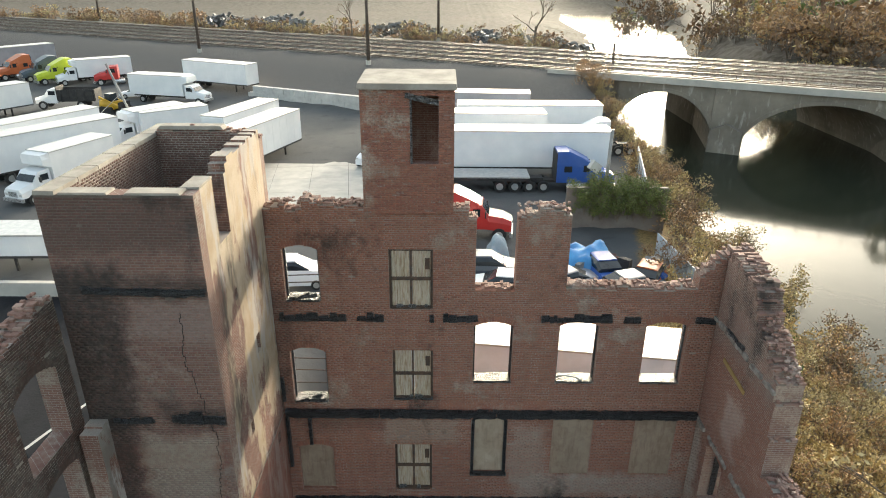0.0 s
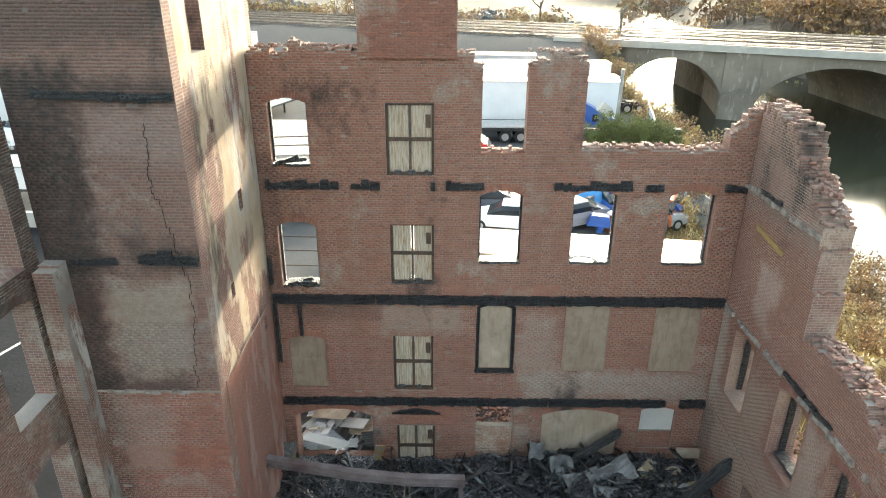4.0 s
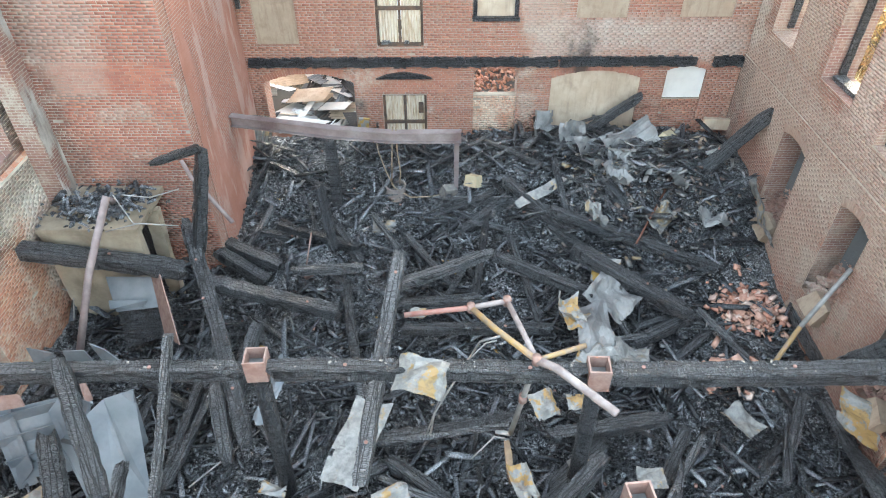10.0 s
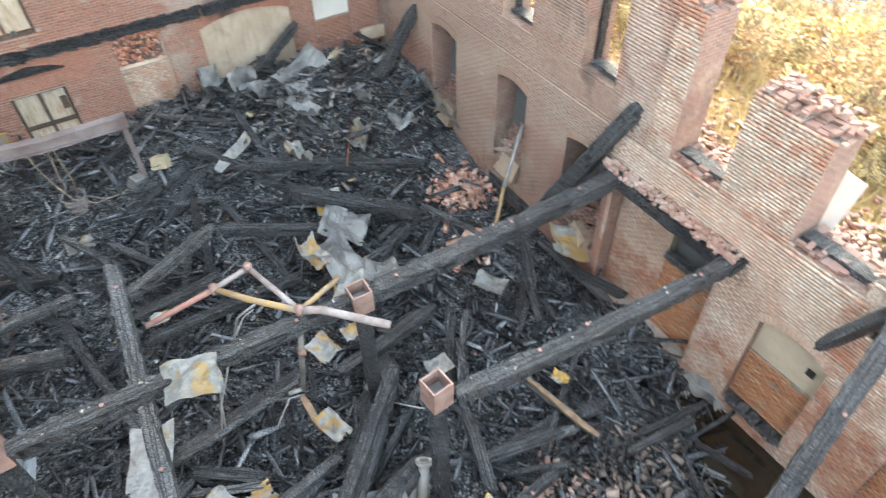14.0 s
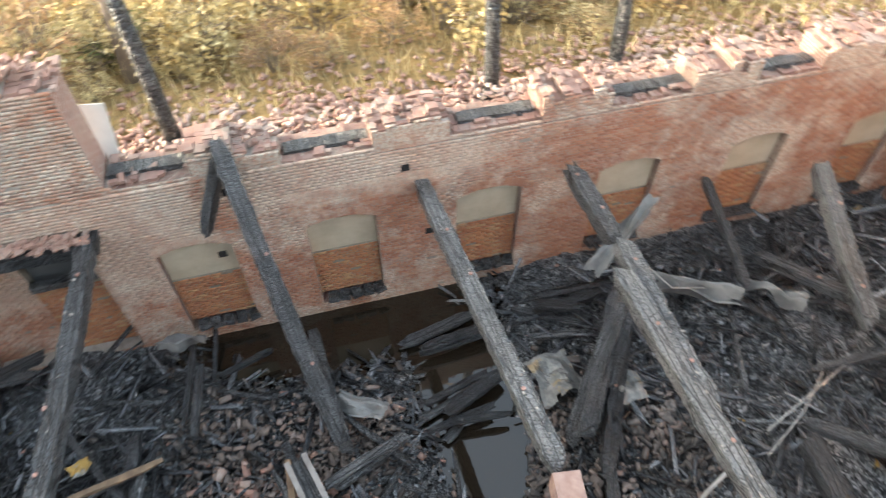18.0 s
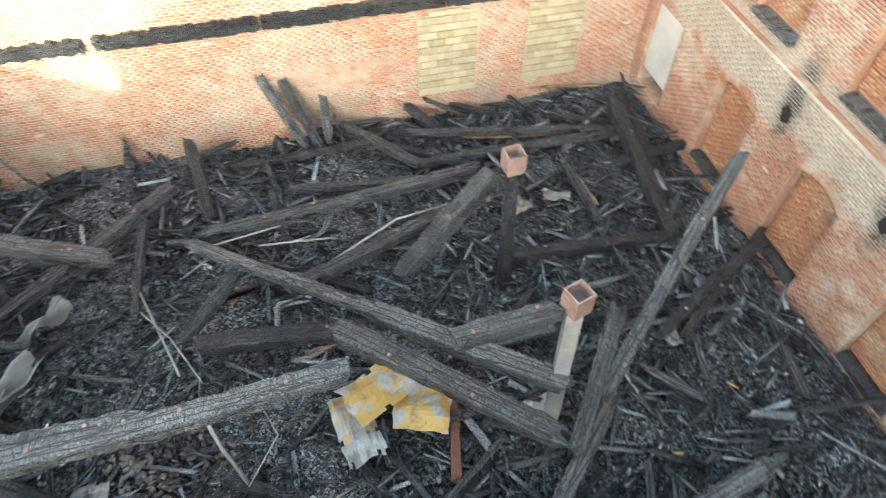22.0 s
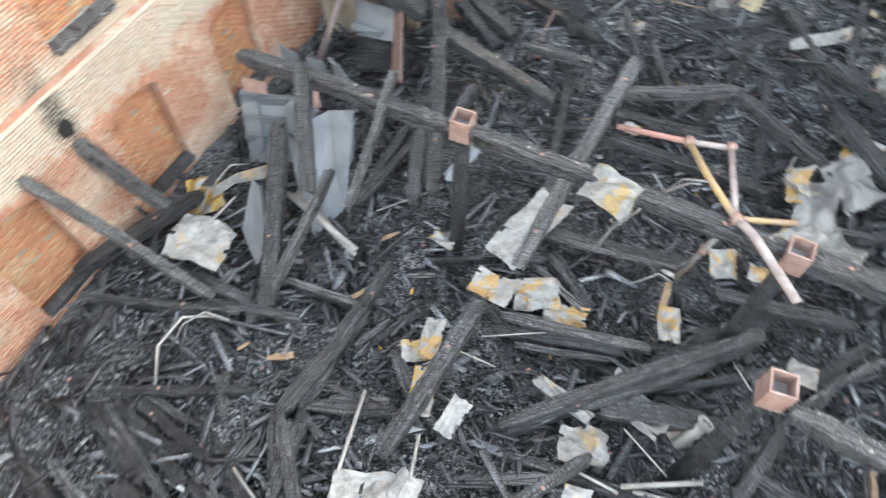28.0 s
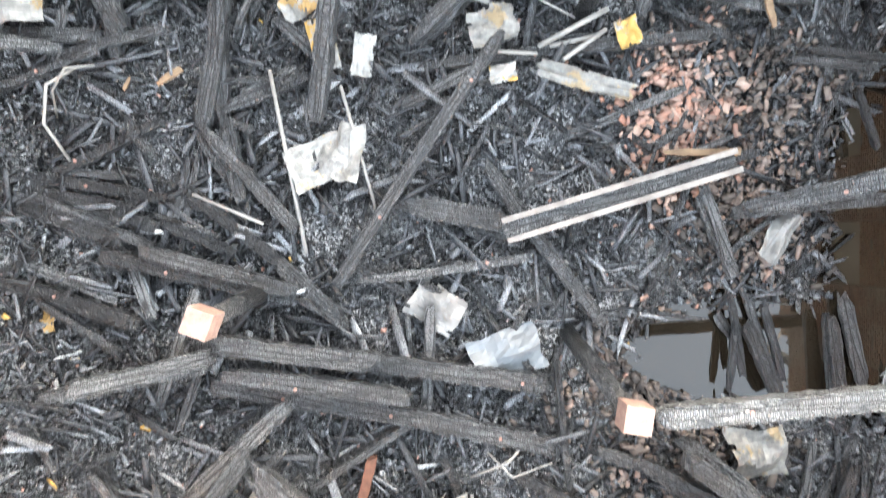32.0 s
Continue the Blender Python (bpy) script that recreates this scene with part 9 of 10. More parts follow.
def wheel(t, x, y, r=0.52, w=0.3):
    g = Geo().rod((x, y - w / 2, r), (x, y + w / 2, r), r, 18)
    ob = part("wheel", g, M_TYRE, t, "black tyre")
    s = 1 if y > 0 else -1
    part("rim", Geo().rod((x, y + s * (w / 2 + 0.012), r), (x, y + s * (w / 2 - 0.02), r), r * 0.58, 14), M_RIM, ob, "pale steel rim")


def shell(sections):
    """A closed body through sections (x, half width, z low, z high, half width at the top)."""
    g = Geo()
    for x, hw, lo, hi, tw in sections:
        g.v += [(x, -hw, lo), (x, hw, lo), (x, hw, lo + (hi - lo) * 0.6), (x, tw, hi), (x, -tw, hi), (x, -hw, lo + (hi - lo) * 0.6)]
    n = len(sections)
    for i in range(n - 1):
        for k in range(6):
            g.f.append((6 * i + k, 6 * i + (k + 1) % 6, 6 * i + 6 + (k + 1) % 6, 6 * i + 6 + k))
    g.f += [tuple(range(5, -1, -1)), tuple(6 * (n - 1) + k for k in range(6))]
    return g


def tractor(x, y, turn, colour, label, sleeper=True, scale=1.0):
    """A long-nosed lorry tractor; its nose points along x."""
    t = thing("lorry_tractor", label, "lorry", (x, y, float(ground_z(x, y))), turn, "lorry tractors")
    m = colour
    part("bonnet", shell([(1.3, 1.05, 0.9, 2.0, 0.9), (2.4, 1.0, 0.8, 1.85, 0.85), (3.1, 0.9, 0.75, 1.55, 0.7)]), m, t)
    part("cab", shell([(-0.4, 1.15, 0.95, 2.9, 1.05), (0.8, 1.15, 0.95, 2.85, 1.0), (1.35, 1.1, 0.95, 2.05, 0.95)]), m, t)
    if sleeper:
        part("sleeper", shell([(-2.2, 1.2, 0.95, 3.75, 1.05), (-1.2, 1.2, 0.95, 3.8, 1.1), (-0.1, 1.2, 0.95, 3.3, 1.05), (0.6, 1.1, 2.6, 2.95, 0.9)]), m, t)
        part("rear_trim", Geo().span((-2.26, -1.15, 1.0), (-2.2, 1.15, 3.6)), M_CHASSIS, t)
    part("windscreen", Geo().add([(1.37, -0.92, 2.08), (1.37, 0.92, 2.08), (0.86, 0.9, 2.78), (0.86, -0.9, 2.78)], [(0, 1, 2, 3)]).add([(1.33, -0.92, 2.06), (1.33, 0.92, 2.06), (0.83, 0.9, 2.77), (0.83, -0.9, 2.77)], [(3, 2, 1, 0)]), M_GLASS, t)
    for s in (-1, 1):
        part("side_window", Geo().box((0.35, s * 1.13, 2.25), (0.75, 0.06, 0.6)), M_GLASS, t)
        if sleeper:
            part("side_window", Geo().box((-1.2, s * 1.19, 2.2), (0.7, 0.04, 0.55)), M_GLASS, t)
        part("fuel_tank", Geo().rod((-1.2, s * 0.95, 0.62), (0.5, s * 0.95, 0.62), 0.33, 12), M_CHROME, t, smooth=True)
        part("headlight", Geo().box((3.05, s * 0.72, 1.05), (0.15, 0.3, 0.2)), M_WHITEB, t)
        part("mirror", Geo().box((1.15, s * 1.35, 2.2), (0.1, 0.2, 0.5)), M_CHASSIS, t)
    part("grille", Geo().box((3.12, 0, 1.15), (0.06, 0.9, 0.7)), M_CHROME, t)
    part("bumper", Geo().box((3.1, 0, 0.55), (0.25, 2.3, 0.35)), M_CHROME, t)
    part("frame", Geo().span((-5.2, -0.45, 0.75), (2.6, 0.45, 1.0)), M_CHASSIS, t)
    part("fifth_wheel", Geo().box((-3.9, 0, 1.1), (1.2, 1.0, 0.15)), M_CHASSIS, t)
    for wx in (2.2, -3.3, -4.6):
        for s in (-1, 1):
            wheel(t, wx, s * 1.0)
    t.scale = (scale,) * 3
    return t


def trailer(x, y, turn, length, label, z=None, colour=None, height=2.9, wheels=True):
    """A box trailer; its rear axles lie at its back end."""
    t = thing("box_trailer", label, "trailer", (x, y, float(ground_z(x, y)) if z is None else z), turn, "trailers")
    m = colour or M_WHITE
    h = length / 2
    part("body", Geo().span((-h, -1.3, 1.2), (h, 1.3, 1.2 + height)), m, t)
    part("roof_edge", Geo().span((-h - 0.03, -1.33, 1.2 + height), (h + 0.03, 1.33, 1.3 + height)), M_RIM, t)
    part("floor_rail", Geo().span((-h - 0.02, -1.33, 1.05), (h + 0.02, 1.33, 1.2)), M_CHASSIS, t)
    k = int(length / 1.2)
    for i in range(k + 1):
        xx = -h + length * i / k
        for s in (-1, 1):
            part("post", Geo().span((xx - 0.02, s * 1.3, 1.2), (xx + 0.02, s * 1.308, 1.2 + height)), m, t)
    part("door_frame", Geo().span((-h - 0.06, -1.2, 1.25), (-h, 1.2, 1.1 + height)), m, t)
    if wheels:
        for wx in (-h + 1.2, -h + 2.5):
            for s in (-1, 1):
                wheel(t, wx, s * 1.0)
        for s in (-1, 1):
            part("landing_leg", Geo().span((h - 2.6, s * 0.8 - 0.07, 0), (h - 2.45, s * 0.8 + 0.07, 1.1)), M_CHASSIS, t)
    return t


def box_truck(x, y, turn, box_len, label, colour=None, box_h=2.6):
    """A delivery lorry with a box; its nose points along x."""
    t = thing("box_truck", label, "lorry", (x, y, float(ground_z(x, y))), turn, "box trucks")
    m = colour or M_WHITE
    b = box_len
    part("box", Geo().span((-b, -1.25, 1.1), (0, 1.25, 1.1 + box_h)), M_WHITE, t)
    part("attic", shell([(-0.01, 1.25, 2.6, 1.1 + box_h, 1.2), (0.7, 1.15, 2.9, 1.0 + box_h, 1.0)]), M_WHITE, t)
    part("roof_edge", Geo().span((-b - 0.03, -1.28, 1.1 + box_h), (0.03, 1.28, 1.18 + box_h)), M_RIM, t)
    part("cab", shell([(0.15, 1.1, 0.8, 2.55, 1.0), (1.1, 1.1, 0.8, 2.5, 0.95), (1.75, 1.05, 0.8, 1.75, 0.95)]), m, t)
    part("bonnet", shell([(1.7, 1.05, 0.75, 1.75, 0.9), (2.9, 0.95, 0.7, 1.45, 0.75)]), m, t)
    part("windscreen", Geo().add([(1.78, -0.9, 1.8), (1.78, 0.9, 1.8), (1.14, 0.88, 2.42), (1.14, -0.88, 2.42), (1.74, -0.9, 1.78), (1.74, 0.9, 1.78), (1.1, 0.88, 2.4), (1.1, -0.88, 2.4)], [(0, 1, 2, 3), (7, 6, 5, 4)]), M_GLASS, t)
    for s in (-1, 1):
        part("side_window", Geo().box((0.75, s * 1.08, 2.0), (0.7, 0.06, 0.5)), M_GLASS, t)
        part("mirror", Geo().box((1.35, s * 1.35, 1.95), (0.1, 0.2, 0.42)), M_CHASSIS, t)
        part("headlight", Geo().box((2.85, s * 0.75, 1.0), (0.12, 0.28, 0.2)), M_WHITEB, t)
    part("grille", Geo().box((2.93, 0, 1.05), (0.05, 0.9, 0.4)), M_CHROME, t)
    part("bumper", Geo().box((2.95, 0, 0.6), (0.2, 2.1, 0.28)), M_CHROME, t)
    part("frame", Geo().span((-b, -0.45, 0.75), (2.4, 0.45, 1.09)), M_CHASSIS, t)
    for wx in (2.0, -b + 1.7):
        for s in (-1, 1):
            wheel(t, wx, s * 0.95, 0.46)
    return t


def car(x, y, turn, colour, label, suv=False, z=None):
    t = thing("car", label, "car", (x, y, float(ground_z(x, y)) if z is None else z), turn, "parked cars")
    k = 0.3 if suv else 0.0
    part("body", shell([(-2.2, 0.8, 0.35, 0.95 + k, 0.72), (-1.9, 0.88, 0.3, 1.02 + k, 0.78), (1.1, 0.88, 0.3, 0.95 + k, 0.8), (2.0, 0.84, 0.32, 0.8 + k, 0.7), (2.25, 0.7, 0.4, 0.68 + k, 0.6)]), colour, t)
    part("glasshouse", shell([(-1.7 - k, 0.78, 0.95 + k, 1.25 + k, 0.66), (-1.0 - 2 * k, 0.78, 0.95 + k, 1.48 + k, 0.6), (0.2, 0.78, 0.95 + k, 1.48 + k, 0.6), (1.05, 0.78, 0.93 + k, 0.99 + k, 0.74)]), M_GLASS, t)
    part("roof", shell([(-1.05 - 2 * k, 0.62, 1.46 + k, 1.54 + k, 0.52), (0.25, 0.62, 1.46 + k, 1.54 + k, 0.52)]), colour, t)
    for wx in (-1.35, 1.4):
        for s in (-1, 1):
            wheel(t, wx, s * 0.8, 0.32, 0.2)
    for s in (-1, 1):
        part("headlight", Geo().box((2.2, s * 0.55, 0.68 + k), (0.08, 0.25, 0.14)), M_WHITEB, t)
    return t


BLUE, REDP, LIME, NAVY, RUSTO = paint("blue", (0.03, 0.10, 0.38)), paint("red", (0.50, 0.03, 0.025)), paint("lime", (0.55, 0.62, 0.03)), paint("slate", (0.07, 0.09, 0.12)), paint("orange", (0.50, 0.13, 0.04))
tractor(11.5, 53.9, 0, BLUE, "bright blue sleeper lorry tractor parked on asphalt", scale=0.95)
t = trailer(2.6, 53.9, 180, 9.0, "empty low chassis trailer with dark wheels", z=None, colour=M_CHASSIS, height=0.12)
trailer(6.8, 57.8, 0, 16.0, "long white box trailer parked in the yard", height=3.2)
trailer(3.0, 65.5, 0, 14.0, "long white box trailer parked in the yard", height=3.2)
trailer(9.0, 70.5, 0, 15.5, "long white box trailer parked in the yard", height=3.1)
tractor(14.5, 65.6, 180, M_WHITE, "white sleeper lorry tractor among trailers", scale=0.95)
trailer(2.5, 78.5, -4, 15.0, "grey flat-roofed trailer by the railway bank", height=3.0, colour=paint("grey", (0.30, 0.30, 0.33)))
tractor(1.8, 43.0, -6, REDP, "bright red sleeper lorry tractor behind the ruin", scale=0.92)
trailer(-18.0, 62.0, 72, 10.5, "tall white box trailer seen end-on", height=3.0)
trailer(-21.2, 67.0, 72, 10.0, "tall white box trailer seen end-on", height=3.0)
box_truck(-35.0, 88.9, -13, 8.2, "white box truck parked in the yard")
trailer(-33.5, 98.2, -25, 12.0, "white box trailer by the railway bank", height=2.8)
car(-43.8, 92.6, 190, M_WHITE, "white saloon car beside a box truck")
box_truck(-58.0, 103.8, 218, 8.0, "white box truck among lorry tractors")
tractor(-61.5, 104.5, 225, LIME, "lime yellow lorry tractor in a row")
tractor(-65.5, 107.3, 228, NAVY, "dark slate lorry tractor in a row")
tractor(-70.5, 108.5, 235, RUSTO, "rusty orange lorry tractor in a row")
tractor(-74.5, 107.0, 238, M_WHITE, "white lorry tractor in a row", False)
tractor(-51.8, 103.8, 200, REDP, "dark red stripped lorry tractor", False)
trailer(-76, 118, 60, 13.0, "worn grey box trailer by the railway bank", colour=paint("grey", (0.30, 0.30, 0.33)))
trailer(-55.5, 79.5, 62, 8.0, "white box trailer with a dark underframe", height=2.6)
box_truck(-33.2, 67.2, 232, 6.0, "white box truck behind the tower")
trailer(-29.5, 69.3, 40, 7.0, "white van body behind the tower", height=2.4)
trailer(-40.5, 60.5, 62, 15.0, "long white trailer in the yard", height=3.1)
trailer(-36.4, 58.5, 55, 11.5, "long white trailer in the yard", height=3.0)
box_truck(-33.3, 51.0, 250, 6.5, "white box truck with a tall box", box_h=2.7)
car(-26.5, 52.0, 240, NAVY, "dark pickup-like car behind the tower", True)
car(-7.2, 61.5, 250, M_WHITE, "white van standing by the concrete slab", True)
car(-9.2, 34.8, 5, M_WHITE, "white off-road car seen through the windows", True)
car(2.6, 36.3, 0, NAVY, "dark car parked behind the ruin")
car(3.2, 33.6, 170, M_WHITE, "white car parked behind the ruin")
car(7.2, 34.2, 30, paint("grey", (0.06, 0.062, 0.07)), "dark grey car in a row of wrecks")
car(9.6, 36.4, 100, BLUE, "blue wrecked car half under a tarpaulin")
car(12.4, 35.2, 60, RUSTO, "orange wrecked car stripped for parts")
car(11.0, 33.6, 20, paint("dull_white", (0.30, 0.31, 0.32)), "dull white wrecked car among scrap")
# dump truck
t = thing("dump_truck", "white-cabbed dump truck with a black tipping body", "lorry", (-50.0, 84.9, 4.1), 187)
part("cab", shell([(0.2, 1.1, 0.8, 2.6, 1.0), (1.3, 1.1, 0.8, 2.5, 0.9), (1.8, 1.0, 0.8, 1.8, 0.9)]), M_WHITE, t)
part("bonnet", shell([(1.8, 1.0, 0.8, 1.75, 0.9), (3.0, 0.9, 0.75, 1.45, 0.8)]), M_WHITE, t)
part("window", Geo().box((0.8, 0, 2.1), (0.8, 2.22, 0.5)), M_GLASS, t)
for s in (-1, 1):
    part("tub_side", Geo().span((-4.4, s * 1.2 - 0.05, 1.1), (0.1, s * 1.2 + 0.05, 2.5)), M_CHASSIS, t)
    for k in range(5):
        part("tub_rib", Geo().span((-4.2 + k * 0.95, s * 1.25, 1.1), (-4.08 + k * 0.95, s * 1.33, 2.5)), M_CHASSIS, t)
part("tub_floor", Geo().span((-4.4, -1.15, 1.0), (0.1, 1.15, 1.2)), M_CHASSIS, t)
part("tailgate", Geo().span((-4.5, -1.2, 1.1), (-4.4, 1.2, 2.5)), M_CHASSIS, t)
part("headboard", Geo().span((0.1, -1.2, 1.1), (0.2, 1.2, 2.9)), M_CHASSIS, t)
for wx in (2.1, -2.6):
    for s in (-1, 1):
        wheel(t, wx, s * 0.98, 0.55)
# loader
M_CAT = paint("digger_yellow", (0.60, 0.36, 0.03))
t = thing("track_loader", "yellow loader with a black bucket fork", "loader", (-42.5, 83.0, 4.0), -20)
part("body", shell([(-1.6, 0.8, 0.5, 1.5, 0.7), (0.6, 0.8, 0.5, 1.4, 0.7)]), M_CAT, t)
part("cab", Geo().box((-0.3, 0, 1.8), (1.1, 1.2, 1.1), None, 0.85), M_GLASS, t)
for s in (-1, 1):
    part("arm", Geo().bar((-1.4, s * 0.85, 1.9), (1.6, s * 0.85, 0.9), 0.18, 0.25), M_CAT, t)
    part("track", Geo().box((-0.4, s * 0.95, 0.4), (2.2, 0.4, 0.75), None, 0.8), M_TYRE, t)
for k in range(5):
    part("tine", Geo().bar((1.7, -0.8 + k * 0.4, 0.9), (3.0, -0.8 + k * 0.4, 0.25), 0.08, 0.15), M_CHASSIS, t)
part("carriage", Geo().box((1.7, 0, 0.9), (0.12, 1.9, 1.1)), M_CHASSIS, t)

# ---- yard things near the ruin ----
slab = thing("pavement_slab", "pale concrete slab with joints in the yard", "pavement", (-13.0, 55.5, 3.5), 8, kind="structure")
for i in range(4):
    for j in range(4):
        part("slab_panel", Geo().span((-6 + i * 3.4, -7 + j * 3.9, 0.0), (-2.63 + i * 3.4, -3.13 + j * 3.9, 0.035)), M_CONCRETE, slab)
M_TARP = plain("blue_tarpaulin", (0.05, 0.22, 0.50), (0.10, 0.34, 0.66), 1.2, 0.5, 0, 0.3, 5)
M_GREYTARP = plain("grey_tarpaulin", (0.30, 0.36, 0.40), (0.42, 0.47, 0.50), 1.2, 0.6, 0, 0.3, 5)


def cover(x, y, z, w, l, h, material, label, seed):
    """A tarpaulin slumped over a heap."""
    g = Geo()
    off = Vector((seed * 3.7, seed * 1.3, 0))
    n = 14
    for j in range(n + 1):
        for i in range(n + 1):
            u, v = i / n * 2 - 1, j / n * 2 - 1
            r = max(abs(u), abs(v))
            g.v.append((x + u * w / 2, y + v * l / 2, z + h * (1 - r ** 3) * (0.8 + 0.5 * noise.noise(Vector((u * 2, v * 2, 0)) + off)) + 0.12 * noise.noise(Vector((u * 6, v * 6, 0)) + off)))
    for j in range(n):
        for i in range(n):
            a = j * (n + 1) + i
            g.f.append((a, a + 1, a + n + 2, a + n + 1))
    single("tarpaulin", g, material, label, "tarpaulin", smooth=True)


cover(8.9, 37.0, 3.5, 4.2, 3.2, 2.0, M_TARP, "bright blue tarpaulin slumped over wrecked cars", 1)
cover(3.4, 38.6, 3.5, 1.6, 1.6, 1.9, M_GREYTARP, "grey tarpaulin over a small stack", 2)
for k in range(26):
    x, y = rng.uniform(7.0, 13.2), rng.uniform(32.6, 37.5)
    mm = rng.choice([M_WHITE, REDP, BLUE, M_CHASSIS, M_RUSTW, M_ZINC, M_TYRE])
    z0 = float(ground_z(x, y))
    g = Geo().box((x, y, z0 + rng.uniform(0.3, 1.0)), (rng.uniform(0.5, 1.6), rng.uniform(0.4, 1.2), rng.uniform(0.3, 0.9)), pose(0, 0, 0, rng.uniform(-30, 30), rng.uniform(-30, 30), rng.uniform(0, 180)).to_3x3(), 0.7)
    g.bar((x, y, z0), (x + 0.2, y, z0 + 0.8), 0.3, 0.3)
    single("scrap_panel", g, mm, "crushed car part in a heap of scrap", "scrap", "scrap heap")
# old wall with creeper, fence
M_OLDWALL = plain("old_dark_wall", (0.16, 0.13, 0.11), (0.22, 0.19, 0.16), 0.7, 0.9, 0, 0.3, 14)
g = Geo().span((8.8, 44.6, 3.0), (16.2, 45.0, 6.6))
single("wall_yard", g, M_OLDWALL, "dark yard wall hung with creeper", "wall", kind="structure")
M_FENCE = plain("painted_fence", (0.36, 0.42, 0.48), (0.55, 0.60, 0.64), 1.2, 0.7, 0, 0.2, 10)
fence_t = thing("fence", "grey-blue painted board fence along the river bank", "fence", (15.4, 46.0, 3.2), 78)
for k in range(16):
    part("board", Geo().span((k * 0.98, -0.04, 0), (k * 0.98 + 0.95, 0.04, 2.3)), M_FENCE, fence_t)
    part("mark", Geo().box((k * 0.98 + 0.45, 0.05, 1.2), (0.25, 0.02, 1.2), pose(0, 0, 0, 0, rng.uniform(-25, 25), 0).to_3x3()), M_CHASSIS if k % 2 else M_WHITEB, fence_t)
fence_t = thing("fence", "grey slatted fence beside the wrecks", "fence", (14.6, 36.5, 3.0), 95)
for k in range(14):
    part("board", Geo().span((-4 + k * 0.55, -0.03, 0), (-3.5 + k * 0.55, 0.03, 1.9)), M_FENCE, fence_t)
# debris behind the low arch
for k in range(64):
    x, y = rng.uniform(-5.6, -1.8), rng.uniform(18.0, 21.5)
    z0 = 1.0 + (y - 18) * 0.25 + rng.uniform(0, 0.5)
    g = corrugated(rng.uniform(0.3, 0.75), rng.uniform(0.8, 1.9), 0.10, 0.02, 3)
    g.moved(pose(x, y, z0, rng.uniform(-110, -70), rng.uniform(-30, 30), rng.uniform(0, 360)))
    single("corrugated_sheet", g, rng.choice([M_WHITEB, M_WHITEB, M_WHITE, M_BOARD, M_STEEL, M_CHASSIS, M_PANEL]), "bent pale corrugated sheet heaped outside the arch", "metal sheet", "heaped sheets")
lum = Geo()
for k in range(1700):
    x, y = rng.uniform(-0.6, 5.2), rng.uniform(17.9, 23.0)
    e = rng.uniform(0.04, 0.16)
    lum.box((x, y, float(ground_z(x, y)) + 0.25 * abs(math.sin(x * 2.3 + y)) + rng.uniform(0, 0.3)), (e * 1.4, e * 0.8, e * 0.6), pose(0, 0, 0, rng.uniform(0, 90), rng.uniform(0, 90), rng.uniform(0, 90)).to_3x3(), 0.8)
single("brick_rubble", lum, M_RUBBLE, "rubble of broken brick heaped outside a low window", "rubble", kind="stuff")
trailer(-30.0, 37.2, 2, 11.0, "low white truck body parked beyond the side wall", height=1.3)
g = Geo().span((-50, 33.0, 3.3), (-11, 33.35, 4.35))
single("wall_kerb", g, M_CONCRETE, "low whitish concrete wall along the side lot", "wall", kind="structure")
trailer(3.4, 24.75, -8, 14.4, "white box trailer parked close behind the ruin", z=1.2, height=3.75, colour=paint("cool_white", (0.68, 0.73, 0.80)))
for x0, y0, x1, y1 in ((-16, 8, -11.5, 22), (-20, 10, -14.5, 27), (-13, 2, -11, 9)):
    single("lane_line", Geo().bar((x0, y0, 3.515), (x1, y1, 3.515), 0.14, 0.012), M_WHITEB, "worn white line painted on asphalt", "road marking", "lane lines")

single("white_board", Geo().box((9.25, 3.30, 4.44), (0.03, 0.5, 1.1), pose(0, 0, 0, 6, 14, 0).to_3x3(), 0.8), M_WHITEB, "torn white board stuck behind the wall pier", "board")


# ---- plants ----
def leaf_mat(name, a, b, c):
    m = Mat(name, 0.75)
    r = m.random()
    m.color(m.ramp(r, [(0.0, a), (0.5, b), (1.0, c)]))
    m.b.inputs["Subsurface Weight"].default_value = 0.0
    return m.m


L_GOLD = leaf_mat("gold_leaves", (0.47, 0.33, 0.13), (0.56, 0.45, 0.20), (0.36, 0.25, 0.10))
L_OCHRE = leaf_mat("ochre_leaves", (0.36, 0.21, 0.09), (0.42, 0.27, 0.13), (0.25, 0.15, 0.08))
L_STRAW = leaf_mat("straw_leaves", (0.54, 0.44, 0.22), (0.42, 0.34, 0.16), (0.62, 0.52, 0.28))
L_GREEN = leaf_mat("green_leaves", (0.10, 0.14, 0.03), (0.20, 0.22, 0.06), (0.07, 0.10, 0.03))
L_BROWN = leaf_mat("brown_leaves", (0.20, 0.11, 0.05), (0.26, 0.16, 0.08), (0.13, 0.08, 0.05))
M_BARK = plain("grey_bark", (0.14, 0.11, 0.085), (0.22, 0.18, 0.14), 3, 0.9, 0, 0.4, 30)


def leaves(g, centre, radius, n, size, r):
    """Small leaves facing all ways inside a ragged ball."""
    for _ in range(n):
        d = Vector((r.gauss(0, 1), r.gauss(0, 1), r.gauss(0, 1)))
        d = d.normalized() * radius * r.random() ** 0.4
        p = Vector(centre) + Vector((d.x, d.y, d.z * 0.8))
        a = Vector((r.gauss(0, 1), r.gauss(0, 1), r.gauss(0, 1))).normalized()
        b = a.cross(Vector((r.gauss(0, 1), r.gauss(0, 1), r.gauss(0, 1)))).normalized()
        s = size * r.uniform(0.6, 1.4)
        g.add([p - a * s, p + b * s * 0.5, p + a * s, p - b * s * 0.5], [(0, 1, 2, 3)])


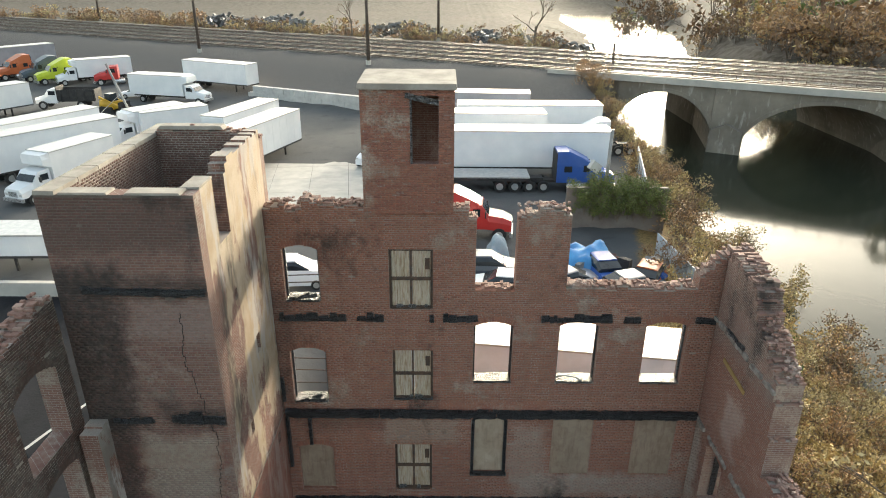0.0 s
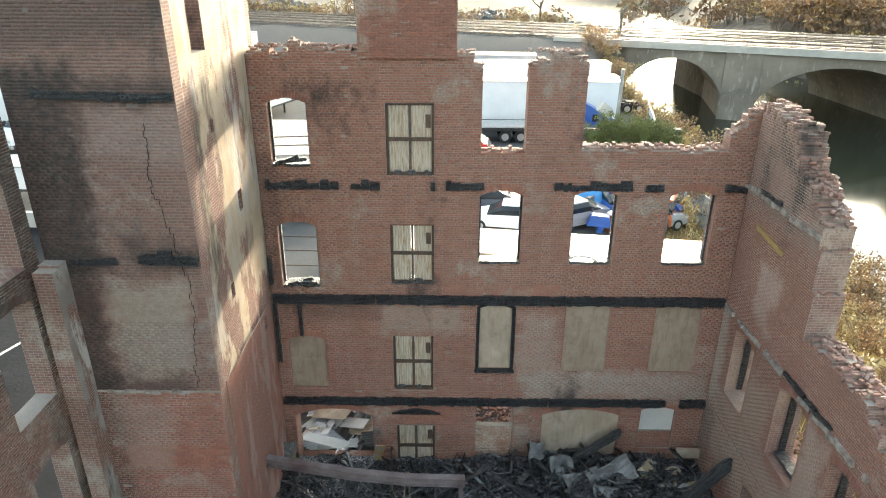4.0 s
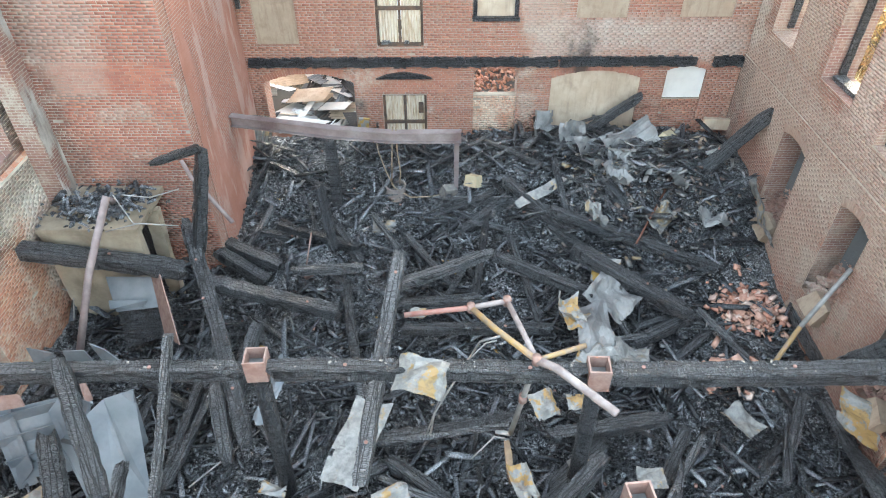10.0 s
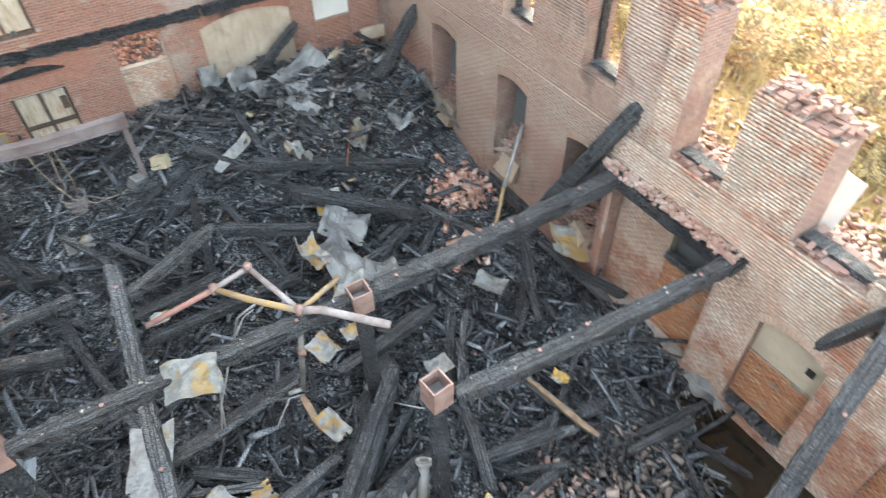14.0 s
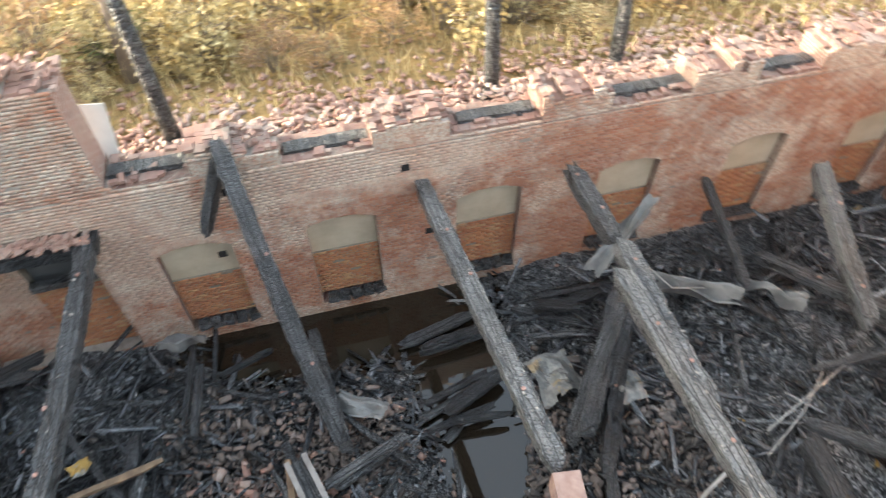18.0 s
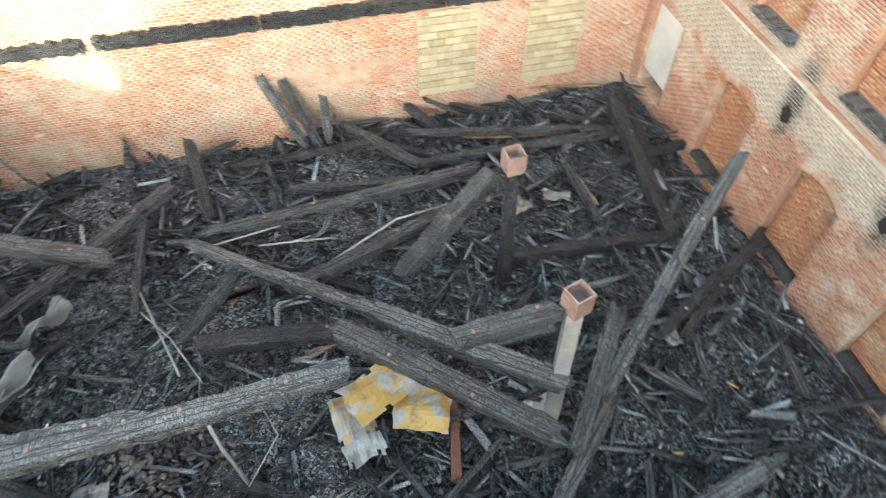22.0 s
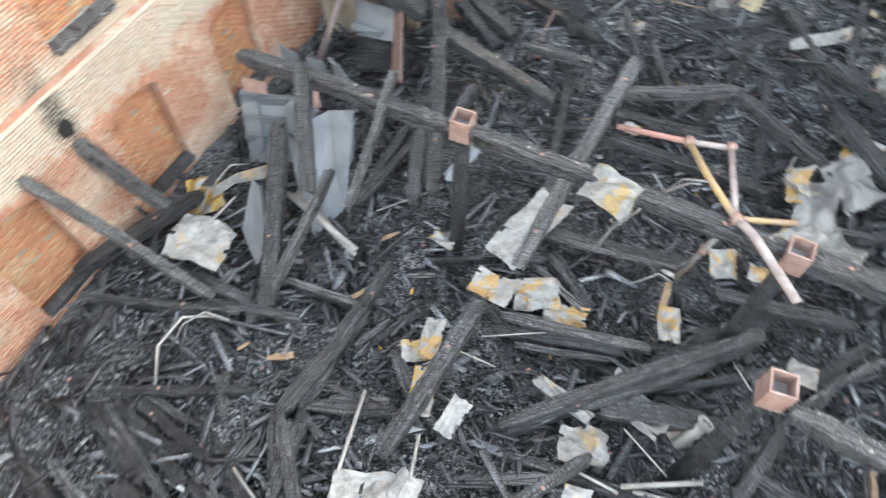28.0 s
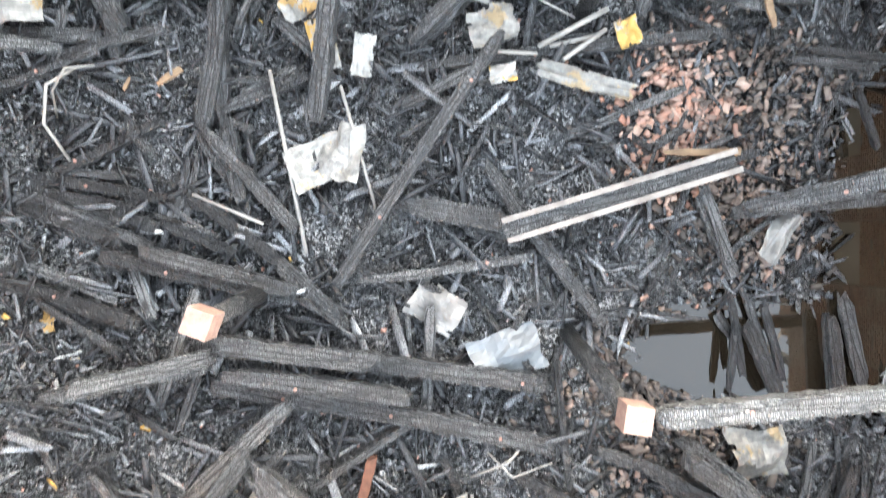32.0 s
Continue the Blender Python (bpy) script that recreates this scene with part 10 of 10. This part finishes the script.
def shrub_proto(seed, clumps, n, size, leaf):
    """A shrub: thin stems from one foot, with leaves in clumps at their ends."""
    r = random.Random(seed)
    stems, crown = Geo(), Geo()
    for k in range(clumps):
        a = r.uniform(0, 6.28)
        d = r.uniform(0.1, 0.9)
        e = Vector((d * math.cos(a), d * math.sin(a), r.uniform(0.35, 1.25)))
        mid = Vector((e.x * 0.35, e.y * 0.35, e.z * 0.6))
        stems.tube([(0, 0, -0.2), mid, e], 0.016, 4, 0.005, False)
        for q in range(3):
            tip = e + Vector((r.uniform(-0.3, 0.3), r.uniform(-0.3, 0.3), r.uniform(0, 0.35)))
            stems.tube([mid.lerp(e, r.uniform(0.4, 1)), tip], 0.007, 3, 0.003, False)
        leaves(crown, e, r.uniform(0.16, 0.36), n, size, r)
    return mesh("stem", stems.v, stems.f, M_BARK), mesh("foliage", crown.v, crown.f, leaf)


PROTO = [shrub_proto(1, 22, 40, 0.045, L_GOLD), shrub_proto(2, 24, 42, 0.045, L_OCHRE), shrub_proto(3, 26, 40, 0.04, L_STRAW), shrub_proto(4, 20, 46, 0.05, L_GREEN), shrub_proto(5, 24, 36, 0.04, L_BROWN), shrub_proto(6, 28, 40, 0.05, L_GOLD)]
FAR_PROTO = [shrub_proto(11 + i, 12, 13, 0.085, leaf) for i, leaf in enumerate((L_GOLD, L_OCHRE, L_STRAW, L_GREEN, L_BROWN, L_GOLD))]
SAY = ["golden autumn shrub on the river bank", "ochre autumn shrub on the river bank", "straw-coloured dry shrub on the river bank", "green leafy shrub on the river bank", "brown withered brush on the bank", "golden autumn shrub on the river bank"]


def shrub(x, y, s, kind, r, lift=0.0):
    st, fo = PROTO[kind]
    t = thing("shrub", SAY[kind], "shrub", (x, y, float(ground_z(x, y)) - 0.1 + lift), r.uniform(0, 360), "shrubs")
    t.scale = (s, s, s * r.uniform(0.8, 1.15))
    for name, me in (("stem", st), ("foliage", fo)):
        ob = new(name, me)
        ob.parent = t


def brush(name, label, places, r, protos=PROTO):
    """Many shrubs too many to count, joined leaf kind by leaf kind as stuff."""
    for which in (0, 1):
        by = {}
        for x, y, s, kind in places:
            me = protos[kind][which]
            by.setdefault(me.materials[0].name, []).append((me, x, y, s))
        for mat, rows in by.items():
            vs, fs, n = [], [], 0
            for me, x, y, s in rows:
                co = np.empty(len(me.vertices) * 3, np.float32)
                me.vertices.foreach_get("co", co)
                a = r.uniform(0, 6.28)
                R = np.array([[math.cos(a), -math.sin(a), 0], [math.sin(a), math.cos(a), 0], [0, 0, 1]])
                vs.append(co.reshape(-1, 3) @ R.T * s + np.array([x, y, float(ground_z(x, y)) - 0.1]))
                q = np.empty(len(me.loops), np.int32)
                me.loops.foreach_get("vertex_index", q)
                fs.append(q.reshape(-1, 4) + n)
                n += len(me.vertices)
            ob = new(name if which else name + "_stalks", raw_mesh(name, np.concatenate(vs), np.concatenate(fs), bpy.data.materials[mat]))
            tagged(ob, label, "brush", kind="stuff")


rs = random.Random(5)
for k in range(120):  # the bank below the river wall
    x, y = rs.uniform(12.6, 23.5), rs.uniform(-17, 31)
    shrub(x, y, rs.uniform(1.0, 1.8), rs.choice([0, 0, 2, 2, 5, 1, 3]), rs)
for k in range(40):
    x, y = rs.uniform(11.2, 13.4), rs.uniform(-15, 30)
    shrub(x, y, rs.uniform(0.5, 1.0), rs.choice([1, 2, 2, 4, 0]), rs)
for k in range(70):  # bank along the yard
    y = rs.uniform(30, 92)
    x = rs.uniform(11.5 + (min(y, 60) - 30) * 0.22, 25)
    shrub(x, y, rs.uniform(1.3, 2.6), rs.choice([0, 1, 1, 4, 5, 0]), rs)
for k in range(75):  # creeper on the yard wall
    shrub(rs.uniform(9.3, 16.0), rs.uniform(44.0, 45.4), rs.uniform(0.9, 1.4), 3, rs, rs.uniform(0.8, 2.6))
brush("bank_brush", "golden and straw-coloured brush thick on the bank", [(rs.uniform(11.8, 23.8), rs.uniform(-18, 32), rs.uniform(0.8, 1.5), rs.choice([0, 2, 2, 5, 1])) for k in range(150)], rs)
far = []
for k in range(260):  # thicket along the far side of the tracks
    p = rail_at(rs.uniform(-170, 40), rs.uniform(30, 37), 0)
    far.append((p.x, p.y, rs.uniform(0.8, 1.9), rs.choice([4, 1, 1, 2, 0])))
for k in range(120):
    p = rail_at(rs.uniform(-170, 20), rs.uniform(38, 75), 0)
    far.append((p.x, p.y, rs.uniform(1.2, 3.0), rs.choice([4, 4, 1, 2])))
for k in range(70):  # strip beyond the tracks
    p = rail_at(rs.uniform(-150, 60), rs.uniform(31, 38), 0)
    far.append((p.x, p.y, rs.uniform(1.5, 3.2), rs.choice([4, 4, 1, 2])))
for k in range(150):
    far.append((rs.uniform(64, 120), rs.uniform(115, 190), rs.uniform(3, 6), rs.choice([1, 4, 1, 0])))
for k in range(140):  # woods beyond the bridge and on the far bank
    far.append((rs.uniform(66, 230), rs.uniform(60, 340), rs.uniform(5, 10), rs.choice([1, 4, 4, 0, 3])))
for k in range(20):
    far.append((rs.uniform(62, 72), rs.uniform(30, 75), rs.uniform(3, 5), rs.choice([0, 1, 3])))
for k in range(30):
    p = rail_at(rs.uniform(18, 70), rs.uniform(33, 60), 0)
    if p.x > 66 or p.x < 22:
        far.append((p.x, p.y, rs.uniform(3, 6), rs.choice([1, 4, 0])))
brush("far_brush", "brown and golden autumn woods beyond the tracks and river", far, rs, FAR_PROTO)


def limbs(g, p, d, length, radius, depth, r, tips, droop=0.0):
    q = p + d * length
    mid = p.lerp(q, 0.5) + Vector((r.uniform(-0.06, 0.06), r.uniform(-0.06, 0.06), 0)) * length
    g.tube([p, mid, q], radius, 6 if radius > 0.04 else 4, radius * 0.62, False)
    if depth == 0:
        tips.append(q)
        return
    for _ in range(r.choice([2, 3, 3])):
        e = (d + Vector((r.gauss(0, 0.55), r.gauss(0, 0.55), r.gauss(0.05, 0.3)))).normalized()
        limbs(g, p.lerp(q, r.uniform(0.6, 1.0)), e, length * r.uniform(0.6, 0.85), radius * 0.58, depth - 1, r, tips)


def tree(x, y, h, seed, leaf=None, label="", z=None, lean=(0, 0), bark=None, spread=0.8, n=60):
    r = random.Random(seed)
    g, tips = Geo(), []
    limbs(g, Vector((0, 0, -0.3)), Vector((lean[0], lean[1], 1)).normalized(), h * 0.34, h * 0.022, 4, r, tips)
    t = thing("tree", label, "tree", (x, y, (float(ground_z(x, y)) if z is None else z)), 0, "trees")
    part("trunk", g, bark or M_BARK, t, smooth=True)
    if leaf:
        c = Geo()
        for p in tips:
            leaves(c, p, spread * r.uniform(0.6, 1.2), n, 0.13, r)
        part("crown", c, leaf, t)


tree(50.0, 66.0, 9.5, 3, L_GOLD, "golden autumn tree by the river and bridge", 0.0, spread=1.0)
tree(54.5, 62.0, 10.5, 4, L_GREEN, "yellow-green autumn tree by the river", 0.0, spread=1.0)
tree(52.0, 58.0, 8.0, 5, L_OCHRE, "ochre autumn tree by the river", 0.0, spread=0.9)
tree(15.2, 14.0, 7.0, 6, None, "bare grey sapling beside the river wall")
tree(13.4, 11.0, 6.0, 7, None, "bare grey sapling beside the river wall")
tree(17.0, 17.0, 6.5, 8, L_STRAW, "thin straw-leaved sapling on the bank", n=8)
tree(13.0, 21.5, 5.5, 12, L_GREEN, "small dark green tree beside the river wall", n=50, spread=0.5)
tree(-14.0, 27.0, 11.5, 9, None, "bare tree rising behind the tower")
tree(16.8, 128, 12, 10, None, "bare tree beyond the railway")
tree(-20, 145, 10, 11, None, "bare tree beyond the railway")
# burnt trunks against the river wall
for x, y, dx, dy, h in ((9.6, -3.5, 0.7, 0.1, 7.0), (10.1, -6.3, 2.4, -1.0, 7.5), (10.0, 2.4, 0.9, 0.3, 7.5), (12.6, 3.4, 1.2, -0.4, 6.0)):
    z0 = float(ground_z(x, y)) - 0.2
    t = thing("burnt_tree", "scorched bare tree trunk outside the river wall", "tree", (x, y, z0), 0, "burnt trees")
    g = Geo().tube([(0, 0, 0), (dx * 0.3, dy * 0.3, h * 0.35), (dx * 0.7, dy * 0.7 + 0.1, h * 0.7), (dx, dy, h)], 0.16, 9, 0.08)
    part("trunk", g, M_CHAR if x < 12 else M_BARK, t, smooth=True)
    for k in range(4):
        f = rng.uniform(0.35, 0.95)
        p = Vector((dx * f, dy * f, h * f))
        part("limb", Geo().tube([p, p + Vector((rng.uniform(-0.5, 0.5), rng.uniform(-0.6, 0.6), 0.5)), p + Vector((rng.uniform(-1, 1), rng.uniform(-1.1, 1.1), 1.2))], 0.05, 6, 0.02), M_BARK, t, smooth=True)
# rubble strip outside the river wall
n = 6500
x, y = 9.2 + np.abs(nrg.normal(0, 1.25, n)) * np.where(nrg.uniform(0, 1, n) < 0.5, 1.0, 0.5), nrg.uniform(-14, 16, n)
s = nrg.uniform(0.02, 0.058, n)
c = np.array([(-1, -1, -1), (1, -1, -1), (1, 1, -1), (-1, 1, -1), (-1, -1, 1), (1, -1, 1), (1, 1, 1), (-1, 1, 1)], float)
v = c[None] * np.stack([s * 1.5, s * 0.8, s * 0.5], 1)[:, None, :] * (1 + nrg.uniform(-0.1, 0.1, (n, 8, 1)))
a, b = nrg.uniform(0, 6.28, n), nrg.normal(0, 0.5, n)
o, l = np.zeros(n), np.ones(n)
Rz = np.stack([np.cos(a), -np.sin(a), o, np.sin(a), np.cos(a), o, o, o, l], 1).reshape(n, 3, 3)
Rx = np.stack([l, o, o, o, np.cos(b), -np.sin(b), o, np.sin(b), np.cos(b)], 1).reshape(n, 3, 3)
v = np.einsum("nij,nkj->nki", Rz @ Rx, v) + np.stack([x, y, ground_z(x, y) + 0.04 + nrg.uniform(0, 0.25, n) * np.exp(-(x - 9.2))], 1)[:, None, :]
q = (np.arange(n) * 8)[:, None, None] + BOXQ[None]
tagged(new("brick_rubble", raw_mesh("brick_rubble", v.reshape(-1, 3), q.reshape(-1, 4), M_RUBBLE)), "pinkish broken bricks spilled outside the river wall", "rubble", kind="stuff")
# dry grass on the bank
g = Geo()
for k in range(9000):
    x, y = rs.uniform(10.2, 22), rs.uniform(-15, 34)
    z0 = float(ground_z(x, y))
    a, h = rs.uniform(0, 6.28), rs.uniform(0.25, 0.8)
    e = Vector((x + rs.uniform(-0.3, 0.3), y + rs.uniform(-0.3, 0.3), z0 + h))
    w = Vector((math.cos(a), math.sin(a), 0)) * 0.018
    g.add([Vector((x, y, z0 - 0.05)) - w, Vector((x, y, z0 - 0.05)) + w, e], [(0, 1, 2)])
single("dry_grass", g, L_STRAW, "dry straw-coloured grass on the bank", "grass", kind="stuff")
# scrap heaps and a painted wall beyond the tracks
for s0, d0, w, h, mm, what in ((-75, 52, 16, 5, M_ZINC, "grey"), (-40, 56, 20, 4, M_PALE, "pale"), (5, 60, 22, 5, M_PALE, "pale"), (-100, 55, 14, 4, M_CHAR2, "dark"), (-18, 54, 10, 3, M_CHAR2, "dark")):
    g = Geo()
    for k in range(260):
        u, v0 = rs.gauss(0, 0.4), rs.gauss(0, 0.35)
        p = rail_at(s0 + u * w, d0 + v0 * 10, 0)
        z0 = float(ground_z(p.x, p.y)) + h * max(0, 1 - abs(u) * 0.9) * rs.random() ** 0.5
        s = rs.uniform(0.4, 1.8)
        g.box((p.x, p.y, z0), (s, s * rs.uniform(0.1, 0.8), s * rs.uniform(0.1, 0.6)), pose(0, 0, 0, rs.uniform(-60, 60), rs.uniform(-60, 60), rs.uniform(0, 180)).to_3x3(), 0.8)
    single("scrap_heap", g, mm, what + " heap of scrap beyond the railway", "scrap", kind="stuff")
t = thing("wall_far", "low grey wall with faded paint marks beyond the tracks", "wall", tuple(rail_at(-60, 38, 4.6)), math.degrees(RA), kind="structure")
part("panel", Geo().span((-90, -0.2, -1), (75, 0.2, 2.2)), M_CONCRETE, t)
for k in range(16):
    part("paint_mark", Geo().box((rng.uniform(-40, 60), -0.24, rng.uniform(0.6, 1.5)), (rng.uniform(1.5, 4), 0.03, rng.uniform(0.8, 1.4))), rng.choice([M_FENCE, M_TARP, M_WHITEB]), t)

# ---- bricks laid one by one in the nearest stretch of each wall ----
for plane, places, material, wall_ob, seed in WALL_BRICKS:
    brick_parts(plane, places, material, wall_ob, seed)
